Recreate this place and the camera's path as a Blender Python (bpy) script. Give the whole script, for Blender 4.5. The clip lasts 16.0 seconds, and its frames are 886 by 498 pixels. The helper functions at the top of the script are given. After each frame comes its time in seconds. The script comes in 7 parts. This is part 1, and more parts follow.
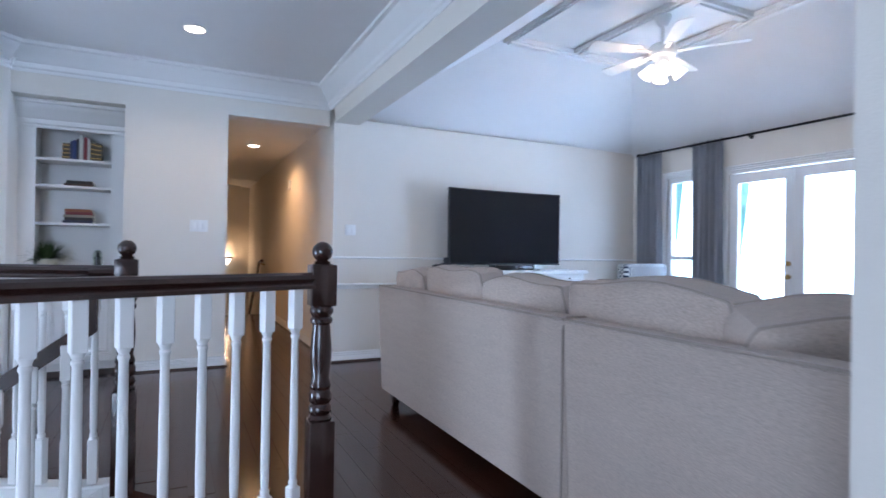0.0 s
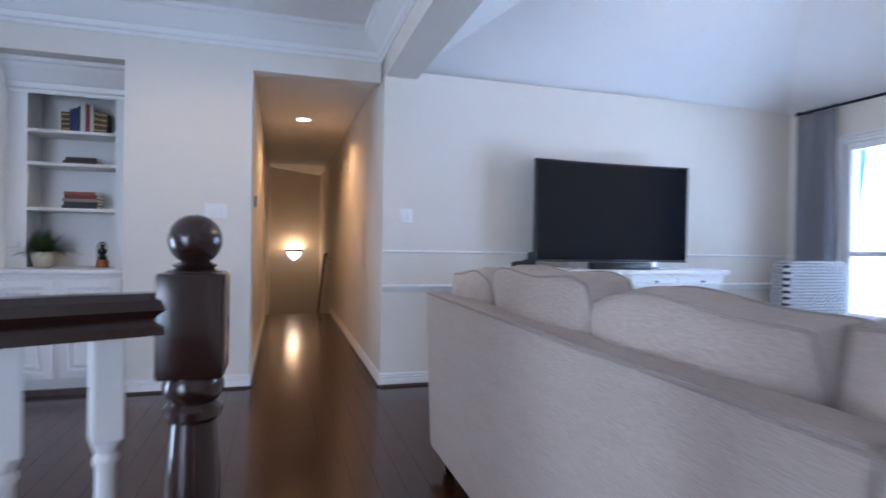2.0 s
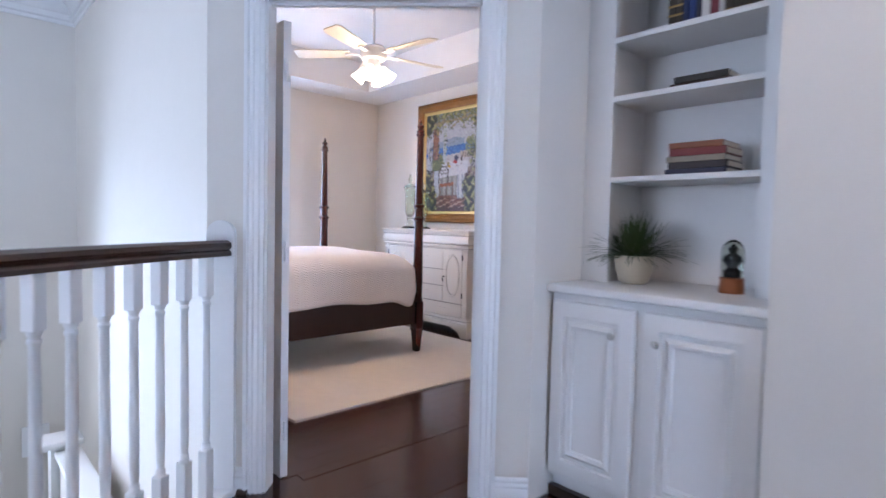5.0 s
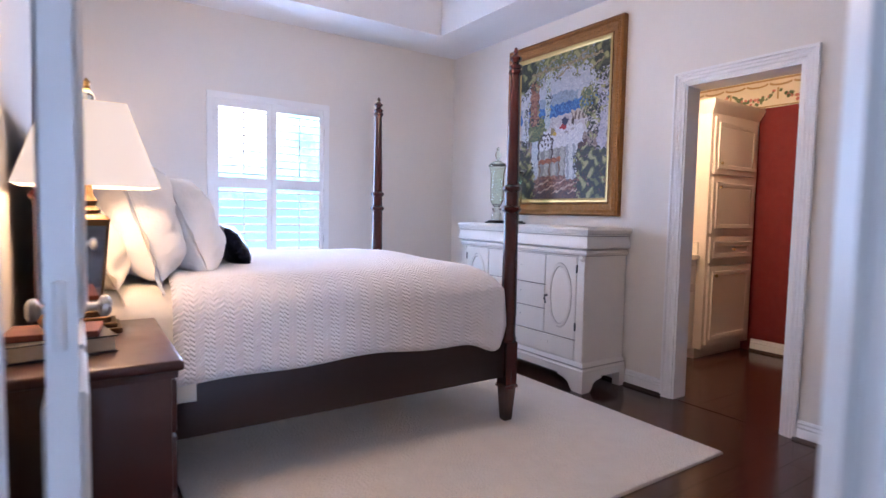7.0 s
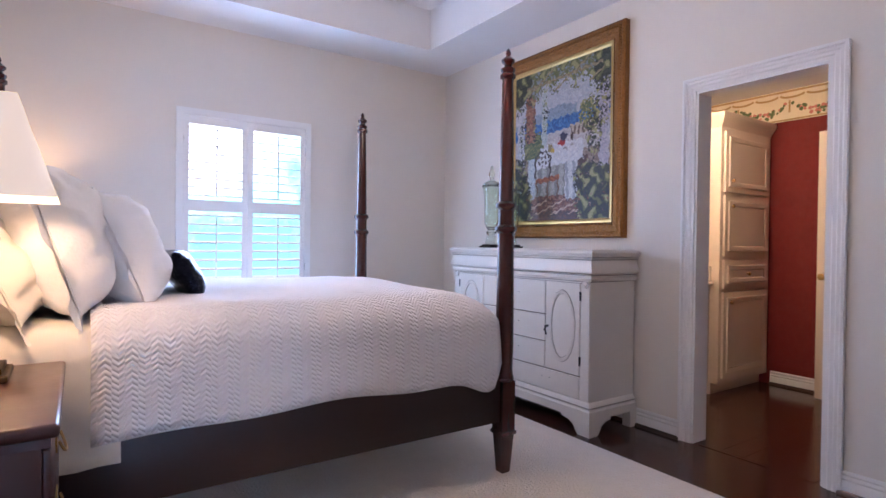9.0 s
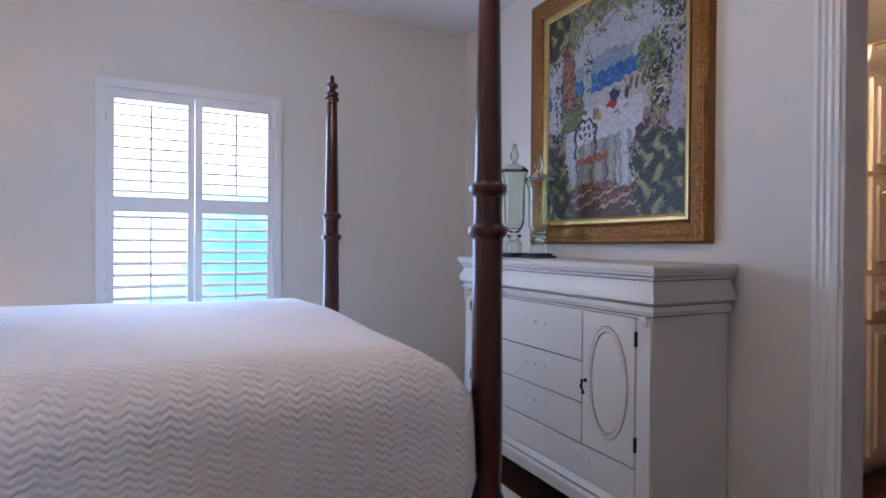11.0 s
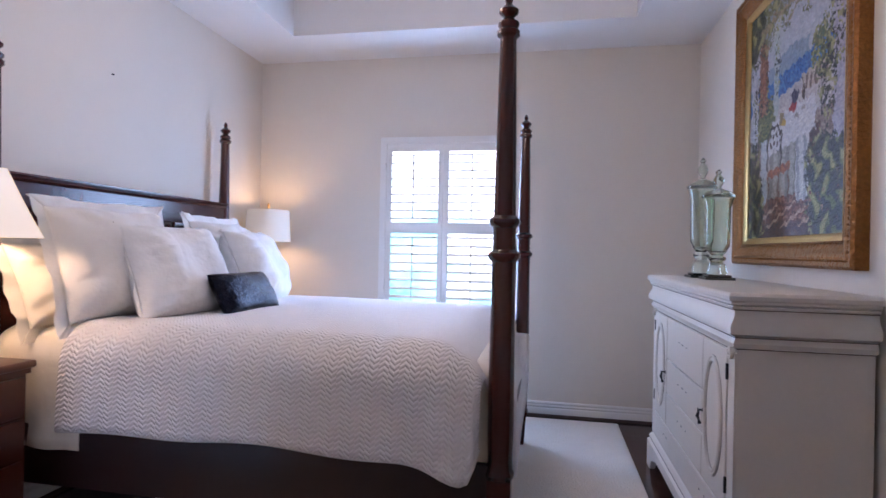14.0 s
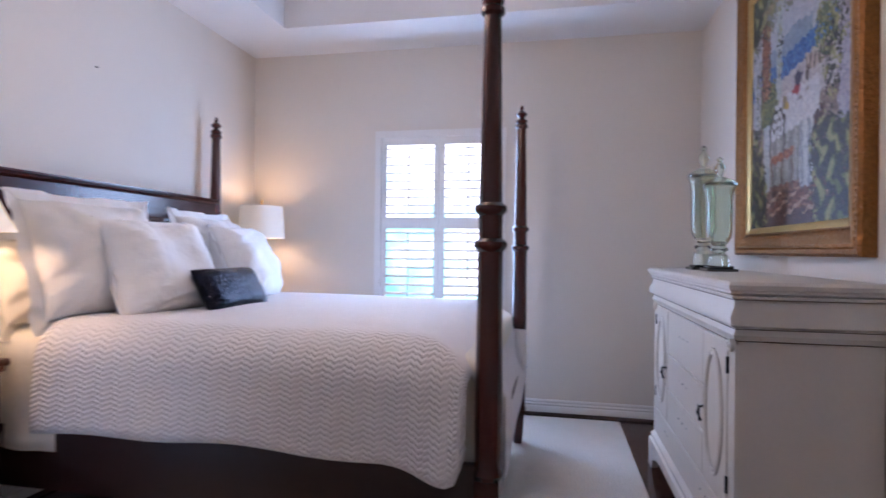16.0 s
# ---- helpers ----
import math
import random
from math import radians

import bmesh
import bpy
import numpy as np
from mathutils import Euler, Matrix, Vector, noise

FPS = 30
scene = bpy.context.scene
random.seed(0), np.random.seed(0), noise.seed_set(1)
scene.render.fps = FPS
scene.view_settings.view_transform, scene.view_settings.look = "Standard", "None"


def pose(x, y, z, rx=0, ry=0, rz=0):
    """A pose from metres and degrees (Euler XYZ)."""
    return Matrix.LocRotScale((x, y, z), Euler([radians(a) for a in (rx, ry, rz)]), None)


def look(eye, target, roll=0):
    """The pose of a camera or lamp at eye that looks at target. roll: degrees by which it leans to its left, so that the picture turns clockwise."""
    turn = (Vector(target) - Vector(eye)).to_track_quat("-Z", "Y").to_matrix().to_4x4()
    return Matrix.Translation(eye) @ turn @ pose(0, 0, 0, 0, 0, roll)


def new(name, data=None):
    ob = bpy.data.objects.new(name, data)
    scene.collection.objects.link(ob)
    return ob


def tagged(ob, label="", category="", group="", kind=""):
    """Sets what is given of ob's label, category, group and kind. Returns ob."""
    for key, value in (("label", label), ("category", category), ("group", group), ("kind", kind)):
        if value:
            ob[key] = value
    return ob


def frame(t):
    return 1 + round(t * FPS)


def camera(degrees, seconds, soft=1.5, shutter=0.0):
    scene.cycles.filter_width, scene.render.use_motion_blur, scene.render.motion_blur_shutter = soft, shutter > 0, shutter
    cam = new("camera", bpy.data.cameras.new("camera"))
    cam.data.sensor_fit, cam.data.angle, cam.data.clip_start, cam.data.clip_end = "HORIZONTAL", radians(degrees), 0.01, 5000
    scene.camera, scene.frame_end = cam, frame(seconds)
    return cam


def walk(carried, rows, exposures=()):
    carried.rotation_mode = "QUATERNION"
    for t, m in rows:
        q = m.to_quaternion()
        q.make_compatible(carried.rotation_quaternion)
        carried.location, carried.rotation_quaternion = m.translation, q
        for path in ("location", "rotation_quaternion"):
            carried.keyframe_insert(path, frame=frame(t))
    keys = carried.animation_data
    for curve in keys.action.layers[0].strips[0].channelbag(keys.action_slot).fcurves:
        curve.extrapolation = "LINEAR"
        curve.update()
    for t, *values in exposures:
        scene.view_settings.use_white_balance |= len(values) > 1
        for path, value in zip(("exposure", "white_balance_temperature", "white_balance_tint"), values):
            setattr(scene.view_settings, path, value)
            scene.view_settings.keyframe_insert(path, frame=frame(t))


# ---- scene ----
cam = camera(78.3, 16.0, shutter=0.5)
PATH = [
    (0, (0.507, 1.375, 1.2), (1.386, 3.171, 1.21), 0.9),
    (0.5, (0.675, 1.58, 1.238), (1.421, 3.436, 1.249), 1.0),
    (1, (0.8, 1.858, 1.218), (1.547, 3.713, 1.237), 0.9),
    (1.5, (0.935, 2.227, 1.202), (1.68, 4.083, 1.213), 1.0),
    (2, (1.199, 2.656, 1.193), (1.77, 4.573, 1.173), 1.0),
    (2.4, (1.373, 3.131, 1.207), (1.633, 5.112, 1.137), 1.4),
    (2.5, (1.419, 3.22, 1.209), (1.598, 5.21, 1.127), 1.3),
    (3, (1.492, 3.7, 1.223), (1.199, 5.674, 1.092), 1.3),
    (3.5, (1.354, 4.191, 1.219), (0.574, 6.027, 1.074), 1.3),
    (4, (1.174, 4.633, 1.224), (0.055, 6.284, 1.075), 1.2),
    (4.5, (0.938, 5.043, 1.225), (-0.419, 6.504, 1.078), 1.3),
    (4.7, (0.808, 5.187, 1.201), (-0.598, 6.604, 1.079), 1.3),
    (6.8, (-0.73, 6.507, 1.198), (-2.383, 7.627, 1.069), 1.2),
    (7, (-0.85, 6.581, 1.197), (-2.507, 7.692, 1.068), 1.2),
    (7.5, (-1.007, 6.716, 1.205), (-2.656, 7.842, 1.093), 1.2),
    (8, (-1.063, 6.784, 1.199), (-2.71, 7.917, 1.129), 1.1),
    (8.5, (-1.086, 6.818, 1.178), (-2.732, 7.954, 1.146), 0.9),
    (9, (-1.121, 6.842, 1.157), (-2.78, 7.958, 1.135), 0.7),
    (9.2, (-1.18, 6.856, 1.147), (-2.843, 7.967, 1.126), 0.7),
    (11.3, (-1.928, 8.071, 1.194), (-3.78, 8.827, 1.184), 0.2),
    (11.5, (-1.899, 8.221, 1.185), (-3.796, 8.855, 1.178), 0.2),
    (12, (-1.749, 8.445, 1.186), (-3.714, 8.814, 1.183), 0.4),
    (12.5, (-1.576, 8.58, 1.207), (-3.572, 8.71, 1.207), 0.7),
    (13, (-1.454, 8.704, 1.227), (-3.451, 8.583, 1.23), 0.9),
    (13.5, (-1.379, 8.75, 1.242), (-3.361, 8.478, 1.244), 1.1),
    (14, (-1.336, 8.763, 1.246), (-3.301, 8.391, 1.25), 1.2),
    (14.5, (-1.29, 8.755, 1.253), (-3.239, 8.309, 1.257), 1.3),
    (15, (-1.267, 8.753, 1.256), (-3.199, 8.236, 1.256), 1.2),
    (15.5, (-1.3, 8.782, 1.238), (-3.225, 8.24, 1.238), 1.1),
    (16, (-1.437, 8.821, 1.213), (-3.398, 8.426, 1.216), 0.7),
]
walk(cam, [(t, look(eye, target, roll)) for t, eye, target, roll in PATH],
     [(0.0, 0.15, 6000, 20), (0.6, 0.0, 6000, 20), (2.0, 0.12, 6050, 23), (3.0, 0.7, 6600, 26), (4.0, 0.24, 6250, 26), (4.7, 0.24, 6250, 26), (7.0, 0.08, 5700, 28), (7.6, -0.08, 5700, 28), (9.2, -0.13, 5700, 28), (11.3, -0.6, 5600, 22), (12.5, -0.45, 5650, 24), (14.0, -0.38, 5700, 27), (16.0, -0.37, 5740, 27)])

# ---- world, lamps of the openings, exposure ----
world = bpy.data.worlds.new("world")
scene.world = world
world.use_nodes = True
wn = world.node_tree
bg = wn.nodes["Background"]
sky = wn.nodes.new("ShaderNodeTexSky")
sky.sky_type, sky.sun_disc = "NISHITA", False
sky.sun_elevation, sky.sun_rotation = radians(48), radians(200)
wn.links.new(sky.outputs[0], bg.inputs[0])
bg.inputs[1].default_value = 0.12
sun = new("sun", bpy.data.lights.new("sun", "SUN"))
sun.data.energy, sun.data.angle, sun.data.color = 2.0, radians(0.5), (1.0, 0.95, 0.88)
sun.matrix_world = look((0, 0, 30), (3.5, 10.0, 0))

SOFT = (1.0, 0.76, 0.50)


def area_lamp(name, eye, target, w, h, watts, colour):
    lamp = new(name, bpy.data.lights.new(name, "AREA"))
    lamp.data.shape, lamp.data.size, lamp.data.size_y = "RECTANGLE", w, h
    lamp.data.energy, lamp.data.color = watts, colour
    lamp.matrix_world = look(eye, target)
    return lamp


def point_lamp(name, at, watts, colour, radius=0.05):
    lamp = new(name, bpy.data.lights.new(name, "POINT"))
    lamp.data.energy, lamp.data.color, lamp.data.shadow_soft_size = watts, colour, radius
    lamp.location = at
    return lamp


def spot_lamp(name, at, watts, colour, degrees=120, radius=0.06):
    lamp = new(name, bpy.data.lights.new(name, "SPOT"))
    lamp.data.energy, lamp.data.color, lamp.data.shadow_soft_size = watts, colour, radius
    lamp.data.spot_size, lamp.data.spot_blend = radians(degrees), 0.6
    lamp.location = at
    return lamp


area_lamp("daylight_french_doors", (6.50, 4.85, 1.15), (0, 4.85, 2.2), 1.5, 2.1, 150, (0.46, 0.70, 1.0))
area_lamp("daylight_living_window", (6.50, 6.17, 1.38), (0, 6.17, 2.2), 0.68, 1.6, 38, (0.46, 0.70, 1.0))
area_lamp("daylight_foyer_window", (-4.75, 4.9, 0.3), (2.0, 3.4, 0.7), 1.3, 2.2, 100, (0.60, 0.78, 1.0)).data.spread = radians(145)
# Added for an unseen south window; placed to brighten foyer wall and balusters.
area_lamp("daylight_entry_window", (-2.6, -0.93, 1.2), (-2.4, 4.0, 1.0), 2.7, 2.1, 135, (0.60, 0.78, 1.0))
area_lamp("daylight_bedroom_window", (-5.48, 7.95, 1.4), (0, 7.95, 1.0), 0.85, 1.35, 50, (0.50, 0.72, 1.0))

# ---- materials ----
MATS = {}


def mat(name, colour, rough=0.5, metal=0.0, grain=0.06, scale=30.0, bump=0.0, bump_scale=120.0, blotch=0.05, coat=0.0,
        spread=0.0, sheen=0.0, stretch=(1, 1, 1)):
    """A surface with two scales of tone, uneven gloss and fine relief."""
    m = bpy.data.materials.new(name)
    m.use_nodes = True
    nt = m.node_tree
    b = nt.nodes["Principled BSDF"]
    link = nt.links.new
    tc = nt.nodes.new("ShaderNodeTexCoord")
    mp = nt.nodes.new("ShaderNodeMapping")
    mp.inputs["Scale"].default_value = stretch
    link(tc.outputs["Object"], mp.inputs[0])

    def noise_tex(s, detail=4.0):
        n = nt.nodes.new("ShaderNodeTexNoise")
        n.inputs["Scale"].default_value, n.inputs["Detail"].default_value = s, detail
        link(mp.outputs[0], n.inputs["Vector"])
        return n.outputs["Fac"]

    def math2(op, a, c):
        n = nt.nodes.new("ShaderNodeMath")
        n.operation = op
        for i, v in enumerate((a, c)):
            if isinstance(v, (int, float)):
                n.inputs[i].default_value = v
            else:
                link(v, n.inputs[i])
        return n.outputs[0]

    tone = math2("ADD", math2("MULTIPLY", math2("SUBTRACT", noise_tex(scale), 0.5), grain * 2),
                 math2("MULTIPLY", math2("SUBTRACT", noise_tex(scale * 0.07 + 0.6, 2.0), 0.5), blotch * 2))
    if spread:
        oi = nt.nodes.new("ShaderNodeObjectInfo")
        tone = math2("ADD", tone, math2("MULTIPLY", math2("SUBTRACT", oi.outputs["Random"], 0.5), spread * 2))
    hsv = nt.nodes.new("ShaderNodeHueSaturation")
    hsv.inputs["Color"].default_value = (*colour, 1)
    link(math2("ADD", tone, 1.0), hsv.inputs["Value"])
    link(hsv.outputs[0], b.inputs["Base Color"])
    link(math2("ADD", math2("MULTIPLY", math2("SUBTRACT", noise_tex(scale * 0.3 + 1), 0.5), rough * 0.35), rough), b.inputs["Roughness"])
    b.inputs["Metallic"].default_value = metal
    b.inputs["Coat Weight"].default_value = coat
    b.inputs["Coat Roughness"].default_value = 0.15
    b.inputs["Sheen Weight"].default_value = sheen
    if bump:
        bp = nt.nodes.new("ShaderNodeBump")
        bp.inputs["Strength"].default_value, bp.inputs["Distance"].default_value = bump, 0.01
        link(noise_tex(bump_scale, 3.0), bp.inputs["Height"])
        link(bp.outputs[0], b.inputs["Normal"])
    MATS[name] = m
    return m


def emit(name, colour, strength):
    m = bpy.data.materials.new(name)
    m.use_nodes = True
    b = m.node_tree.nodes["Principled BSDF"]
    b.inputs["Base Color"].default_value = (*colour, 1)
    b.inputs["Emission Color"].default_value = (*colour, 1)
    b.inputs["Emission Strength"].default_value = strength
    return m


WALL = mat("cream_wall_paint", (0.74, 0.69, 0.62), 0.75, grain=0.015, scale=60, bump=0.12, bump_scale=180, blotch=0.02)
CEIL = mat("white_ceiling_paint", (0.80, 0.79, 0.78), 0.8, grain=0.015, scale=60, bump=0.15, bump_scale=150, blotch=0.02)
TRIM = mat("white_gloss_trim", (0.80, 0.79, 0.77), 0.35, grain=0.015, scale=40, blotch=0.02, bump=0.01)
FLOOR = mat("espresso_floorboards", (0.050, 0.017, 0.0105), 0.16, grain=0.35, scale=40, bump=0.025, bump_scale=60, blotch=0.15, spread=0.22, stretch=(6, 0.5, 1))
SHOE = mat("dark_shoe_moulding", (0.035, 0.018, 0.012), 0.3, grain=0.2, scale=50)
DARKWOOD = mat("black_brown_stained_wood", (0.030, 0.011, 0.008), 0.22, grain=0.2, scale=60, blotch=0.1, coat=0.4, stretch=(1, 1, 0.2), bump=0.03, bump_scale=90)
MAHOGANY = mat("mahogany_varnish", (0.060, 0.014, 0.009), 0.3, grain=0.10, scale=50, blotch=0.05, coat=0.3, stretch=(1, 1, 0.15), bump=0.03, bump_scale=90)
# Bed rails repeat the posts' cherry darker: their lack of light put into colour.
BEDWOOD = mat("dark_and_shaded_cherry_varnish", (0.017, 0.0035, 0.003), 0.28, grain=0.10, scale=50, blotch=0.06, coat=0.12, stretch=(1, 1, 0.15), bump=0.03, bump_scale=90)
RAILWOOD = mat("shaded_cherry_rail_varnish", (0.017, 0.0035, 0.003), 0.45, grain=0.10, scale=50, blotch=0.06, stretch=(1, 0.12, 1), bump=0.03, bump_scale=90)
POSTWOOD = mat("red_cherry_varnish", (0.048, 0.008, 0.0055), 0.25, grain=0.10, scale=50, blotch=0.06, coat=0.15, stretch=(1, 1, 0.15), bump=0.02, bump_scale=90)
SOFA = mat("oatmeal_linen_weave", (0.50, 0.41, 0.352), 0.92, grain=0.34, scale=150, bump=0.5, bump_scale=260, blotch=0.08, sheen=0.1, stretch=(1, 0.3, 2.4))
PIPING = mat("oatmeal_piping", (0.36, 0.30, 0.26), 0.9, grain=0.08, scale=300)
LINEN = mat("white_cotton", (0.80, 0.79, 0.78), 0.85, grain=0.02, scale=200, bump=0.9, bump_scale=17, blotch=0.02, sheen=0.2)
IVORY = mat("ivory_cotton_sheet", (0.80, 0.75, 0.66), 0.85, grain=0.02, scale=200, bump=0.4, bump_scale=14, blotch=0.03)
RUG = mat("cream_wool_rug", (0.66, 0.61, 0.55), 0.97, grain=0.12, scale=160, bump=0.8, bump_scale=75, blotch=0.07, sheen=0.3)
DRESSER = mat("antique_white_lacquer", (0.68, 0.63, 0.56), 0.42, grain=0.03, scale=60, blotch=0.05, bump=0.04, bump_scale=60)
GLAZE = mat("umber_glaze_and_gap_shade", (0.17, 0.13, 0.10), 0.6, grain=0.2)
GOLD = mat("antique_gold_leaf", (0.25, 0.108, 0.030), 0.36, 0.8, grain=0.45, scale=70, bump=1.0, bump_scale=60, blotch=0.25)
GOLDPALE = mat("pale_gold_fillet", (0.50, 0.34, 0.13), 0.35, 0.8, grain=0.2, scale=60, bump=0.1)
BRASS = mat("aged_brass", (0.40, 0.26, 0.10), 0.3, 0.95, grain=0.15, scale=60, bump=0.05)
BRONZE = mat("dark_bronze", (0.12, 0.07, 0.032), 0.38, 0.85, grain=0.2, scale=60, bump=0.05)
IRON = mat("black_iron", (0.02, 0.02, 0.022), 0.5, 0.6, grain=0.2)
NICKEL = mat("satin_nickel", (0.62, 0.60, 0.57), 0.28, 0.95, grain=0.05)
PLASTIC = mat("white_plastic", (0.80, 0.80, 0.79), 0.4, grain=0.01)
BLACKGLOSS = mat("black_screen", (0.004, 0.005, 0.008), 0.06, grain=0.05, blotch=0.1)
BLACKPLASTIC = mat("black_plastic", (0.012, 0.012, 0.014), 0.35, grain=0.1)
MIRROR = mat("mirror_panel", (0.82, 0.84, 0.85), 0.05, 1.0, grain=0.02)
SEQUIN = mat("black_sequins", (0.012, 0.013, 0.022), 0.16, 1.0, grain=0.5, scale=110, bump=1.0, bump_scale=75)
REDWALL = mat("brick_red_wallpaper", (0.20, 0.020, 0.016), 0.8, grain=0.10, scale=60, blotch=0.12, bump=0.1, bump_scale=200)
CABCREAM = mat("cream_cabinet_paint", (0.74, 0.62, 0.48), 0.4, grain=0.02, scale=40, blotch=0.03)


def glass(name, colour, rough=0.0):
    m = bpy.data.materials.new(name)
    m.use_nodes = True
    b = m.node_tree.nodes["Principled BSDF"]
    b.inputs["Base Color"].default_value = (*colour, 1)
    b.inputs["Transmission Weight"].default_value, b.inputs["Roughness"].default_value, b.inputs["IOR"].default_value = 1.0, rough, 1.45
    return m


PANE = glass("window_glass", (1, 1, 1))
JARGLASS = glass("pale_green_glass", (0.82, 0.885, 0.785))
BULB = emit("lit_frosted_glass", (1.0, 0.90, 0.72), 4.0)
CANLIGHT = emit("lit_recessed_lens", (1.0, 0.86, 0.66), 8.0)


def shade_mat(name, colour, strength):
    m = emit(name, colour, strength)
    b = m.node_tree.nodes["Principled BSDF"]
    b.inputs["Base Color"].default_value = (0.8, 0.76, 0.68, 1)
    b.inputs["Roughness"].default_value = 0.9
    return m


SHADE = shade_mat("lit_linen_shade", (1.0, 0.78, 0.52), 0.6)
SHADE_FAR = shade_mat("dim_linen_shade", (1.0, 0.78, 0.52), 0.2)


# ---- mesh helpers ----
def V(*a):
    return Vector(a)


def box(bm, lo, hi, m=None):
    lo, hi = V(*lo), V(*hi)
    vs = [bm.verts.new((m or Matrix()) @ V(x, y, z)) for z in (lo.z, hi.z) for y in (lo.y, hi.y) for x in (lo.x, hi.x)]
    for f in ((0, 2, 3, 1), (4, 5, 7, 6), (0, 1, 5, 4), (2, 6, 7, 3), (0, 4, 6, 2), (1, 3, 7, 5)):
        bm.faces.new([vs[i] for i in f])


def bevel(bm, w, seg=2):
    bmesh.ops.bevel(bm, geom=bm.edges[:], offset=w, segments=seg, affect="EDGES", profile=0.5, clamp_overlap=True)


def bbox(lo, hi, w=0.004, seg=2):
    bm = bmesh.new()
    box(bm, lo, hi)
    bevel(bm, w, seg)
    return bm


def lathe(bm, prof, at=(0, 0, 0), seg=20, m=None, square=False):
    """A turned shape from (radius, height) pairs."""
    rings, at = [], V(*at)
    n = 4 if square else seg
    off = math.pi / 4 if square else 0
    for r, z in prof:
        k = math.sqrt(2) if square else 1
        rings.append([bm.verts.new((m or Matrix()) @ (at + V(r * k * math.cos(off + 2 * math.pi * i / n), r * k * math.sin(off + 2 * math.pi * i / n), z))) for i in range(n)])
    for a, c in zip(rings, rings[1:]):
        for i in range(n):
            bm.faces.new((a[i], a[(i + 1) % n], c[(i + 1) % n], c[i]))
    bm.faces.new(rings[0][::-1])
    bm.faces.new(rings[-1])


def prism(bm, pts, z0, z1):
    lo = [bm.verts.new((x, y, z0)) for x, y in pts]
    hi = [bm.verts.new((x, y, z1)) for x, y in pts]
    bm.faces.new(lo[::-1])
    bm.faces.new(hi)
    for i in range(len(pts)):
        j = (i + 1) % len(pts)
        bm.faces.new((lo[i], lo[j], hi[j], hi[i]))


def sweep(bm, prof, path, n, closed=False):
    """Carries the profile of (across, out) pairs along a path that lies in the plane whose normal is n, with mitred corners."""
    n, path = V(*n).normalized(), [V(*p) for p in path]
    rings, last = [], len(path) - 1
    for i, p in enumerate(path):
        ts = []
        if i > 0 or closed:
            ts.append((p - path[i - 1]).normalized())
        if i < last or closed:
            ts.append((path[(i + 1) % len(path)] - p).normalized())
        t = sum(ts, Vector()).normalized()
        side = t.cross(n)
        k = 1 / max(0.3, t.dot(ts[0]))
        rings.append([bm.verts.new(p + side * (s * k) + n * d) for s, d in prof])
    m = len(prof)
    pairs = list(zip(rings, rings[1:])) + ([(rings[-1], rings[0])] if closed else [])
    for a, c in pairs:
        for i in range(m):
            bm.faces.new((a[i], a[(i + 1) % m], c[(i + 1) % m], c[i]))
    if not closed:
        bm.faces.new(rings[0][::-1])
        bm.faces.new(rings[-1])


def tube(bm, path, r, seg=8):
    path = [V(*p) for p in path]
    rings = []
    for i, p in enumerate(path):
        t = (path[min(i + 1, len(path) - 1)] - path[max(i - 1, 0)]).normalized()
        a = t.orthogonal().normalized() if i == 0 else (rings_a - t * rings_a.dot(t)).normalized()
        rings_a = a
        c = t.cross(a)
        rr = r[i] if isinstance(r, (list, tuple)) else r
        rings.append([bm.verts.new(p + (a * math.cos(2 * math.pi * k / seg) + c * math.sin(2 * math.pi * k / seg)) * rr) for k in range(seg)])
    for a, c in zip(rings, rings[1:]):
        for k in range(seg):
            bm.faces.new((a[k], a[(k + 1) % seg], c[(k + 1) % seg], c[k]))
    bm.faces.new(rings[0][::-1])
    bm.faces.new(rings[-1])


def smooth_by(bm, degrees=35):
    for f in bm.faces:
        f.smooth = True
    for e in bm.edges:
        if len(e.link_faces) == 2 and e.calc_face_angle(0) > radians(degrees):
            e.smooth = False


def mesh_of(name, bm, material, smooth=True):
    bmesh.ops.recalc_face_normals(bm, faces=bm.faces[:])
    if smooth:
        smooth_by(bm)
    me = bpy.data.meshes.new(name)
    bm.to_mesh(me)
    bm.free()
    me.materials.append(material)
    return me


def thing(name, at, label, category, group="", kind="", turn=0):
    ob = new(name)
    ob.empty_display_size = 0.1
    ob.matrix_world = pose(*at, 0, 0, turn)
    return tagged(ob, label, category, group, kind)


def part(name, bm, material, parent, label="", at=None):
    ob = new(name, mesh_of(name, bm, material))
    ob.parent = parent
    if at is not None:
        ob.matrix_basis = at
    return tagged(ob, label)


def solid(name, bm, material, label, category, group="", kind=""):
    return tagged(new(name, mesh_of(name, bm, material)), label, category, group, kind)


def structure(name, bm, material, label="", parent=None):
    ob = new(name, mesh_of(name, bm, material))
    if parent:
        ob.parent = parent
        return tagged(ob, label)
    return tagged(ob, label, name.rstrip("_0123456789").split("_")[0], kind="structure")


def frame_at(p0, p1):
    """A frame whose x runs along a wall from p0 to p1 and whose y points to its left."""
    a = math.atan2(p1[1] - p0[1], p1[0] - p0[0])
    return Matrix.Translation((p0[0], p0[1], 0)) @ Matrix.Rotation(a, 4, "Z"), math.hypot(p1[0] - p0[0], p1[1] - p0[1])


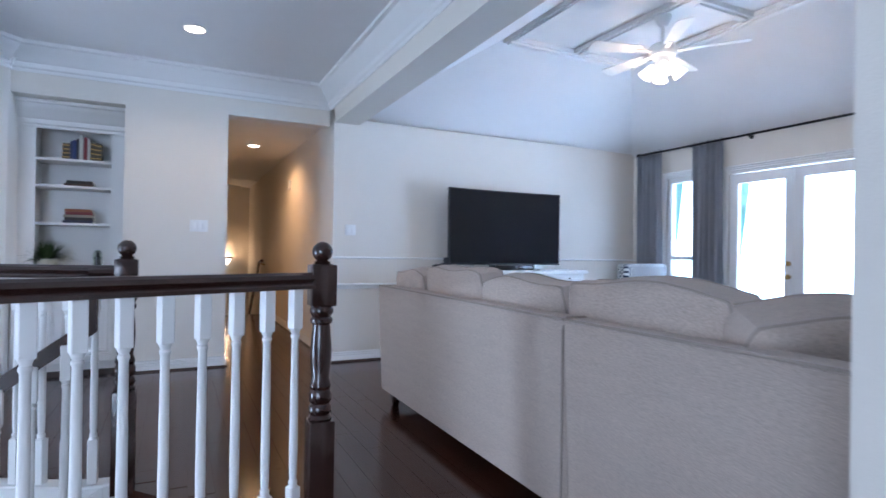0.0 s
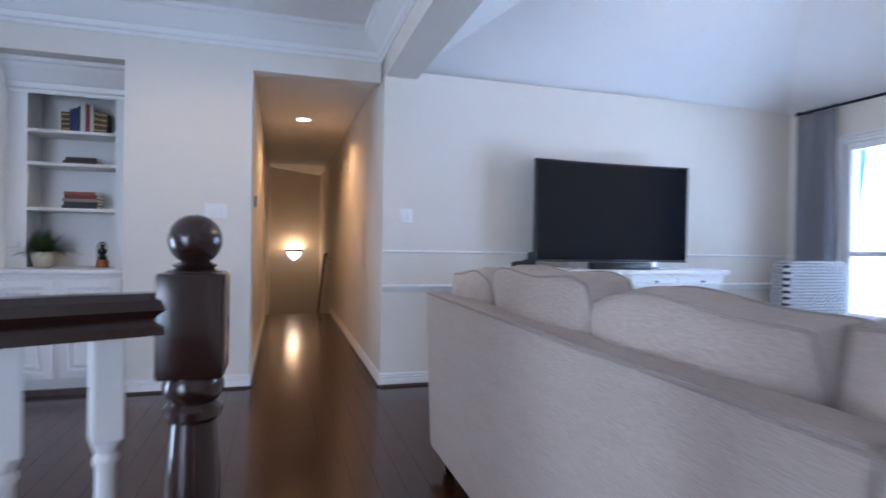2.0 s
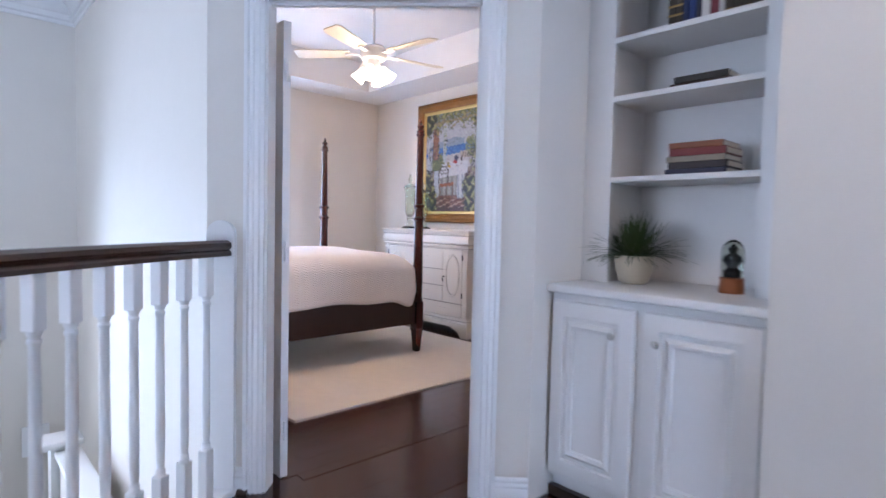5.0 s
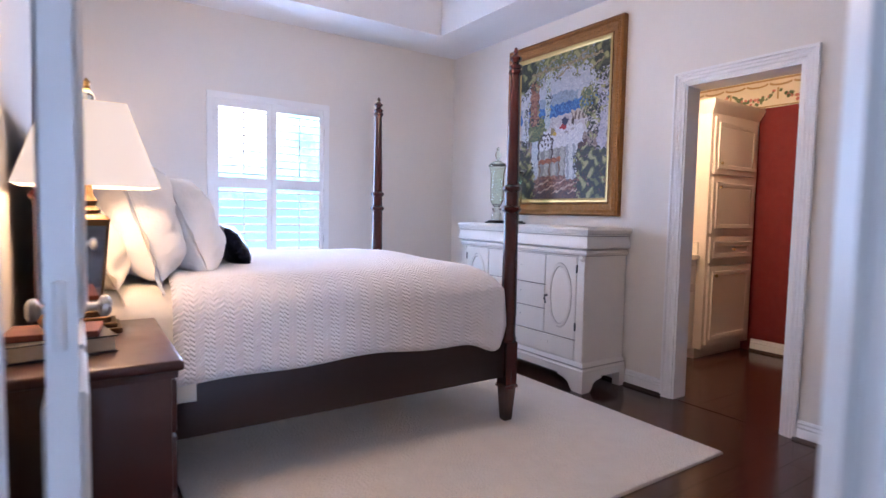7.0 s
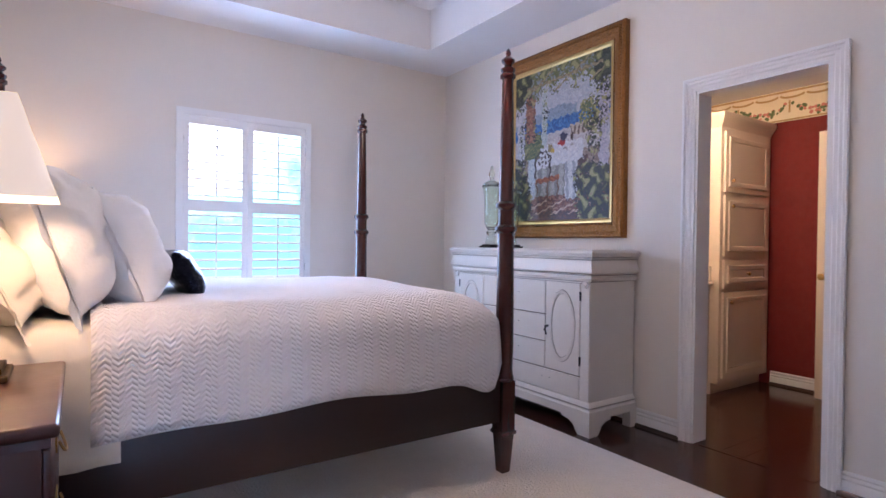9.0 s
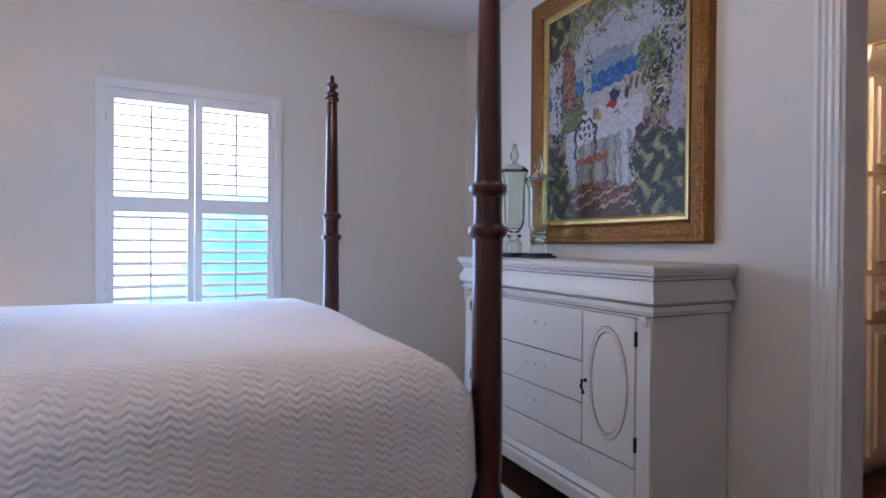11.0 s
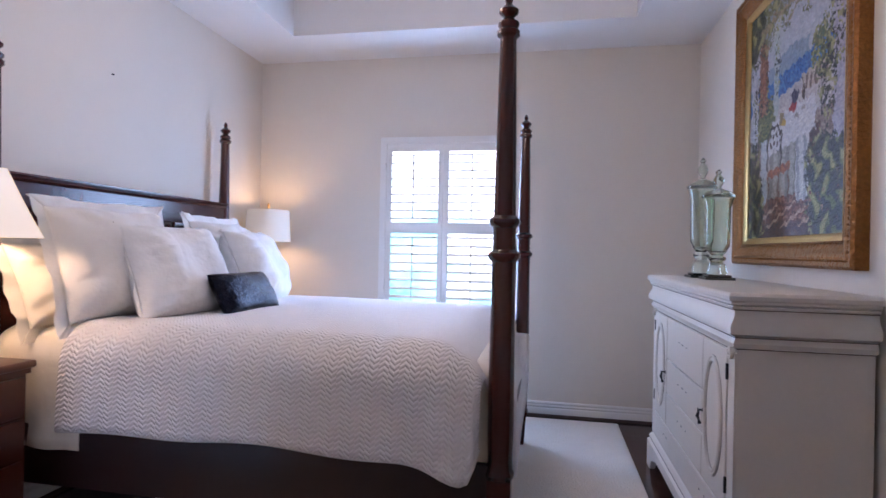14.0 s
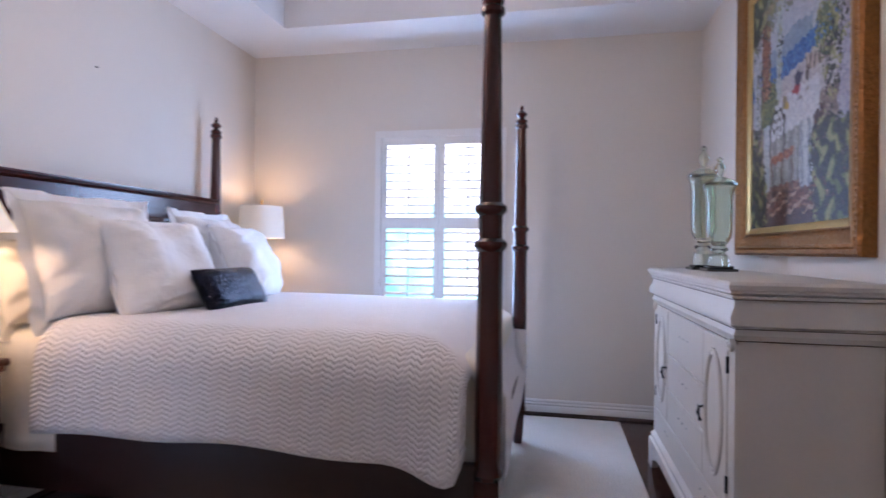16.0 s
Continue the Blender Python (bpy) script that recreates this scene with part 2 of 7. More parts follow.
def wall(name, p0, p1, thick, z0, z1, holes=(), material=None, label="cream painted plaster wall"):
    """A wall whose face runs p0 to p1; its thickness goes to the left. holes: (from, to, low, high)."""
    bm = bmesh.new()
    m, length = frame_at(p0, p1)
    cuts = sorted({0.0, length, *[h[0] for h in holes], *[h[1] for h in holes]})
    for a, c in zip(cuts, cuts[1:]):
        spans, z = [], z0
        for h in sorted((h for h in holes if h[0] <= a + 1e-6 and h[1] >= c - 1e-6), key=lambda h: h[2]):
            if h[2] > z + 1e-6:
                spans.append((z, h[2]))
            z = h[3]
        if z < z1 - 1e-6:
            spans.append((z, z1))
        for lo, hi in spans:
            box(bm, (a, 0, lo), (c, thick, hi), m)
    bmesh.ops.remove_doubles(bm, verts=bm.verts[:], dist=1e-5)
    return structure(name, bm, material or WALL, label)


BASE = [(0, 0), (0.10, 0), (0.10, 0.008), (0.088, 0.014), (0.078, 0.009), (0.066, 0.016), (0.055, 0.010), (0.044, 0.017), (0, 0.017)]
CROWN = [(u * 1.28, d * 1.1) for u, d in ((0, 0), (0.0, 0.15), (-0.022, 0.15), (-0.03, 0.125), (-0.06, 0.105), (-0.085, 0.06), (-0.115, 0.045), (-0.125, 0.03), (-0.155, 0.026), (-0.165, 0.012), (-0.185, 0.012), (-0.185, 0))]
CHAIR = [(-0.03, 0), (0.03, 0), (0.03, 0.012), (0.022, 0.03), (0.008, 0.032), (0.0, 0.018), (-0.02, 0.012), (-0.03, 0.006)]
BEAD = [(-0.012, 0), (0.012, 0), (0.012, 0.008), (0.0, 0.016), (-0.012, 0.008)]
CASE = [(0, 0), (0.085, 0), (0.085, 0.022), (0.070, 0.024), (0.062, 0.015), (0.048, 0.019), (0.040, 0.013), (0.024, 0.017), (0.016, 0.011), (0, 0.011)]


def strip(name, p0, p1, z, prof, material=TRIM, label="white painted moulding"):
    """A straight moulding on the right-hand face of the line p0 to p1; the profile is (up, out)."""
    bm = bmesh.new()
    t = (V(*p1, 0) - V(*p0, 0)).normalized()
    n = V(t.y, -t.x, 0)
    rings = [[bm.verts.new(V(*p, z) + V(0, 0, s) + n * d) for s, d in prof] for p in (p0, p1)]
    for i in range(len(prof)):
        j = (i + 1) % len(prof)
        bm.faces.new((rings[0][i], rings[0][j], rings[1][j], rings[1][i]))
    bm.faces.new(rings[0][::-1])
    bm.faces.new(rings[1])
    return structure(name, bm, material, label)


def baseboard(p0, p1):
    strip("baseboard", p0, p1, 0.012, BASE, label="white stepped baseboard")
    strip("trim_shoe", p0, p1, 0.0, [(0, 0.0), (0.020, 0.0), (0.020, 0.020), (0.010, 0.030), (0, 0.032)], SHOE, "dark wood shoe moulding")


def casing(name, p0, p1, s0, s1, top, face=0.0, flip=False, label="white fluted door casing", foot=0.0, width=1.0):
    """Door or window casing on the face of a wall that runs p0 to p1, round the opening s0 to s1."""
    m, _ = frame_at(p0, p1)
    n = (m.to_3x3() @ V(0, 1 if flip else -1, 0))
    pts = [m @ V(s, face, z) for s, z in ((s0, foot), (s0, top), (s1, top), (s1, foot))]
    bm = bmesh.new()
    test = (pts[1] - pts[0]).normalized().cross(n)
    out = m.to_3x3() @ V(-1, 0, 0)
    prof = [(s * width if test.dot(out) > 0 else -s * width, d) for s, d in CASE]
    sweep(bm, prof, pts, n)
    return structure(name, bm, TRIM, label)


# ---- large structure ----
TOP, BEDTOP, LOW = 2.965, 2.785, -3.0
SW, SE = (-1.815, 6.25), (-0.82, 7.245)
NEWELS = ((1.06, 3.66), (0.285, 4.51))
SLOPE = 0.42


def curve_point(t):
    a, c, e = V(0.285, 4.51, 0), V(-0.95, 4.93, 0), V(-1.748, 6.316, 0)
    return a * (1 - t) ** 2 + c * 2 * t * (1 - t) + e * t * t


ARC = [tuple(curve_point(i / 16)[:2]) for i in range(17)]

bm = bmesh.new()
prism(bm, ARC + [(-1.85, 6.30), (-0.75, 7.40), (-0.75, 7.75), (0.9, 7.75), (0.9, 11.85), (2.1, 11.85), (2.1, 7.2), (6.45, 7.2), (6.45, -1.1), (-4.9, -1.1), (-4.9, 1.16), (1.06, 3.64)], -0.26, 0.0)
structure("floor_landing", bm, FLOOR, "dark espresso wooden floor of the landing")
bm = bmesh.new()
prism(bm, [(-5.7, 6.30), (-1.85, 6.30), (-0.80, 7.35), (-0.80, 9.9), (-5.7, 9.9)], -0.26, 0.0)
structure("floor_bedroom", bm, FLOOR, "dark espresso wooden floor of the bedroom")
bm = bmesh.new()
prism(bm, [(-4.3, 9.9), (-0.8, 9.9), (-0.8, 12.0), (-4.3, 12.0)], -0.26, 0.0)
structure("floor_bathroom", bm, FLOOR, "dark espresso wooden floor of the bathroom")
bm = bmesh.new()
box(bm, (-6, -2, LOW - 0.1), (7, 15.5, LOW))
structure("floor_foyer", bm, FLOOR, "dark wooden floor of the lower hall")

# landing and hall
wall("wall_niche_right", (0.05, 7.30), (0.96, 7.30), 0.14, 0, TOP)
wall("wall_niche_head", (-0.82, 7.30), (0.05, 7.30), 0.14, 2.54, TOP)
wall("wall_hall_head", (0.96, 7.30), (2.0, 7.30), 0.14, 2.56, TOP)
wall("wall_angled", SW, SE, 0.09, LOW, TOP, [(0.252, 1.177, -0.3, 2.14)])
wall("wall_hall_left", (0.96, 14.6), (0.96, 7.44), -0.12, LOW, 2.9)
wall("wall_hall_right", (2.0, 7.10), (2.0, 14.6), -0.12, LOW, 2.9)
wall("wall_hall_end", (0.8, 14.6), (2.2, 14.6), 0.12, LOW, 2.9)
wall("wall_television", (2.12, 7.10), (6.3, 7.10), 0.14, 0, 2.62)
wall("wall_windows", (6.3, 7.24), (6.3, 1.8), 0.14, 0, 2.62, [(0.72, 1.42, 0.55, 2.20), (1.62, 3.16, 0.0, 2.16)])
wall("wall_living_south", (6.3, 1.95), (1.637, 1.95), 0.15, 0, 3.5)
wall("wall_entry_right", (1.637, 1.80), (1.637, -1.1), 0.12, 0, TOP)
wall("wall_entry_south", (1.8, -1.0), (-4.9, -1.0), 0.12, LOW, TOP, [(3.0, 5.8, 0.1, 2.3)])
wall("wall_foyer_north", (-4.8, 6.25), (-1.815, 6.25), 0.12, LOW, TOP)
wall("wall_foyer_west", (-4.8, -1.1), (-4.8, 6.36), 0.14, LOW, TOP, [(5.3, 6.7, -0.9, 1.45)])
wall("wall_hall_lower", (0.9, 11.85), (2.1, 11.85), -0.05, LOW, -0.27)
# beam between landing and living room
bm = bmesh.new()
box(bm, (2.0, 1.95, 2.56), (2.27, 7.30, 3.5))
structure("beam", bm, WALL, "cream painted ceiling beam over the opening")
bm = bmesh.new()
prism(bm, [(-4.9, -1.1), (2.0, -1.1), (2.0, 7.44), (-0.70, 7.44), (-1.98, 6.28), (-4.9, 6.37)], TOP, TOP + 0.1)
structure("ceiling_landing", bm, CEIL, "white flat landing ceiling")
bm = bmesh.new()
box(bm, (0.8, 7.44, 2.62), (2.12, 13.2, 2.72))
structure("ceiling_hall", bm, CEIL, "white flat hall ceiling")
bm = bmesh.new()
prism(bm, [(0.8, 13.2), (2.12, 13.2), (2.12, 14.7), (0.8, 14.7)], 0, 0.1)
for q in bm.verts:
    q.co.z += 2.745 - 0.135 * (q.co.x - 0.9)
structure("ceiling_hall_end", bm, CEIL, "white ceiling above the far stair")
# vaulted living-room ceiling with a flat crown
bm = bmesh.new()
outer = [(2.15, 1.8), (6.44, 1.8), (6.44, 7.29), (2.15, 7.29)]
inner = [(3.36, 3.0), (5.04, 3.0), (5.04, 5.92), (3.36, 5.92)]
lo = [bm.verts.new((x + (0.05 if i in (0, 3) else 0), y, 2.64 if i == 0 else 2.615 if i == 3 else 2.50 if i == 2 else 2.52)) for i, (x, y) in enumerate(outer)]
hi = [bm.verts.new((x, y, 3.30)) for x, y in inner]
for i in range(4):
    bm.faces.new((lo[i], lo[(i + 1) % 4], hi[(i + 1) % 4], hi[i]))
box(bm, (3.2, 2.8, 3.30), (5.2, 6.1, 3.36))
structure("ceiling_living", bm, CEIL, "white vaulted living-room ceiling")
for y0, y1, x0, x1 in ((5.80, 5.92, 3.36, 5.04), (3.0, 3.12, 3.36, 5.04), (3.12, 5.80, 3.36, 3.48), (3.12, 5.80, 4.92, 5.04), (3.12, 5.80, 4.14, 4.26), (4.40, 4.52, 3.48, 4.14), (4.40, 4.52, 4.26, 4.92)):
    bm = bmesh.new()
    box(bm, (x0, y0, 3.255), (x1, y1, 3.298))
    box(bm, (x0 + 0.03, y0 + 0.03, 3.235), (x1 - 0.03, y1 - 0.03, 3.256))
    structure("trim_coffer", bm, TRIM, "white coffer moulding on the ceiling")

# niche lining
for nm, lo3, hi3 in (("wall_niche_side_right", (0.05, 7.44, 0), (0.17, 8.0, 2.54)),
                     ("wall_niche_back", (-0.94, 8.0, 0), (0.17, 8.1, 2.54)), ("wall_niche_top", (-0.94, 7.44, 2.54), (0.17, 8.1, 2.64))):
    bm = bmesh.new()
    box(bm, lo3, hi3)
    structure(nm, bm, WALL, "cream painted niche lining")

bm = bmesh.new()
prism(bm, [(-0.82, 7.245), (-0.82, 8.0), (-0.94, 8.0), (-0.94, 7.14)], 0, TOP)
structure("wall_niche_side", bm, WALL, "cream painted niche lining")

# bedroom
wall("wall_bedroom_south", (-1.80, 6.384), (-5.56, 6.384), 0.012, 0, BEDTOP + 0.5)
wall("wall_bedroom_west", (-5.56, 6.2), (-5.56, 10.0), 0.14, 0, BEDTOP + 0.5, [(1.27, 2.23, 0.66, 2.10)])
wall("wall_bedroom_north", (-5.7, 9.84), (-0.8, 9.84), 0.13, 0, BEDTOP + 0.5, [(2.757, 3.442, 0, 2.058)])
wall("wall_bedroom_east", (-0.95, 9.84), (-0.95, 7.30), 0.12, 0, BEDTOP + 0.5)
bm = bmesh.new()
outer = [(-5.6, 6.2), (-0.8, 6.2), (-0.8, 9.9), (-5.6, 9.9)]
inner = [(-5.03, 6.92), (-1.45, 6.92), (-1.45, 9.315), (-5.03, 9.315)]
lo = [bm.verts.new((x, y, BEDTOP)) for x, y in outer]
hi = [bm.verts.new((x, y, BEDTOP)) for x, y in inner]
up = [bm.verts.new((x, y, 3.12)) for x, y in inner]
for i in range(4):
    j = (i + 1) % 4
    bm.faces.new((lo[i], lo[j], hi[j], hi[i]))
    bm.faces.new((hi[i], hi[j], up[j], up[i]))
bm.faces.new(up)
structure("ceiling_bedroom", bm, CEIL, "white tray ceiling of the bedroom")
bm = bmesh.new()
box(bm, (-5.7, 6.0, 3.30), (-0.7, 10.0, 3.4))
structure("ceiling_roof", bm, CEIL, "plain deck above the tray ceiling")

# bathroom shell
wall("wall_bath_red", (-4.2, 11.72), (-1.0, 11.72), 0.1, 0, 2.20, material=REDWALL, label="brick red wallpapered wall")
wall("wall_bath_west", (-4.1, 9.97), (-4.1, 11.8), 0.1, 0, 2.5)
wall("wall_bath_east", (-1.0, 11.8), (-1.0, 9.97), 0.1, 0, 2.5, material=REDWALL, label="brick red wallpapered wall")
bm = bmesh.new()
box(bm, (-4.2, 9.97, 2.46), (-0.9, 11.9, 2.56))
structure("ceiling_bath", bm, CEIL, "cream bathroom ceiling")

# mouldings
baseboard((0.05, 7.30), (0.96, 7.30))
baseboard((2.0, 7.10), (6.3, 7.10))
baseboard((0.96, 7.30), (0.96, 11.8))
baseboard((2.0, 11.8), (2.0, 7.10))
d45 = math.sqrt(0.5)
baseboard((SW[0] + 0.12 * d45, SW[1] + 0.12 * d45), (SW[0] + 0.19 * d45, SW[1] + 0.19 * d45))
baseboard((SW[0] + 1.262 * d45, SW[1] + 1.262 * d45), SE)
baseboard((-5.56, 6.4), (-5.56, 9.84))
baseboard((-5.56, 9.84), (-3.01, 9.84))
baseboard((-2.195, 9.84), (-0.95, 9.84))
baseboard((-1.9, 6.384), (-5.56, 6.384))
baseboard((-3.38, 11.72), (-1.0, 11.72))
for a, c in (((-0.82, 7.245), (-0.82, 7.30)), ((-0.82, 7.30), (2.0, 7.30)), ((2.0, 7.30), (2.0, 1.95)), (SW, SE), ((-4.8, 6.25), SW), ((-4.8, -1.0), (-4.8, 6.25))):
    strip("trim_crown", a, c, TOP, CROWN, label="white stepped crown moulding")
strip("trim_chair_rail", (2.0, 7.10), (6.3, 7.10), 0.815, CHAIR, label="white chair rail moulding")
strip("trim_wall_bead", (2.0, 7.10), (6.3, 7.10), 1.12, BEAD, label="white panel bead moulding")
strip("trim_chair_rail", (6.3, 7.10), (6.3, 6.52), 0.815, CHAIR, label="white chair rail moulding")
strip("trim_wall_bead", (6.3, 7.10), (6.3, 6.52), 1.12, BEAD, label="white panel bead moulding")
casing("trim_bedroom_door", SW, SE, 0.252, 1.177, 2.14)
casing("trim_bath_door", (-5.7, 9.84), (-0.8, 9.84), 2.757, 3.442, 2.058, width=0.9)
casing("trim_bath_door", (-5.7, 9.97), (-0.8, 9.97), 2.757, 3.442, 2.058, width=0.9, flip=True)


# ---- doors and windows ----
def panel_mesh(w, h, t, panels):
    """A door leaf of width w along x and height h along z, with raised panels on both faces."""
    bm = bmesh.new()
    box(bm, (0, 0, 0), (w, t, h))
    for x0, z0, x1, z1 in panels:
        for y, out in ((0, -1), (t, 1)):
            sweep(bm, [(0, 0), (0.02, 0), (0.02, 0.006), (0.01, 0.012), (0, 0.006)], [(x0, y, z0), (x1, y, z0), (x1, y, z1), (x0, y, z1)], (0, out, 0), closed=True)
            box(bm, (x0 + 0.05, min(y, y + out * 0.006), z0 + 0.05), (x1 - 0.05, max(y, y + out * 0.006), z1 - 0.05))
    return bm


def hinge(parent, z, at):
    bm = bmesh.new()
    lathe(bm, [(0.007, z - 0.045), (0.007, z + 0.045)], at, 8)
    box(bm, (at[0] - 0.002, at[1], z - 0.045), (at[0] + 0.022, at[1] + 0.003, z + 0.045))
    part("hinge", bm, TRIM, parent, "white painted butt hinge")


door = thing("door_1", (-1.705, 6.578, 0.005), "open white panelled bedroom door beside the wall", "door", kind="structure", turn=180)
part("leaf", panel_mesh(0.76, 2.08, 0.036, [(0.11, 0.2, 0.36, 0.9), (0.44, 0.2, 0.69, 0.9), (0.11, 1.05, 0.36, 1.9), (0.44, 1.05, 0.69, 1.9)]), TRIM, door)
for z in (0.22, 1.05, 1.86):
    hinge(door, z, (-0.006, 0.02, 0))
bm = bmesh.new()
for y, k in ((-0.001, -1), (0.037, 1)):
    lathe(bm, [(0.028, 0), (0.028, 0.006), (0.011, 0.012), (0.010, 0.035), (0.026, 0.045), (0.027, 0.058), (0.015, 0.066)], seg=14,
          m=Matrix.Translation((0.70, y, 0.95)) @ Matrix.Rotation(radians(90 * -k), 4, "X"))
part("door_knob", bm, NICKEL, door, "round satin nickel door knob")
# jamb linings
m45, _ = frame_at(SW, SE)
bm = bmesh.new()
for lo3, hi3 in (((0.252, -0.002, 0), (0.264, 0.092, 2.14)), ((1.162, -0.002, 0), (1.177, 0.092, 2.14)), ((0.264, -0.002, 2.125), (1.162, 0.092, 2.14)), ((1.15, 0.03, 0), (1.163, 0.06, 2.115)), ((0.264, 0.03, 2.112), (1.15, 0.06, 2.126))):
    box(bm, lo3, hi3, m45)
structure("trim_bedroom_jamb", bm, TRIM, "white painted door jamb")
bm = bmesh.new()
for lo3, hi3 in (((-2.944, 9.838, 0), (-2.930, 9.972, 2.058)), ((-2.272, 9.838, 0), (-2.258, 9.972, 2.058)), ((-2.930, 9.838, 2.044), (-2.272, 9.972, 2.058))):
    box(bm, lo3, hi3)
structure("trim_bath_jamb", bm, TRIM, "white painted door jamb")

# living-room window and french doors in the east wall
win = thing("window_1", (6.36, 6.17, 0), "tall white framed window beside the french doors", "window", kind="structure")
bm = bmesh.new()
for lo3, hi3 in (((-0.04, 0.29, 0.55), (0.04, 0.35, 2.20)), ((-0.04, -0.35, 0.55), (0.04, -0.29, 2.20)), ((-0.04, -0.29, 2.14), (0.04, 0.29, 2.20)), ((-0.04, -0.29, 0.55), (0.04, 0.29, 0.61)), ((-0.03, -0.29, 1.14), (0.03, 0.29, 1.19))):
    box(bm, lo3, hi3)
part("window_frame", bm, TRIM, win)
bm = bmesh.new()
box(bm, (-0.005, -0.29, 0.61), (0.005, 0.29, 2.14))
part("pane", bm, PANE, win).visible_shadow = False
bm = bmesh.new()
box(bm, (-0.13, -0.42, 0.52), (-0.02, 0.42, 0.55))
part("window_sill", bm, TRIM, win)
casing("trim_window", (6.3, 7.24), (6.3, 1.8), 0.72, 1.42, 2.20, foot=0.55, label="white window casing")
casing("trim_french_door", (6.3, 7.24), (6.3, 1.8), 1.615, 3.165, 2.165)
for k, y0 in enumerate((5.61, 4.87)):
    dr = thing("door_2" if k == 0 else "door_3", (6.306, y0 + 0.006, 0.01), "closed white french door with a full glass pane", "door", kind="structure")
    bm = bmesh.new()
    for lo3, hi3 in (((0, -0.735, 0), (0.045, -0.64, 2.14)), ((0, -0.105, 0), (0.045, 0, 2.14)), ((0, -0.64, 2.03), (0.045, -0.105, 2.14)), ((0, -0.64, 0), (0.045, -0.105, 0.24))):
        box(bm, lo3, hi3)
    part("leaf", bm, TRIM, dr)
    bm = bmesh.new()
    box(bm, (0.018, -0.64, 0.24), (0.026, -0.105, 2.03))
    part("pane", bm, PANE, dr).visible_shadow = False
    if k == 0:
        for z in (0.98, 1.12):
            bm = bmesh.new()
            lathe(bm, [(0.026, 0), (0.026, 0.008), (0.012, 0.012), (0.012, 0.04), (0.027, 0.05), (0.02, 0.062)] if z < 1 else [(0.026, 0), (0.026, 0.02), (0.018, 0.026)], seg=14,
                  m=Matrix.Translation((0, -0.69, z)) @ Matrix.Rotation(radians(-90), 4, "Y"))
            part("door_knob" if z < 1 else "deadbolt", bm, BRASS, dr, "polished brass fitting")
# wide unseen entry window in the south wall, assumed from reflections
win = thing("window_4", (-2.6, -1.0, 0), "wide white unseen entry window assumed behind the landing", "window", kind="structure")
bm = bmesh.new()
for lo3, hi3 in (((-1.4, -0.10, 0.1), (-1.33, 0.0, 2.3)), ((1.33, -0.10, 0.1), (1.4, 0.0, 2.3)), ((-1.33, -0.10, 2.23), (1.33, 0.0, 2.3)), ((-1.33, -0.10, 0.1), (1.33, 0.0, 0.17)), ((-0.48, -0.08, 0.17), (-0.43, -0.02, 2.23)), ((0.43, -0.08, 0.17), (0.48, -0.02, 2.23))):
    box(bm, lo3, hi3)
part("window_frame", bm, TRIM, win)
bm = bmesh.new()
box(bm, (-1.33, -0.06, 0.17), (1.33, -0.05, 2.23))
part("pane", bm, PANE, win).visible_shadow = False
# foyer arched window
win = thing("window_2", (-4.80, 4.90, 0), "arched white window over the lower hall", "window", kind="structure")
bm = bmesh.new()
arch = [(0, -0.70, -0.9), (0, -0.70, 0.75)] + [(0, -0.70 * math.cos(a * math.pi / 12), 0.75 + 0.66 * math.sin(a * math.pi / 12)) for a in range(1, 12)] + [(0, 0.70, 0.75), (0, 0.70, -0.9)]
sweep(bm, [(-0.04, -0.10), (0.04, -0.10), (0.04, 0.02), (-0.04, 0.02)], arch, (1, 0, 0), closed=True)
for y in (-0.25, 0.25):
    box(bm, (-0.06, y - 0.012, -0.9), (-0.03, y + 0.012, 1.35))
for z in (-0.35, 0.2, 0.75):
    box(bm, (-0.062, -0.68, z - 0.012), (-0.028, 0.68, z + 0.012))
part("window_frame", bm, TRIM, win)
bm = bmesh.new()
for s in (-1, 1):
    pts = [(0, s * 0.70, 0.75)] + [(0, s * 0.70 * math.cos(a * math.pi / 12), 0.75 + 0.66 * math.sin(a * math.pi / 12)) for a in range(0, 7)] + [(0, 0, 1.45), (0, s * 0.70, 1.45)]
    a = [bm.verts.new((-0.002, y, z)) for _, y, z in pts[1:]]
    c = [bm.verts.new((-0.12, y, z)) for _, y, z in pts[1:]]
    bm.faces.new(a)
    bm.faces.new(c[::-1])
    for i in range(len(a)):
        j = (i + 1) % len(a)
        bm.faces.new((a[i], a[j], c[j], c[i]))
part("arch_spandrel", bm, WALL, win)

# bedroom window with plantation shutters
win = thing("window_3", (-5.56, 7.955, 0), "white bedroom window with closed plantation shutters", "window", kind="structure")
bm = bmesh.new()
sweep(bm, [(-0.025, -0.03), (0.028, -0.03), (0.028, 0.028), (0.012, 0.034), (-0.025, 0.026)], [(0, -0.487, 0.64), (0, -0.487, 2.115), (0, 0.487, 2.115), (0, 0.487, 0.64)], (1, 0, 0), closed=True)
part("window_frame", bm, TRIM, win)
bm = bmesh.new()
box(bm, (-0.12, -0.48, 0.66), (-0.11, 0.48, 2.10))
part("pane", bm, PANE, win).visible_shadow = False
bm = bmesh.new()
box(bm, (-0.02, -0.50, 0.60), (0.06, 0.50, 0.64))
part("window_sill", bm, TRIM, win)
slat_me = None
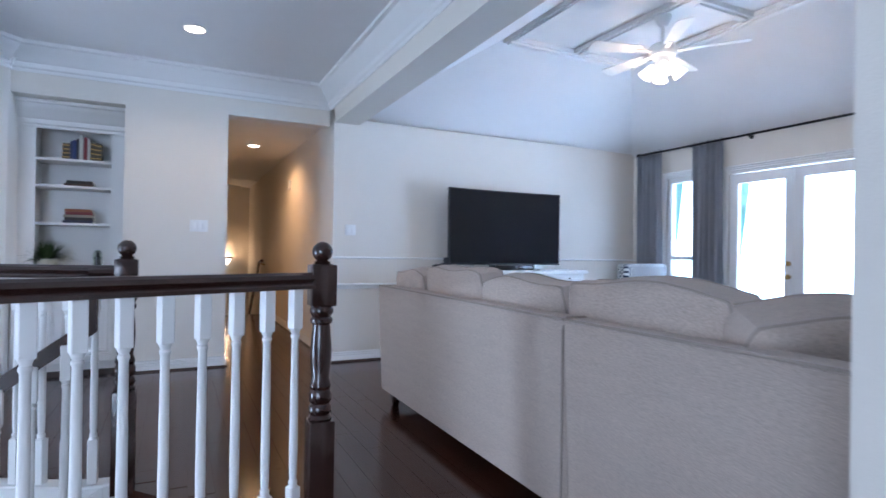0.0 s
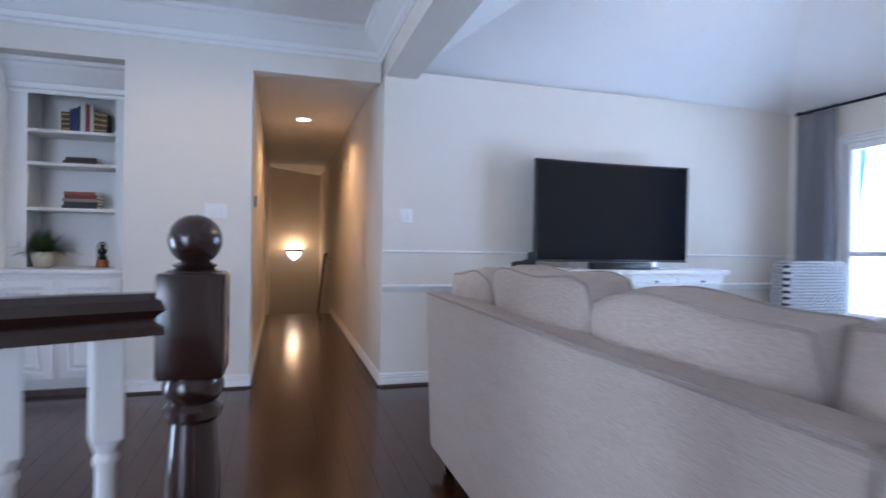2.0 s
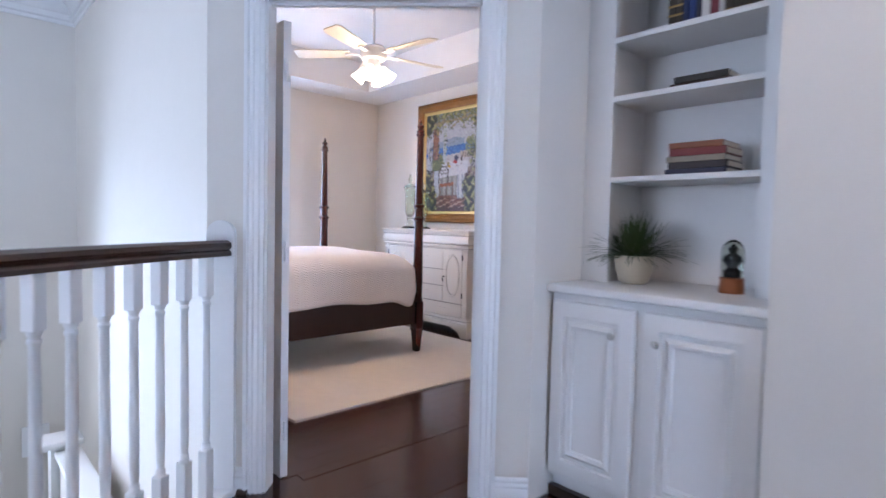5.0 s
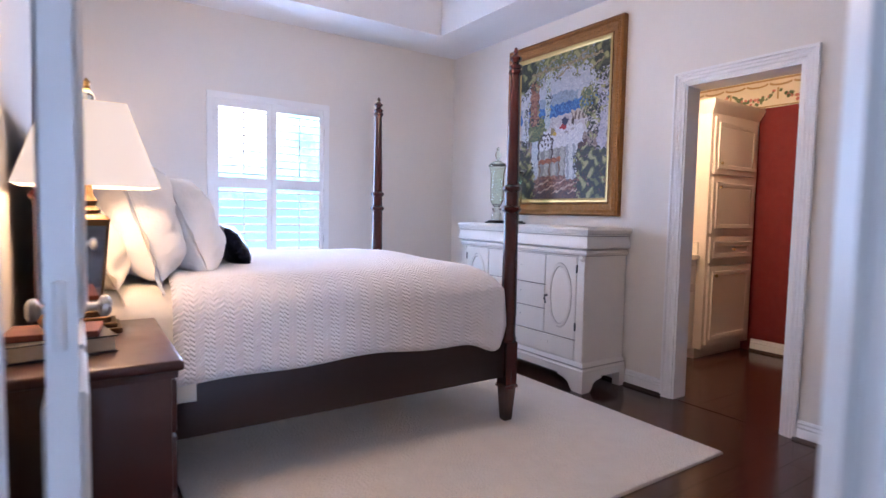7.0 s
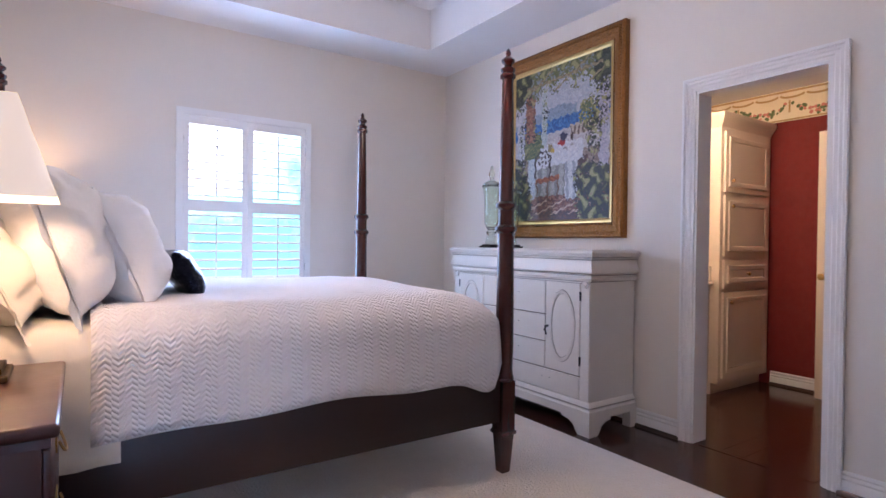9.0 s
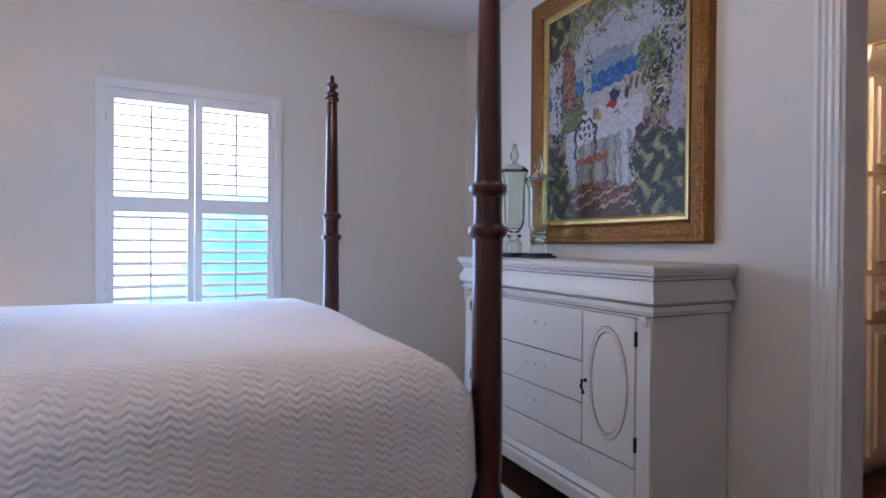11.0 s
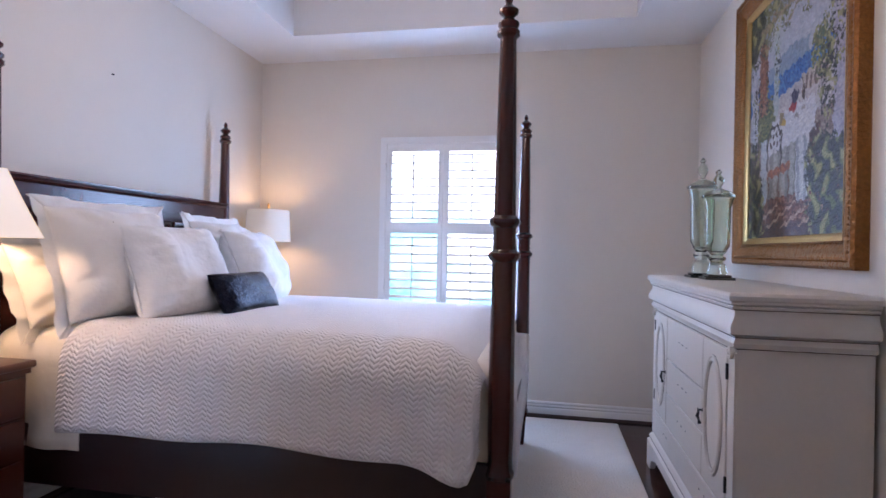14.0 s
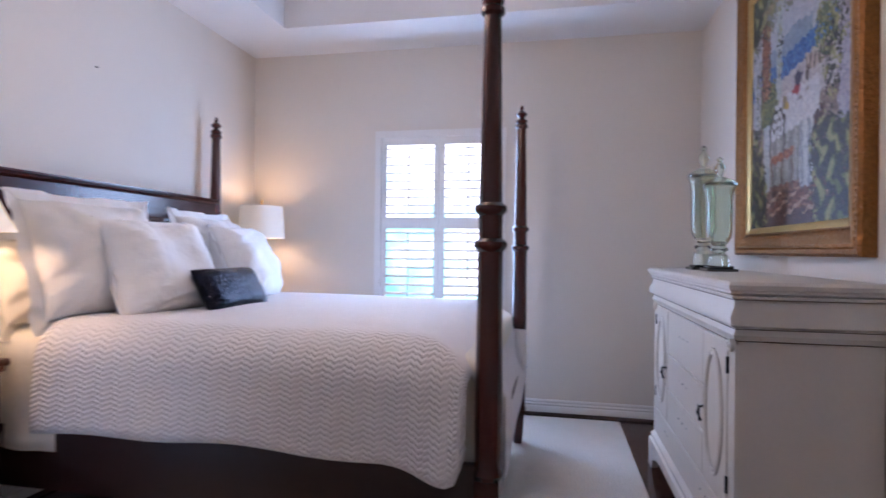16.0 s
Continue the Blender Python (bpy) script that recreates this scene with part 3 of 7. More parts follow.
for s in (-1, 1):
    y0, y1 = (-0.466, -0.002) if s < 0 else (0.002, 0.466)
    bm = bmesh.new()
    for lo3, hi3 in (((-0.014, y0, 0.67), (0.014, y0 + 0.042, 2.095)), ((-0.014, y1 - 0.036, 0.67), (0.014, y1, 2.095)), ((-0.014, y0 + 0.042, 2.03), (0.014, y1 - 0.036, 2.095)), ((-0.014, y0 + 0.042, 0.67), (0.014, y1 - 0.036, 0.76)), ((-0.014, y0 + 0.042, 1.375), (0.014, y1 - 0.036, 1.462))):
        box(bm, lo3, hi3)
    sh = part("shutter", bm, TRIM, win, "white louvred shutter leaf")
    if slat_me is None:
        bm = bmesh.new()
        lathe(bm, [(0.036, -0.193), (0.036, 0.193)], seg=12, m=Matrix.Diagonal((1, 1, 0.13, 1)) @ Matrix.Rotation(radians(90), 4, "X"))
        slat_me = mesh_of("slat", bm, TRIM)
    for lo_z, hi_z in ((0.80, 1.345), (1.495, 2.0)):
        n = 9
        for k in range(n):
            ob = new("slat", slat_me)
            ob.parent = sh
            ob.matrix_basis = pose(0, (y0 + y1) / 2, lo_z + (hi_z - lo_z) * k / (n - 1), 0, 14, 0)
        bm = bmesh.new()
        box(bm, (0.034, (y0 + y1) / 2 - 0.005, lo_z - 0.01), (0.044, (y0 + y1) / 2 + 0.005, hi_z))
        part("tilt_rod", bm, TRIM, sh)
    for z in (0.95, 1.38, 1.9):
        bm = bmesh.new()
        box(bm, (0.012, s * 0.462, z - 0.03), (0.03, s * 0.482, z + 0.03))
        part("hinge", bm, NICKEL, sh)


# ---- outside ----
def backdrop(name, at, w, h, turn, seed, glow, rise, shade=1.0):
    """Bright distance with loose foliage through a window; blown-out daylight painted as glowing white."""
    m = bpy.data.materials.new(name + "_painted_daylight")
    m.use_nodes = True
    nt = m.node_tree
    nt.nodes.remove(nt.nodes["Principled BSDF"])
    tc = nt.nodes.new("ShaderNodeTexCoord")
    n1 = nt.nodes.new("ShaderNodeTexNoise")
    n1.inputs["Scale"].default_value, n1.inputs["Detail"].default_value, n1.inputs["Roughness"].default_value = 0.35, 8, 0.65
    mp = nt.nodes.new("ShaderNodeMapping")
    mp.inputs["Location"].default_value = (seed, seed * 2, 0)
    nt.links.new(tc.outputs["Object"], mp.inputs[0])
    nt.links.new(mp.outputs[0], n1.inputs["Vector"])
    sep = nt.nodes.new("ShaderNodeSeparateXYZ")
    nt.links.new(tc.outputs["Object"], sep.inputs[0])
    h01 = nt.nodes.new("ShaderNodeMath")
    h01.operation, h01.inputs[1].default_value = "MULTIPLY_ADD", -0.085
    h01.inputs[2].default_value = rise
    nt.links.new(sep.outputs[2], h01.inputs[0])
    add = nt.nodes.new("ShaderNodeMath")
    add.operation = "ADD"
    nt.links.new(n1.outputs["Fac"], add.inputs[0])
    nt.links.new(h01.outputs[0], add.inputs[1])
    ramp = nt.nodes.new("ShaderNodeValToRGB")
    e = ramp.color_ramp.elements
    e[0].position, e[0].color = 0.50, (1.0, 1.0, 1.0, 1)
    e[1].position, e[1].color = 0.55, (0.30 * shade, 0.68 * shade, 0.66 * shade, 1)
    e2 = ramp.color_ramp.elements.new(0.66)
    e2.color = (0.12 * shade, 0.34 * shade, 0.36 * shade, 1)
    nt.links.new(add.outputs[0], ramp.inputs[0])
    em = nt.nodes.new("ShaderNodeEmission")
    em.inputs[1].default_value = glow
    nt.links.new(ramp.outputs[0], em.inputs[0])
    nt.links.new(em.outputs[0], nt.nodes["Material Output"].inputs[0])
    bm = bmesh.new()
    box(bm, (-w / 2, 0, -h / 2), (w / 2, 0.1, h / 2))
    ob = new(name, mesh_of(name, bm, m))
    ob.matrix_world = pose(*at, 0, 0, turn)
    return tagged(ob, "glowing garden distance with blown-out daylight painted in", "backdrop", kind="structure")


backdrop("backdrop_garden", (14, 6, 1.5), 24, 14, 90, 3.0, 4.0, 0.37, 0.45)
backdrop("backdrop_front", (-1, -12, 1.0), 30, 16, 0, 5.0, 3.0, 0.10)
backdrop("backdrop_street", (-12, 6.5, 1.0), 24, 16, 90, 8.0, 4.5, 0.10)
bm = bmesh.new()
box(bm, (-60, -60, -3.4), (70, 70, -3.2))
structure("ground", bm, mat("lawn_ground", (0.08, 0.11, 0.05), 0.9, grain=0.3, scale=3, bump=0.4), "pale green lawn around the house")
# balcony deck with a rail outside the french doors
bm = bmesh.new()
box(bm, (6.46, 2.5, -0.2), (9.0, 8.0, -0.03))
structure("ground_balcony", bm, mat("grey_deck", (0.35, 0.34, 0.32), 0.8), "grey balcony deck")
bal = thing("balcony_railing", (8.9, 2.5, -0.03), "thin black metal balcony railing", "railing")
bm = bmesh.new()
box(bm, (-0.02, 0, 0.95), (0.02, 5.5, 0.985))
part("top_rail", bm, IRON, bal)
bm = bmesh.new()
box(bm, (-0.006, -0.006, 0), (0.006, 0.006, 0.95))
BAR = mesh_of("bar", bm, IRON, False)
for i in range(50):
    ob = new("bar", BAR)
    ob.parent = bal
    ob.matrix_basis = pose(0, 0.056 + i * 0.11, 0)


# ---- stair rails ----
def newel(at):
    x, y = at
    nw = thing("newel_post", (x, y, 0), "dark stained turned newel post with a ball top", "newel post", "stair newel posts")
    bm = bmesh.new()
    box(bm, (-0.052, -0.052, -0.02), (0.052, 0.052, 0.487))
    bevel(bm, 0.005, 2)
    part("plinth", bm, DARKWOOD, nw)
    bm = bmesh.new()
    lathe(bm, [(r * 1.06, 0.483 + (z - 0.405) * 0.918) for r, z in [(0.044, 0.405), (0.047, 0.42), (0.038, 0.435), (0.045, 0.45), (0.045, 0.47), (0.036, 0.485), (0.044, 0.50), (0.045, 0.53), (0.037, 0.55), (0.043, 0.565), (0.040, 0.58), (0.034, 0.60), (0.040, 0.67), (0.042, 0.73), (0.037, 0.80), (0.034, 0.845), (0.043, 0.855), (0.044, 0.87), (0.036, 0.882), (0.046, 0.90), (0.046, 0.915), (0.040, 0.932)]], seg=24)
    part("shaft", bm, DARKWOOD, nw)
    bm = bmesh.new()
    box(bm, (-0.052, -0.052, 0.965), (0.052, 0.052, 1.138))
    bevel(bm, 0.006, 2)
    part("block", bm, DARKWOOD, nw)
    bm = bmesh.new()
    prof = [(0.04, 1.128), (0.046, 1.134), (0.044, 1.140), (0.030, 1.144), (0.036, 1.150), (0.022, 1.156)]
    prof += [(0.043 * math.sin(a), 1.192 - 0.043 * math.cos(a)) for a in [radians(d) for d in range(28, 181, 12)]]
    prof[-1] = (0.003, 1.235)
    lathe(bm, prof, seg=24)
    part("ball_finial", bm, DARKWOOD, nw)


for at in NEWELS:
    newel(at)

RAILPROF = [(-0.034, 0.0), (0.034, 0.0), (0.034, 0.014), (0.026, 0.024), (0.035, 0.040), (0.032, 0.056), (0.018, 0.066), (-0.018, 0.066), (-0.032, 0.056), (-0.035, 0.040), (-0.026, 0.024), (-0.034, 0.014)]


def baluster_mesh(h=1.04):
    bm = bmesh.new()
    box(bm, (-0.022, -0.022, 0), (0.022, 0.022, 0.24))
    box(bm, (-0.022, -0.022, h - 0.165), (0.022, 0.022, h))
    bevel(bm, 0.003, 1)
    lathe(bm, [(0.022, 0.238), (0.016, 0.25), (0.018, 0.256), (0.018, 0.263), (0.0135, 0.27), (0.016, 0.30), (0.0175, 0.40), (0.0165, 0.60), (0.0145, h - 0.205), (0.0185, h - 0.198), (0.0185, h - 0.190), (0.0145, h - 0.184), (0.021, h - 0.168), (0.022, h - 0.163)], seg=12)
    return mesh_of("baluster", bm, TRIM)


BALUSTER = baluster_mesh()


def balustrade(label, path, spacing, skip=0.0):
    p0 = path[0]
    rl = thing("balustrade", (p0[0], p0[1], 0), label, "railing", "landing balustrades")
    bm = bmesh.new()
    pts = [V(x - p0[0], y - p0[1], 1.04) for x, y in path]
    sweep(bm, RAILPROF, pts, (0, 0, 1))
    part("handrail", bm, DARKWOOD, rl, "dark stained moulded handrail")
    bm = bmesh.new()
    sweep(bm, [(-0.055, -0.26), (0.055, -0.26), (0.055, 0.018), (0.047, 0.026), (-0.047, 0.026), (-0.055, 0.018)], [V(p.x, p.y, 0) for p in pts], (0, 0, 1))
    part("base_plate", bm, TRIM, rl, "white painted base under the balusters")
    s, done, total = skip, 0.0, sum((b - a).length for a, b in zip(pts, pts[1:]))
    for a, b in zip(pts, pts[1:]):
        seg = (b - a).length
        while s <= done + seg and s < total - 0.03:
            q = a + (b - a) * ((s - done) / seg)
            ob = new("baluster", BALUSTER)
            ob.parent = rl
            ob.matrix_basis = pose(q.x, q.y, 0.004, 0, 0, math.degrees(math.atan2(b.y - a.y, b.x - a.x)))
            s += spacing
        done += seg
    return rl


balustrade("straight landing balustrade with white turned balusters", [(1.012, 3.64), (-4.75, 3.64 - 5.762 * SLOPE)], 0.126, 0.075)
balustrade("curved landing balustrade with white turned balusters", [(0.25, 4.56)] + ARC[1:], 0.125, 0.10)
bm = bmesh.new()
box(bm, (-0.06, -0.02, 0), (0.06, 0.02, 1.13))
lathe(bm, [(0.06, -0.02), (0.06, 0.02)], (0, 0, 0), 24, Matrix.Translation((0, 0, 1.13)) @ Matrix.Rotation(radians(90), 4, "X"))
post = solid("wall_rosette", bm, TRIM, "white round-topped plate where the rail meets the wall", "rail plate")
post.matrix_world = pose(-1.757, 6.293, 0, 0, 0, 45)
# gooseneck and descending rail
rl = thing("stair_handrail", (0.285, 4.51, 0), "dark handrail that drops from the newel down the stair", "railing")
bm = bmesh.new()
sweep(bm, RAILPROF, [(-0.05, 0, 1.03), (-0.16, -0.005, 1.03)], (0, 0, 1))
sweep(bm, [(a, c - 0.03) for a, c in RAILPROF], [(-0.155, 0, 1.06), (-0.155, 0, 0.80), (-3.2, 0, -1.40)], (0, 1, 0))
part("handrail", bm, DARKWOOD, rl)
for k in range(10):
    x = -0.24 - 0.13 * k
    ob = new("baluster", BALUSTER)
    ob.parent = rl
    ob.matrix_basis = pose(x, -0.03, 0.80 + (x + 0.155) * 0.7225 - 1.03 - 0.02)
# stair flight
fl = thing("staircase", (0, 0, 0), "curving stair with dark treads and white risers going down", "stairs", kind="structure")
def nose(k):
    return (0.98 - 0.29 * k, 3.67 - 0.29 * SLOPE * k), (0.27 - 0.26 * k, 4.47 - 0.01 * k)
for k in range(1, 15):
    z = -0.19 * k
    (ax, ay), (bx, by) = nose(k - 1)
    (cx, cy), (dx, dy) = nose(k)
    bm = bmesh.new()
    prism(bm, [(ax + 0.03, ay), (bx + 0.03, by), (dx, dy), (cx, cy)], z - 0.03, z)
    part("tread", bm, DARKWOOD, fl)
    bm = bmesh.new()
    prism(bm, [(ax, ay), (bx, by), (bx - 0.02, by), (ax - 0.02, ay)], z, z + 0.16)
    part("riser", bm, TRIM, fl)
bm = bmesh.new()
pts = [(0.20, 0.02), (-3.6, -2.60), (-3.6, -3.0), (-3.2, -3.0), (0.20, -0.40)]
a = [bm.verts.new((x, 4.50, z)) for x, z in pts]
c = [bm.verts.new((x, 4.53, z)) for x, z in pts]
bm.faces.new(a)
bm.faces.new(c[::-1])
for i in range(5):
    bm.faces.new((a[i], a[(i + 1) % 5], c[(i + 1) % 5], c[i]))
part("stringer", bm, TRIM, fl)
lp = thing("lower_newel_post", (-4.03, 6.02, LOW), "white square newel post with a flat cap below", "newel post")
bm = bmesh.new()
box(bm, (-0.07, -0.07, 0), (0.07, 0.07, 2.57))
part("shaft", bm, TRIM, lp)
bm = bmesh.new()
box(bm, (-0.12, -0.12, 2.57), (0.12, 0.12, 2.62))
bevel(bm, 0.012)
part("cap", bm, TRIM, lp)
bm = bmesh.new()
box(bm, (-3.96, 6.0, LOW), (-2.0, 6.10, -0.50))
structure("wall_foyer_low", bm, WALL, "low cream wall below the landing")
bm = bmesh.new()
box(bm, (-3.95, 5.97, -0.50), (-2.0, 6.13, -0.455))
bevel(bm, 0.008)
structure("trim_low_wall_cap", bm, TRIM, "white cap of the low foyer wall")

# ---- built-in bookcase ----
bk = thing("bookcase", (-0.385, 7.60, 0), "white built-in bookcase with three shelves in a niche", "bookcase")
bm = bmesh.new()
for lo3, hi3 in (((-0.435, 0, 0.95), (-0.302, 0.03, 2.535)), ((0.302, 0, 0.95), (0.435, 0.03, 2.535)), ((-0.302, 0, 2.36), (0.302, 0.03, 2.535))):
    box(bm, lo3, hi3)
part("face_frame", bm, TRIM, bk)
for nm, lo3, hi3 in (("side_panel", (-0.34, 0.03, 0.95), (-0.32, 0.34, 2.5)), ("side_panel", (0.32, 0.03, 0.95), (0.34, 0.34, 2.5)), ("back_panel", (-0.32, 0.32, 0.95), (0.32, 0.34, 2.5)), ("top_panel", (-0.32, 0.03, 2.40), (0.32, 0.32, 2.5))):
    bm = bmesh.new()
    box(bm, lo3, hi3)
    part(nm, bm, TRIM, bk)
for z in (1.42, 1.775, 2.03):
    part("shelf", bbox((-0.318, 0.002, z - 0.024), (0.318, 0.318, z), 0.003), TRIM, bk)
bm = bmesh.new()
sweep(bm, [(a, d) for a, d in CROWN], [(0.435, 0, 2.535), (-0.435, 0, 2.535)], (0, -1, 0))
part("cornice", bm, TRIM, bk)
cb = thing("base_cabinet", (-0.385, 7.36, 0), "white two-door base cabinet below the bookcase", "cabinet")
bm = bmesh.new()
box(bm, (-0.43, 0.02, 0.10), (0.43, 0.60, 0.915))
box(bm, (-0.43, 0.06, 0), (0.43, 0.60, 0.10))
part("body", bm, TRIM, cb)
part("counter", bbox((-0.433, -0.03, 0.915), (0.433, 0.60, 0.95), 0.008, 3), TRIM, cb)
bm = bmesh.new()
box(bm, (-0.433, 0.03, 0), (0.433, 0.06, 0.045))
part("toe_strip", bm, SHOE, cb)
for x0, x1, kx in ((-0.415, -0.035, -0.115), (0.005, 0.415, 0.065)):
    bm = bmesh.new()
    box(bm, (x0, -0.002, 0.13), (x1, 0.02, 0.88))
    path = [(x0 + 0.035, -0.002, 0.165), (x1 - 0.035, -0.002, 0.165), (x1 - 0.035, -0.002, 0.845), (x0 + 0.035, -0.002, 0.845)]
    sweep(bm, [(-0.034, 0), (0.034, 0), (0.030, 0.006), (0.006, 0.010), (-0.012, 0.017), (-0.030, 0.014)], path, (0, -1, 0), closed=True)
    path = [(x0 + 0.105, -0.002, 0.235), (x1 - 0.105, -0.002, 0.235), (x1 - 0.105, -0.002, 0.775), (x0 + 0.105, -0.002, 0.775)]
    sweep(bm, [(-0.012, 0), (0.02, 0), (0.016, 0.008), (0.004, 0.016), (-0.010, 0.010)], path, (0, -1, 0), closed=True)
    dr = part("door", bm, TRIM, cb)
    bm = bmesh.new()
    lathe(bm, [(0.006, 0), (0.006, 0.014), (0.014, 0.018), (0.015, 0.026), (0.008, 0.031)], seg=14, m=Matrix.Translation((kx, -0.015, 0.77)) @ Matrix.Rotation(radians(90), 4, "X"))
    part("knob", bm, NICKEL, dr, "satin nickel knob")


def book_upright(x, w, h, d, colour, z, lean=0, rings=0):
    m = mat("book_cloth", colour, 0.6, grain=0.1, scale=80, bump=0.05)
    bk2 = thing("book", (x, 7.70, z), "upright hardback book on the shelf", "book", "shelf books")
    bk2.matrix_world = pose(x, 7.70, z, 0, lean, 0)
    part("cover", bbox((-w / 2, 0, 0), (w / 2, d, h), 0.003, 1), m, bk2)
    if rings:
        for k in range(4):
            bm = bmesh.new()
            box(bm, (-w / 2 - 0.001, -0.003, h * (0.15 + 0.23 * k)), (w / 2 + 0.001, 0.004, h * (0.15 + 0.23 * k) + 0.008))
            part("spine_band", bm, BRASS, bk2)


xs = -0.50
for w, h, col, rings in ((0.030, 0.165, (0.05, 0.035, 0.02), 1), (0.028, 0.165, (0.05, 0.035, 0.02), 1), (0.022, 0.19, (0.02, 0.03, 0.09), 0), (0.028, 0.20, (0.02, 0.04, 0.16), 0), (0.02, 0.215, (0.03, 0.03, 0.05), 0),
                         (0.034, 0.255, (0.62, 0.60, 0.56), 0), (0.030, 0.235, (0.22, 0.03, 0.04), 0), (0.022, 0.225, (0.55, 0.53, 0.5), 0), (0.030, 0.195, (0.05, 0.035, 0.02), 1), (0.030, 0.185, (0.05, 0.035, 0.02), 1), (0.030, 0.18, (0.05, 0.035, 0.02), 1)):
    book_upright(xs + w / 2, w, h, 0.15, col, 2.031, 0, rings)
    xs += w + 0.002
for z0, stack in ((1.776, ((0.24, 0.030, (0.06, 0.03, 0.02)), (0.22, 0.028, (0.03, 0.025, 0.02)))), (1.421, ((0.25, 0.028, (0.03, 0.03, 0.06)), (0.24, 0.028, (0.04, 0.03, 0.03)), (0.24, 0.024, (0.30, 0.26, 0.2)), (0.23, 0.03, (0.18, 0.03, 0.03)), (0.22, 0.026, (0.25, 0.09, 0.04))))):
    z = z0
    for i, (w, h, col) in enumerate(stack):
        bk2 = thing("book", (-0.36 + 0.008 * (i % 2), 7.78, z), "flat hardback book in a stack on the shelf", "book", "stacked books")
        m = mat("book_cloth", col, 0.6, grain=0.1, scale=80, bump=0.05)
        part("cover", bbox((-w / 2, -0.09, 0), (w / 2, 0.09, h), 0.003, 1), m, bk2)
        bm = bmesh.new()
        box(bm, (w / 2 - 0.001, -0.082, 0.004), (w / 2 + 0.0005, 0.082, h - 0.004))
        part("page_block", bm, IVORY, bk2)
        z += h + 0.0005

LEAF = mat("grass_leaf", (0.045, 0.085, 0.022), 0.5, grain=0.3, scale=20, spread=0.2)
pl = thing("potted_plant", (-0.595, 7.67, 0.951), "bushy green grass plant in a cream ribbed pot", "plant")
bm = bmesh.new()
lathe(bm, [(0.050, 0), (0.064, 0.012), (0.078, 0.06), (0.084, 0.105), (0.086, 0.122), (0.080, 0.124), (0.070, 0.11)], seg=24)
part("pot", bm, mat("cream_ceramic", (0.62, 0.55, 0.42), 0.4, grain=0.1, scale=40), pl, "cream ceramic pot")
rnd = random.Random(4)
bm = bmesh.new()
for i in range(420):
    a, el, ln = rnd.uniform(0, 2 * math.pi), rnd.uniform(0.30, 1.45), rnd.uniform(0.13, 0.25)
    r0 = rnd.uniform(0, 0.05)
    pts = []
    for s in range(5):
        u = s / 4
        rr = r0 + ln * math.cos(el) * u * 1.0
        pts.append((rr * math.cos(a), rr * math.sin(a), 0.11 + ln * math.sin(el) * u * 0.95 - 0.09 * u * u * math.cos(el)))
    w = 0.0042
    sx, sy = -math.sin(a) * w, math.cos(a) * w
    prev = None
    for s, p in enumerate(pts):
        k = 1 - (s / 4) ** 2 * 0.9
        row = [bm.verts.new((p[0] + sx * k, p[1] + sy * k, p[2])), bm.verts.new((p[0] - sx * k, p[1] - sy * k, p[2] + 0.001))]
        if prev:
            bm.faces.new((prev[0], prev[1], row[1], row[0]))
        prev = row
part("leaves", bm, LEAF, pl)
tr = thing("glass_dome_ornament", (-0.19, 7.68, 0.951), "small figurine under a glass dome on a copper base", "ornament")
bm = bmesh.new()
lathe(bm, [(0.045, 0), (0.047, 0.01), (0.042, 0.05), (0.046, 0.058), (0.04, 0.062)], seg=24)
part("base", bm, mat("copper_base", (0.36, 0.12, 0.05), 0.35, 0.6, grain=0.15), tr, "copper coloured base")
bm = bmesh.new()
lathe(bm, [(0.020, 0.062), (0.022, 0.085), (0.012, 0.10), (0.024, 0.125), (0.020, 0.145), (0.009, 0.155), (0.013, 0.17), (0.004, 0.185)], seg=12)
part("figure", bm, IRON, tr)
bm = bmesh.new()
lathe(bm, [(0.040, 0.063), (0.042, 0.15)] + [(0.042 * math.cos(a), 0.15 + 0.06 * math.sin(a)) for a in (0.3, 0.6, 0.9, 1.2, 1.5)], seg=20)
part("dome", bm, JARGLASS, tr)


# ---- plates, lamps in the ceiling ----
def plate(at, turn, gangs, label):
    sw = thing("light_switch", at, label, "light switch", turn=turn)
    w = 0.045 * gangs + 0.03
    part("cover", bbox((-w / 2, -0.007, -0.058), (w / 2, 0, 0.058), 0.003), PLASTIC, sw)
    for g in range(gangs):
        x = (g - (gangs - 1) / 2) * 0.046
        part("rocker", bbox((x - 0.017, -0.011, -0.033), (x + 0.017, -0.006, 0.033), 0.002), PLASTIC, sw)


plate((0.702, 7.30, 1.42), 0, 3, "white triple rocker switch plate on the wall")
plate((2.19, 7.10, 1.42), 0, 2, "white double rocker switch plate on the wall")
th = thing("doorbell_chime", (2.0, 9.6, 2.15), "small white box high on the hall wall", "chime", turn=-90)
part("case", bbox((-0.05, -0.03, -0.07), (0.05, 0, 0.07), 0.006), PLASTIC, th)
th = thing("thermostat", (0.96, 8.0, 1.55), "small white thermostat on the hall wall", "thermostat", turn=90)
part("case", bbox((-0.05, -0.025, -0.05), (0.05, 0, 0.05), 0.006), PLASTIC, th)
th = thing("wall_keypad", (-4.78, 5.95, -0.62), "white keypad box on the foyer wall", "keypad", turn=90)
part("case", bbox((-0.09, -0.03, -0.12), (0.09, 0, 0.12), 0.006), PLASTIC, th)


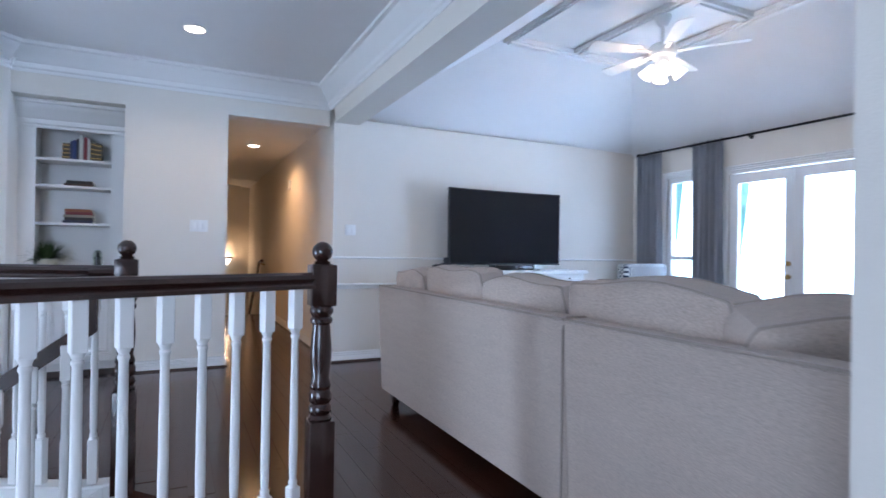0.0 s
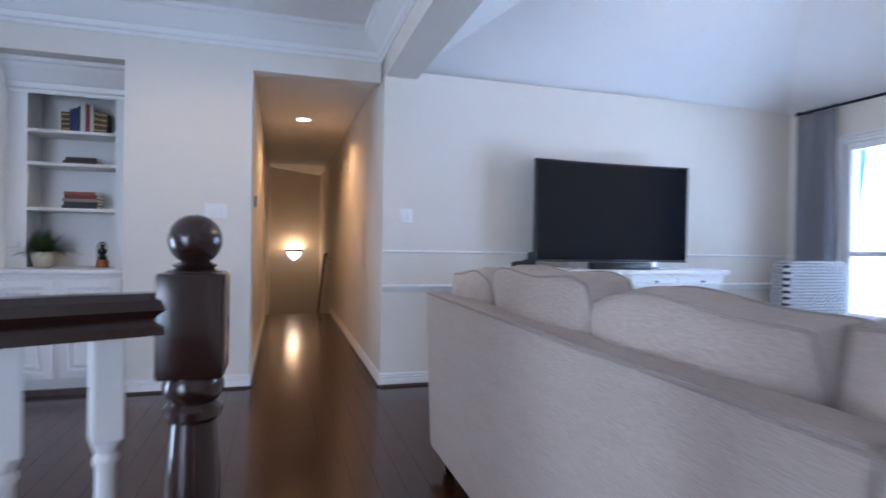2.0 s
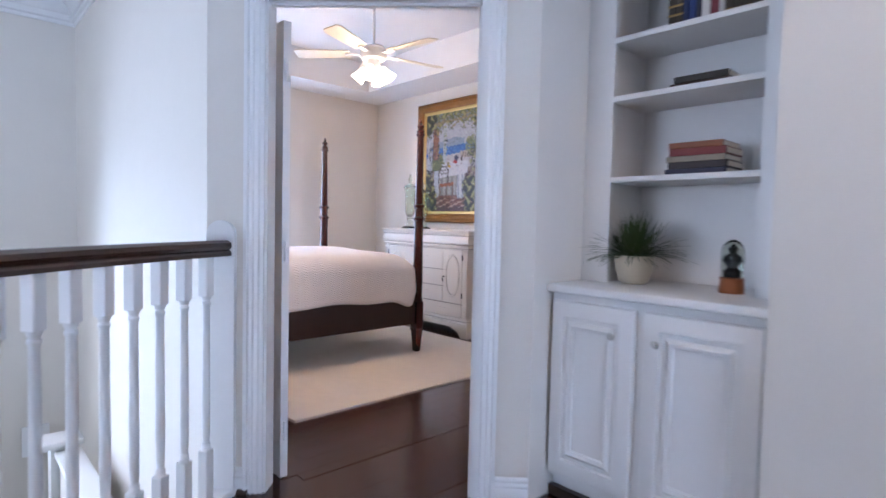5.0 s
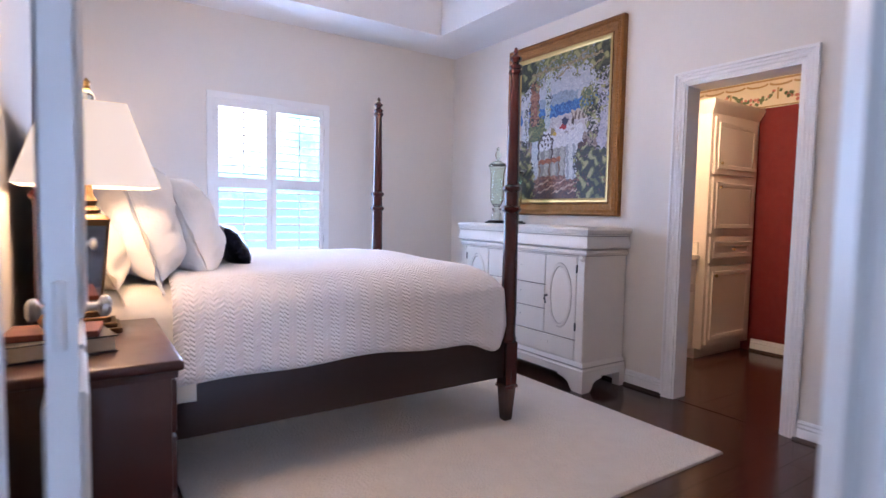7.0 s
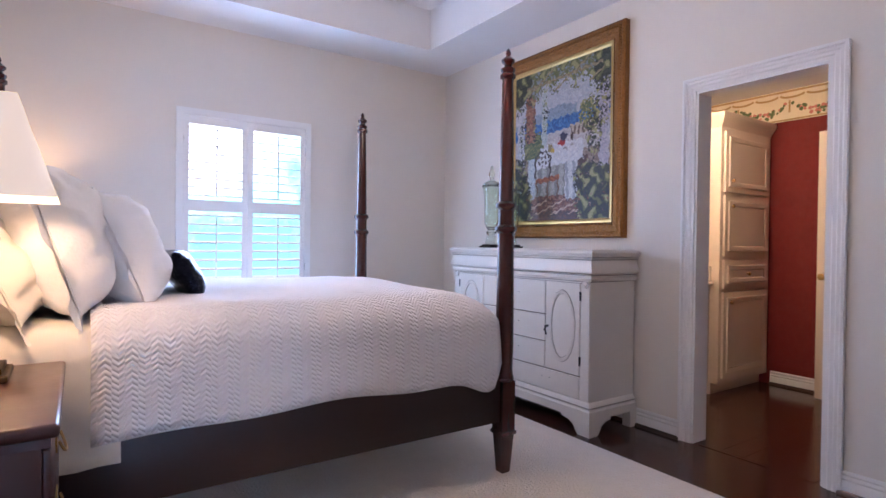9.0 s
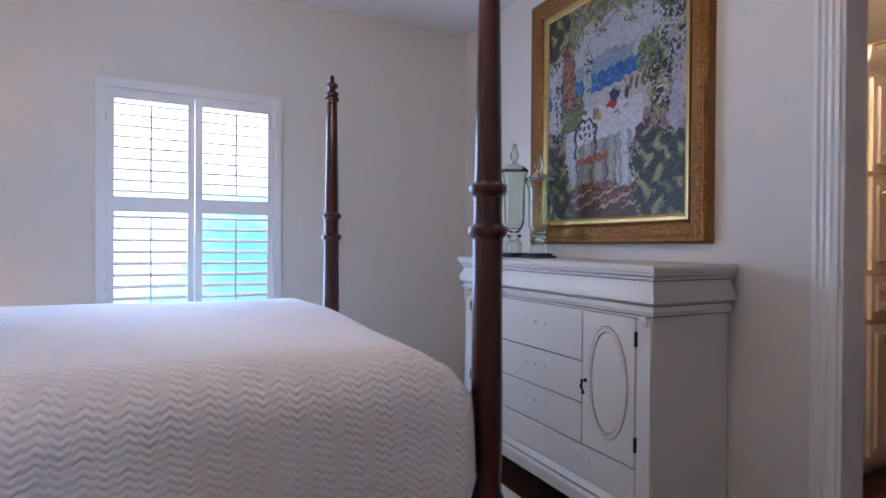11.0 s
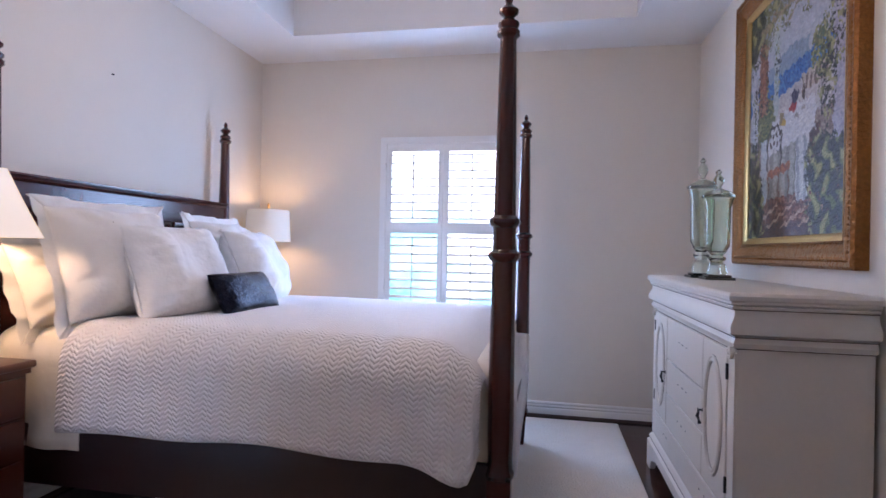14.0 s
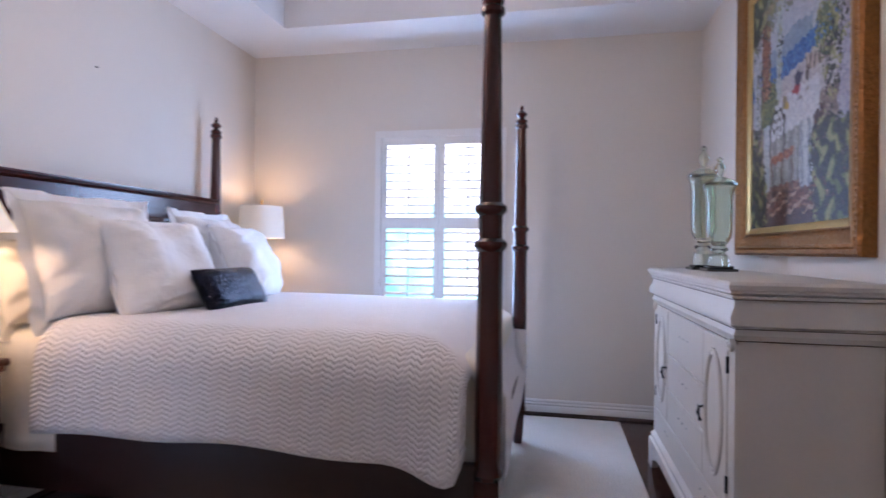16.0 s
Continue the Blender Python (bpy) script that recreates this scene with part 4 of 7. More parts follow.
def downlight(at, watts):
    dl = thing("recessed_downlight", at, "round recessed downlight with a white trim ring", "ceiling light", "recessed downlights")
    bm = bmesh.new()
    for r0, r1 in ((0.075, 0.095),):
        lathe(bm, [(r0, -0.002), (r1, -0.002), (r1 - 0.004, -0.010), (r0 + 0.002, -0.012)], seg=28)
    part("trim_ring", bm, TRIM, dl)
    bm = bmesh.new()
    lathe(bm, [(0.076, -0.0125), (0.074, -0.0145)], seg=28)
    part("lens", bm, CANLIGHT, dl, "lit warm lens")
    spot_lamp("downlight_beam", (at[0], at[1], at[2] - 0.03), watts, SOFT if watts < 60 else (1.0, 0.60, 0.26), 150)


downlight((0.61, 6.18, TOP), 30)
downlight((1.43, 9.22, 2.62), 61)

sc = thing("wall_sconce", (1.47, 14.60, 0.04), "half-bowl wall sconce with a lit glass and bronze band", "wall light")
bm = bmesh.new()
prof = [(0.02, 0.75), (0.05, 0.78), (0.11, 0.84), (0.155, 0.92), (0.165, 0.95)]
rings = [[bm.verts.new((r * math.cos(math.pi + math.pi * i / 16), r * 0.75 * math.sin(math.pi + math.pi * i / 16), z)) for i in range(17)] for r, z in prof]
for a, c in zip(rings, rings[1:]):
    for i in range(16):
        bm.faces.new((a[i], a[i + 1], c[i + 1], c[i]))
part("bowl", bm, BULB, sc, "lit frosted bowl")
bm = bmesh.new()
rings = [[bm.verts.new((r * math.cos(math.pi + math.pi * i / 16), r * 0.75 * math.sin(math.pi + math.pi * i / 16), z)) for i in range(17)] for r, z in ((0.166, 0.925), (0.185, 0.935), (0.185, 0.965), (0.166, 0.97))]
for a, c in zip(rings, rings[1:]):
    for i in range(16):
        bm.faces.new((a[i], a[i + 1], c[i + 1], c[i]))
part("band", bm, DARKWOOD, sc, "bronze band")
point_lamp("sconce_glow", (1.47, 14.46, 1.06), 6, (1.0, 0.66, 0.34), 0.05)
# handrail of the far stair
hr = thing("hall_handrail", (2.0, 11.9, 0), "brown wooden handrail of the stair at the hall's end", "railing")
bm = bmesh.new()
tube(bm, [(-0.08, -0.05, 0.98), (-0.08, 0.25, 0.95), (-0.08, 2.2, -0.55)], 0.028, 10)
part("rail", bm, MAHOGANY, hr)
bm = bmesh.new()
tube(bm, [(-0.005, 0.1, 0.90), (-0.08, 0.1, 0.93)], 0.012)
part("bracket", bm, BRASS, hr)
bm = bmesh.new()
for k in range(1, 12):
    box(bm, (0.97, 11.85 + 0.25 * (k - 1), -0.19 * k - 0.03), (1.99, 11.85 + 0.25 * k, -0.19 * k))
structure("stairs_hall", bm, DARKWOOD, "dark wooden treads at the hall's end")
cs = thing("door_casing_hall", (0.96, 10.6, 0), "white casing of a doorway in the hall", "casing", kind="structure")
bm = bmesh.new()
box(bm, (0, 0, 0), (0.02, 0.09, 2.12))
box(bm, (0, 0.85, 0), (0.02, 0.94, 2.12))
box(bm, (0, 0, 2.12), (0.02, 0.94, 2.21))
part("frame", bm, TRIM, cs)


# ---- soft shapes ----
def cushion_mesh(w, d, h, nx=18, ny=14, flange=0.0, seed=0, wrinkle=0.006, square=4.0, power=0.5, pull=0.045, tucks=False):
    """A filled cushion lying in x and y, puffed along z, with a seam round it and an optional flange."""
    bm = bmesh.new()
    rn = random.Random(seed)
    ph = [rn.uniform(0, 6.28) for _ in range(6)]
    top, bot = [], []
    for j in range(ny + 1):
        rt, rb = [], []
        for i in range(nx + 1):
            u, v = 2 * i / nx - 1, 2 * j / ny - 1
            u2, v2 = math.sin(u * math.pi / 2), math.sin(v * math.pi / 2)
            puff = max(0.0, (1 - abs(u2) ** square)) ** power * max(0.0, (1 - abs(v2) ** square)) ** power
            x, y = u2 * w / 2 * (1 - pull * (1 - abs(v2) ** 2) * abs(u2)), v2 * d / 2 * (1 - pull * (1 - abs(u2) ** 2) * abs(v2))
            wr = wrinkle * (math.sin(9 * u + 4 * v + ph[0]) + 0.7 * math.sin(-6 * u + 11 * v + ph[1]) + 0.5 * math.sin(17 * u * v + ph[2])) * puff
            corner = max(0.0, abs(u2) + abs(v2) - 0.9)
            turn_ = math.atan2(abs(v2) - 0.2, abs(u2) - 0.2)
            wr += 1.1 * wrinkle * corner * math.sin(13 * turn_ + ph[5] + (2 if u2 * v2 > 0 else 0)) * puff ** 0.5
            wr += 0.8 * wrinkle * max(0.0, math.sin(5 * u - 7 * v + ph[4] + 1.3 * math.sin(4 * v + ph[3]))) ** 6 * puff
            if tucks:
                across = max(0.0, min(1.0, (-u2 - 0.30) * 12))
                fold = math.exp(-(((v2 * 4.2) % 1.0 - 0.5) / 0.13) ** 2)
                wr += puff * (0.0045 * across * fold - 0.004 * math.exp(-((u2 + 0.30) / 0.035) ** 2) - 0.004 * math.exp(-((v2 - 0.72) / 0.04) ** 2) * (1 - across))
            rt.append(bm.verts.new((x, y, h / 2 * puff + wr)))
            edge = i in (0, nx) or j in (0, ny)
            rb.append(rt[-1] if edge else bm.verts.new((x, y, -h / 2 * puff + wr * 0.6)))
        top.append(rt)
        bot.append(rb)
    for j in range(ny):
        for i in range(nx):
            bm.faces.new((top[j][i], top[j][i + 1], top[j + 1][i + 1], top[j + 1][i]))
            bm.faces.new((bot[j][i], bot[j + 1][i], bot[j + 1][i + 1], bot[j][i + 1]))
    if flange:
        loop = [top[0][i] for i in range(nx + 1)] + [top[j][nx] for j in range(1, ny + 1)] + [top[ny][i] for i in range(nx - 1, -1, -1)] + [top[j][0] for j in range(ny - 1, 0, -1)]
        out = []
        for k, q in enumerate(loop):
            c = q.co.copy()
            ex = (1 if c.x > 0 else -1) * flange if abs(abs(c.x) - w / 2) < 0.04 * w + 0.004 else 0
            ey = (1 if c.y > 0 else -1) * flange if abs(abs(c.y) - d / 2) < 0.04 * d + 0.004 else 0
            out.append(bm.verts.new((c.x + ex, c.y + ey, c.z + 0.010 * math.sin(k * 0.24 + ph[3]) + 0.005 * math.sin(k * 0.61 + ph[4]))))
        for k in range(len(loop)):
            n = (k + 1) % len(loop)
            bm.faces.new((loop[k], loop[n], out[n], out[k]))
    return bm


def soft_thing(name, bm, material, m, label, category, group="", seam=None):
    ob = thing(name, (0, 0, 0), label, category, group)
    part("cover", bm, material, ob).data.shade_smooth()
    ob.matrix_world = m
    return ob


def box_cushion(w, d, h, seed=0, nx=18, ny=24):
    """A boxed cushion: two crowned faces, a slack band between them and a slightly lumpy outline."""
    bm = bmesh.new()
    rn = random.Random(seed)
    ph = [rn.uniform(0, 6.28) for _ in range(5)]
    faces = []
    for side in (1, -1):
        grid = []
        for j in range(ny + 1):
            row = []
            for i in range(nx + 1):
                u, v = math.sin((2 * i / nx - 1) * math.pi / 2), math.sin((2 * j / ny - 1) * math.pi / 2)
                puff = (1 - u ** 4) ** 0.5 * (1 - v ** 4) ** 0.5
                lump = 0.007 * math.sin(5 * u + 3 * v + ph[0]) + 0.005 * math.sin(8 * v - 4 * u + ph[1])
                round_ = 1 - 0.05 * abs(u) ** 4 * abs(v) ** 4
                sag = 0.012 * math.sin(4 * v + ph[2]) * abs(u) + 0.008 * (1 - v * v) * max(0.0, -u)
                row.append(bm.verts.new((u * w / 2 * round_ * (1 + 0.012 * (1 - v * v)) - sag, v * d / 2 * round_ + 0.006 * math.sin(6 * u + ph[3]) * abs(v), side * (0.30 * h + 0.22 * h * puff) + lump * puff)))
            grid.append(row)
        faces.append(grid)
        for a, c in zip(grid, grid[1:]):
            for i in range(nx):
                bm.faces.new((a[i], a[i + 1], c[i + 1], c[i]))
    loops = []
    for g in faces:
        loops.append(g[0][:] + [r[nx] for r in g[1:]] + g[ny][-2::-1] + [r[0] for r in g[-2:0:-1]])
    seams = [[q.co.copy() for q in lp_] for lp_ in loops]
    n = len(loops[0])
    mid = [bm.verts.new((a.co + c.co) / 2 * 1.0 + V(a.co.x, a.co.y, 0).normalized() * 0.014) for a, c in zip(*loops)]
    for k in range(n):
        m2 = (k + 1) % n
        bm.faces.new((loops[0][k], loops[0][m2], mid[m2], mid[k]))
        bm.faces.new((mid[k], mid[m2], loops[1][m2], loops[1][k]))
    return bm, seams


def sofa_cushion(m, w, d, h, seed, label):
    bm, seams = box_cushion(w, d, h, seed)
    cu = soft_thing("back_cushion", bm, SOFA, m, label, "cushion", "sofa back cushions")
    for pts in seams:
        bm = bmesh.new()
        tube(bm, pts + [pts[0]], 0.0055, 6)
        part("piping", bm, PIPING, cu)


# ---- sectional sofa ----
def sofa_section(y0, y1, label):
    sf = thing("sectional_sofa", (1.95, y0, 0), label, "sofa", "sectional sofa")
    L = y1 - y0
    bm = bmesh.new()
    prof = [(0.035, 0.112), (0.035, 0.14), (0.0, 0.87), (0.0, 0.918), (0.012, 0.931), (0.13, 0.931), (0.145, 0.918), (0.20, 0.45), (0.20, 0.112)]
    n = 12
    rows = []
    for k in range(n + 1):
        y = L * k / n
        b = 0.006 * math.sin(k * 1.7)
        rows.append([bm.verts.new((x - (b if 0 < i < 4 else 0), y, z)) for i, (x, z) in enumerate(prof)])
    for a, c in zip(rows, rows[1:]):
        for i in range(len(prof)):
            bm.faces.new((a[i], a[(i + 1) % len(prof)], c[(i + 1) % len(prof)], c[i]))
    bm.faces.new(rows[0])
    bm.faces.new(rows[-1][::-1])
    part("back", bm, SOFA, sf)
    bm = bmesh.new()
    box(bm, (0.19, 0, 0.11), (0.95, L, 0.30))
    bevel(bm, 0.015, 2)
    part("base", bm, SOFA, sf)
    part("seat_cushion", bbox((0.22, 0.01, 0.30), (0.97, L - 0.01, 0.47), 0.04, 3), SOFA, sf)
    bm = bmesh.new()
    tube(bm, [(-0.001, 0.004, 0.13), (-0.002, 0.004, 0.88), (0.012, 0.004, 0.933), (0.13, 0.004, 0.933)], 0.006, 6)
    tube(bm, [(-0.002, 0, 0.928), (-0.002, L, 0.928)], 0.006, 6)
    part("piping", bm, PIPING, sf)
    for y in (0.12, L - 0.12):
        for x in (0.10, 0.85):
            bm = bmesh.new()
            lathe(bm, [(0.020, 0), (0.036, 0.125)], (x, y, 0), square=True)
            part("leg", bm, BEDWOOD, sf)
    return sf


sofa_section(2.09, 3.165, "oatmeal upholstered corner end of a sectional sofa")
sofa_section(3.175, 5.45, "oatmeal upholstered long section of a sectional sofa")
for i, (y, w, hgt, rz) in enumerate(((5.19, 0.46, 0.50, 3), (4.49, 0.82, 0.55, -2), (3.73, 0.70, 0.52, 2), (2.93, 0.82, 0.55, -1))):
    m = Matrix.Translation((2.20, y, 0.80 + 0.012 * (i % 2))) @ Matrix.Rotation(radians(rz), 4, "Z") @ Matrix.Rotation(radians(84), 4, "Y")
    sofa_cushion(m, hgt, w, 0.25, i, "oatmeal linen back cushion with piped edges")
m = Matrix.Translation((2.42, 2.36, 0.83)) @ Matrix.Rotation(radians(62), 4, "Z") @ Matrix.Rotation(radians(70), 4, "Y")
sofa_cushion(m, 0.44, 0.75, 0.27, 9, "oatmeal linen corner cushion with creases")

# ---- television group ----
tv = thing("television", (4.02, 6.85, 1.0), "large black curved flat-screen television", "television")
bm = bmesh.new()
n = 16
fr, bk_, = [], []
for k in range(n + 1):
    u = 2 * k / n - 1
    x, y = u * 0.77, -0.05 * (u * u) + 0.03
    fr.append([bm.verts.new((x, y, 0.055)), bm.verts.new((x, y, 0.93))])
    bk_.append([bm.verts.new((x, y + 0.04, 0.055)), bm.verts.new((x, y + 0.04, 0.93))])
for a, c, a2, c2 in zip(fr, fr[1:], bk_, bk_[1:]):
    bm.faces.new((a[0], c[0], c[1], a[1]))
    bm.faces.new((a2[0], a2[1], c2[1], c2[0]))
    bm.faces.new((a[1], c[1], c2[1], a2[1]))
    bm.faces.new((a[0], a2[0], c2[0], c[0]))
for a, a2 in ((fr[0], bk_[0]), (fr[-1], bk_[-1])):
    bm.faces.new((a[0], a[1], a2[1], a2[0]))
part("housing", bm, BLACKPLASTIC, tv)
bm = bmesh.new()
fr = [[bm.verts.new((2 * k / n * 0.755 - 0.755, -0.05 * (2 * k / n - 1) ** 2 + 0.027, z)) for z in (0.075, 0.915)] for k in range(n + 1)]
for a, c in zip(fr, fr[1:]):
    bm.faces.new((a[0], c[0], c[1], a[1]))
part("screen", bm, BLACKGLOSS, tv)
for s in (-0.45, 0.45):
    bm = bmesh.new()
    box(bm, (s - 0.03, -0.10, 0), (s + 0.03, 0.12, 0.012))
    box(bm, (s - 0.015, 0.01, 0.01), (s + 0.015, 0.04, 0.06))
    part("foot", bm, NICKEL, tv)
co = thing("media_console", (4.02, 6.83, 0), "white painted media console with panelled doors", "console")
part("body", bbox((-0.98, -0.22, 0.06), (0.98, 0.24, 0.96), 0.006), TRIM, co)
part("top", bbox((-1.02, -0.26, 0.96), (1.02, 0.25, 0.998), 0.008), TRIM, co)
for k in range(4):
    bm = bmesh.new()
    x0 = -0.96 + k * 0.48
    box(bm, (x0 + 0.01, -0.24, 0.1), (x0 + 0.47, -0.22, 0.93))
    sweep(bm, [(-0.012, 0), (0.02, 0), (0.012, 0.012), (-0.008, 0.008)], [(x0 + 0.06, -0.24, 0.16), (x0 + 0.42, -0.24, 0.16), (x0 + 0.42, -0.24, 0.87), (x0 + 0.06, -0.24, 0.87)], (0, -1, 0), closed=True)
    dr = part("door", bm, TRIM, co)
    bm = bmesh.new()
    lathe(bm, [(0.005, 0), (0.012, 0.012), (0.010, 0.024)], seg=10, m=Matrix.Translation((x0 + 0.24, -0.252, 0.90)) @ Matrix.Rotation(radians(90), 4, "X"))
    part("knob", bm, IRON, dr)
sb = thing("soundbar", (3.98, 6.67, 0.998), "black soundbar below the television", "soundbar")
part("case", bbox((-0.29, -0.04, 0), (0.29, 0.04, 0.06), 0.01), BLACKPLASTIC, sb)
sp = thing("small_speaker", (3.16, 6.70, 0.998), "small black satellite speaker on the console", "speaker")
part("case", bbox((-0.03, -0.03, 0.012), (0.03, 0.03, 0.14), 0.012, 3), BLACKPLASTIC, sp)
part("stand", bbox((-0.04, -0.04, 0), (0.04, 0.04, 0.012), 0.004), BLACKPLASTIC, sp)
ph = thing("cordless_phone", (3.05, 6.64, 0.998), "black desk phone on the console", "telephone")
part("base", bbox((-0.06, -0.05, 0), (0.06, 0.05, 0.03), 0.008), BLACKPLASTIC, ph)
bm = bmesh.new()
lathe(bm, [(0.02, -0.08), (0.024, -0.05), (0.018, 0), (0.024, 0.05), (0.02, 0.08)], seg=10, m=Matrix.Translation((-0.01, 0, 0.05)) @ Matrix.Rotation(radians(80), 4, "Y"))
part("handset", bm, BLACKPLASTIC, ph)

# lattice armchair
def lattice_cloth():
    m = bpy.data.materials.new("navy_lattice_cloth")
    m.use_nodes = True
    nt = m.node_tree
    b = nt.nodes["Principled BSDF"]
    tc = nt.nodes.new("ShaderNodeTexCoord")
    sep = nt.nodes.new("ShaderNodeSeparateXYZ")
    nt.links.new(tc.outputs["Object"], sep.inputs[0])

    def mth(op, a, c=0.0):
        n = nt.nodes.new("ShaderNodeMath")
        n.operation = op
        for i, v in enumerate((a, c)):
            if isinstance(v, (int, float)):
                n.inputs[i].default_value = v
            else:
                nt.links.new(v, n.inputs[i])
        return n.outputs[0]

    u = mth("ADD", mth("ADD", sep.outputs[0], sep.outputs[1]), sep.outputs[2])
    v = mth("SUBTRACT", mth("ADD", sep.outputs[0], sep.outputs[1]), sep.outputs[2])
    lines = []
    for w in (u, v):
        lines.append(mth("LESS_THAN", mth("ABSOLUTE", mth("SUBTRACT", mth("PINGPONG", w, 0.055), 0.0275)), 0.009))
    ring = mth("MAXIMUM", lines[0], lines[1])
    mix = nt.nodes.new("ShaderNodeMix")
    mix.data_type = "RGBA"
    mix.inputs[6].default_value, mix.inputs[7].default_value = (0.025, 0.035, 0.065, 1), (0.62, 0.62, 0.60, 1)
    nt.links.new(ring, mix.inputs[0])
    nt.links.new(mix.outputs[2], b.inputs["Base Color"])
    b.inputs["Roughness"].default_value = 0.9
    return m


LATTICE = lattice_cloth()
ac = thing("armchair", (5.74, 6.64, 0), "navy and white lattice upholstered armchair", "armchair", turn=180)
part("seat", bbox((-0.34, -0.42, 0.12), (0.34, 0.30, 0.45), 0.04, 3), LATTICE, ac)
part("backrest", bbox((-0.36, 0.16, 0.12), (0.36, 0.34, 1.09), 0.05, 3), LATTICE, ac)
for s in (-1, 1):
    part("arm", bbox((s * 0.35 - 0.06, -0.42, 0.12), (s * 0.35 + 0.06, 0.30, 0.62), 0.04, 3), LATTICE, ac)
    for y in (-0.36, 0.24):
        bm = bmesh.new()
        lathe(bm, [(0.016, 0), (0.026, 0.125)], (s * 0.30, y, 0), square=True)
        part("leg", bm, BEDWOOD, ac)


# ---- curtains ----
def check_cloth():
    m = mat("grey_check_curtain_cloth", (0.2, 0.21, 0.24), 0.95, grain=0.05, scale=200, bump=0.15, bump_scale=300)
    nt = m.node_tree
    b = nt.nodes["Principled BSDF"]
    ck = nt.nodes.new("ShaderNodeTexChecker")
    ck.inputs["Scale"].default_value = 1.0
    uv = nt.nodes.new("ShaderNodeUVMap")
    nt.links.new(uv.outputs[0], ck.inputs["Vector"])
    ck.inputs["Color1"].default_value, ck.inputs["Color2"].default_value = (0.05, 0.055, 0.075, 1), (0.42, 0.43, 0.46, 1)
    nt.links.new(ck.outputs[0], b.inputs["Base Color"])
    return m


CHECK = check_cloth()


def curtain(y0, y1, label, seed):
    cu = thing("curtain", (6.20, (y0 + y1) / 2, 0), label, "curtain", "living room curtains")
    bm = bmesh.new()
    uvl = bm.loops.layers.uv.new("UVMap")
    nx, nz, w = 90, 16, y1 - y0
    rn = random.Random(seed)
    rows, uvs = [], {}
    for j in range(nz + 1):
        z = 0.02 + 2.52 * j / nz
        row = []
        for i in range(nx + 1):
            u = i / nx
            k = 1 + 0.10 * math.sin(z * 1.3 + seed) * (1 - j / nz)
            y = (u - 0.5) * w * k
            x = 0.045 * math.sin(u * math.pi * 2 * 5 + 0.5 * math.sin(z * 1.1 + seed)) * (0.65 + 0.35 * (1 - j / nz)) + 0.012 * math.sin(u * 41 + z)
            v = bm.verts.new((x, y, z))
            uvs[v] = (u * 80, z * 85)
            row.append(v)
        rows.append(row)
    for j in range(nz):
        for i in range(nx):
            f = bm.faces.new((rows[j][i], rows[j][i + 1], rows[j + 1][i + 1], rows[j + 1][i]))
            for lp_ in f.loops:
                lp_[uvl].uv = uvs[lp_.vert]
    ob = part("cloth", bm, CHECK, cu)
    ob.data.shade_smooth()
    so = ob.modifiers.new("thickness", "SOLIDIFY")
    so.thickness = 0.003
    for k in range(5):
        bm = bmesh.new()
        tube(bm, [(0.026 * math.cos(a), (k / 4 - 0.5) * w * 0.9, 2.555 + 0.026 * math.sin(a)) for a in [i * math.pi / 6 for i in range(13)]], 0.004, 6)
        part("ring", bm, IRON, cu)


curtain(6.53, 6.92, "grey check pleated curtain hanging to the floor", 1)
curtain(5.63, 6.03, "grey check pleated curtain between window and doors", 2)
curtain(3.75, 4.12, "grey check pleated curtain beyond the doors", 3)
rd = thing("curtain_rod", (6.20, 5.35, 2.558), "long black iron curtain rod with ball ends", "curtain rod")
bm = bmesh.new()
tube(bm, [(0, -1.6, 0), (0, 1.58, 0)], 0.013, 12)
part("rod", bm, IRON, rd)
for y in (-1.6, 1.58):
    bm = bmesh.new()
    bmesh.ops.create_uvsphere(bm, u_segments=12, v_segments=8, radius=0.026, matrix=Matrix.Translation((0, y, 0)))
    part("finial", bm, IRON, rd)
for y in (-1.5, 0, 0.75, 1.5):
    bm = bmesh.new()
    tube(bm, [(0, y, 0), (0.10, y, -0.01)], 0.008, 8)
    lathe(bm, [(0.025, 0), (0.025, 0.008)], seg=12, m=Matrix.Translation((0.092, y, -0.01)) @ Matrix.Rotation(radians(90), 4, "Y"))
    part("bracket", bm, IRON, rd)


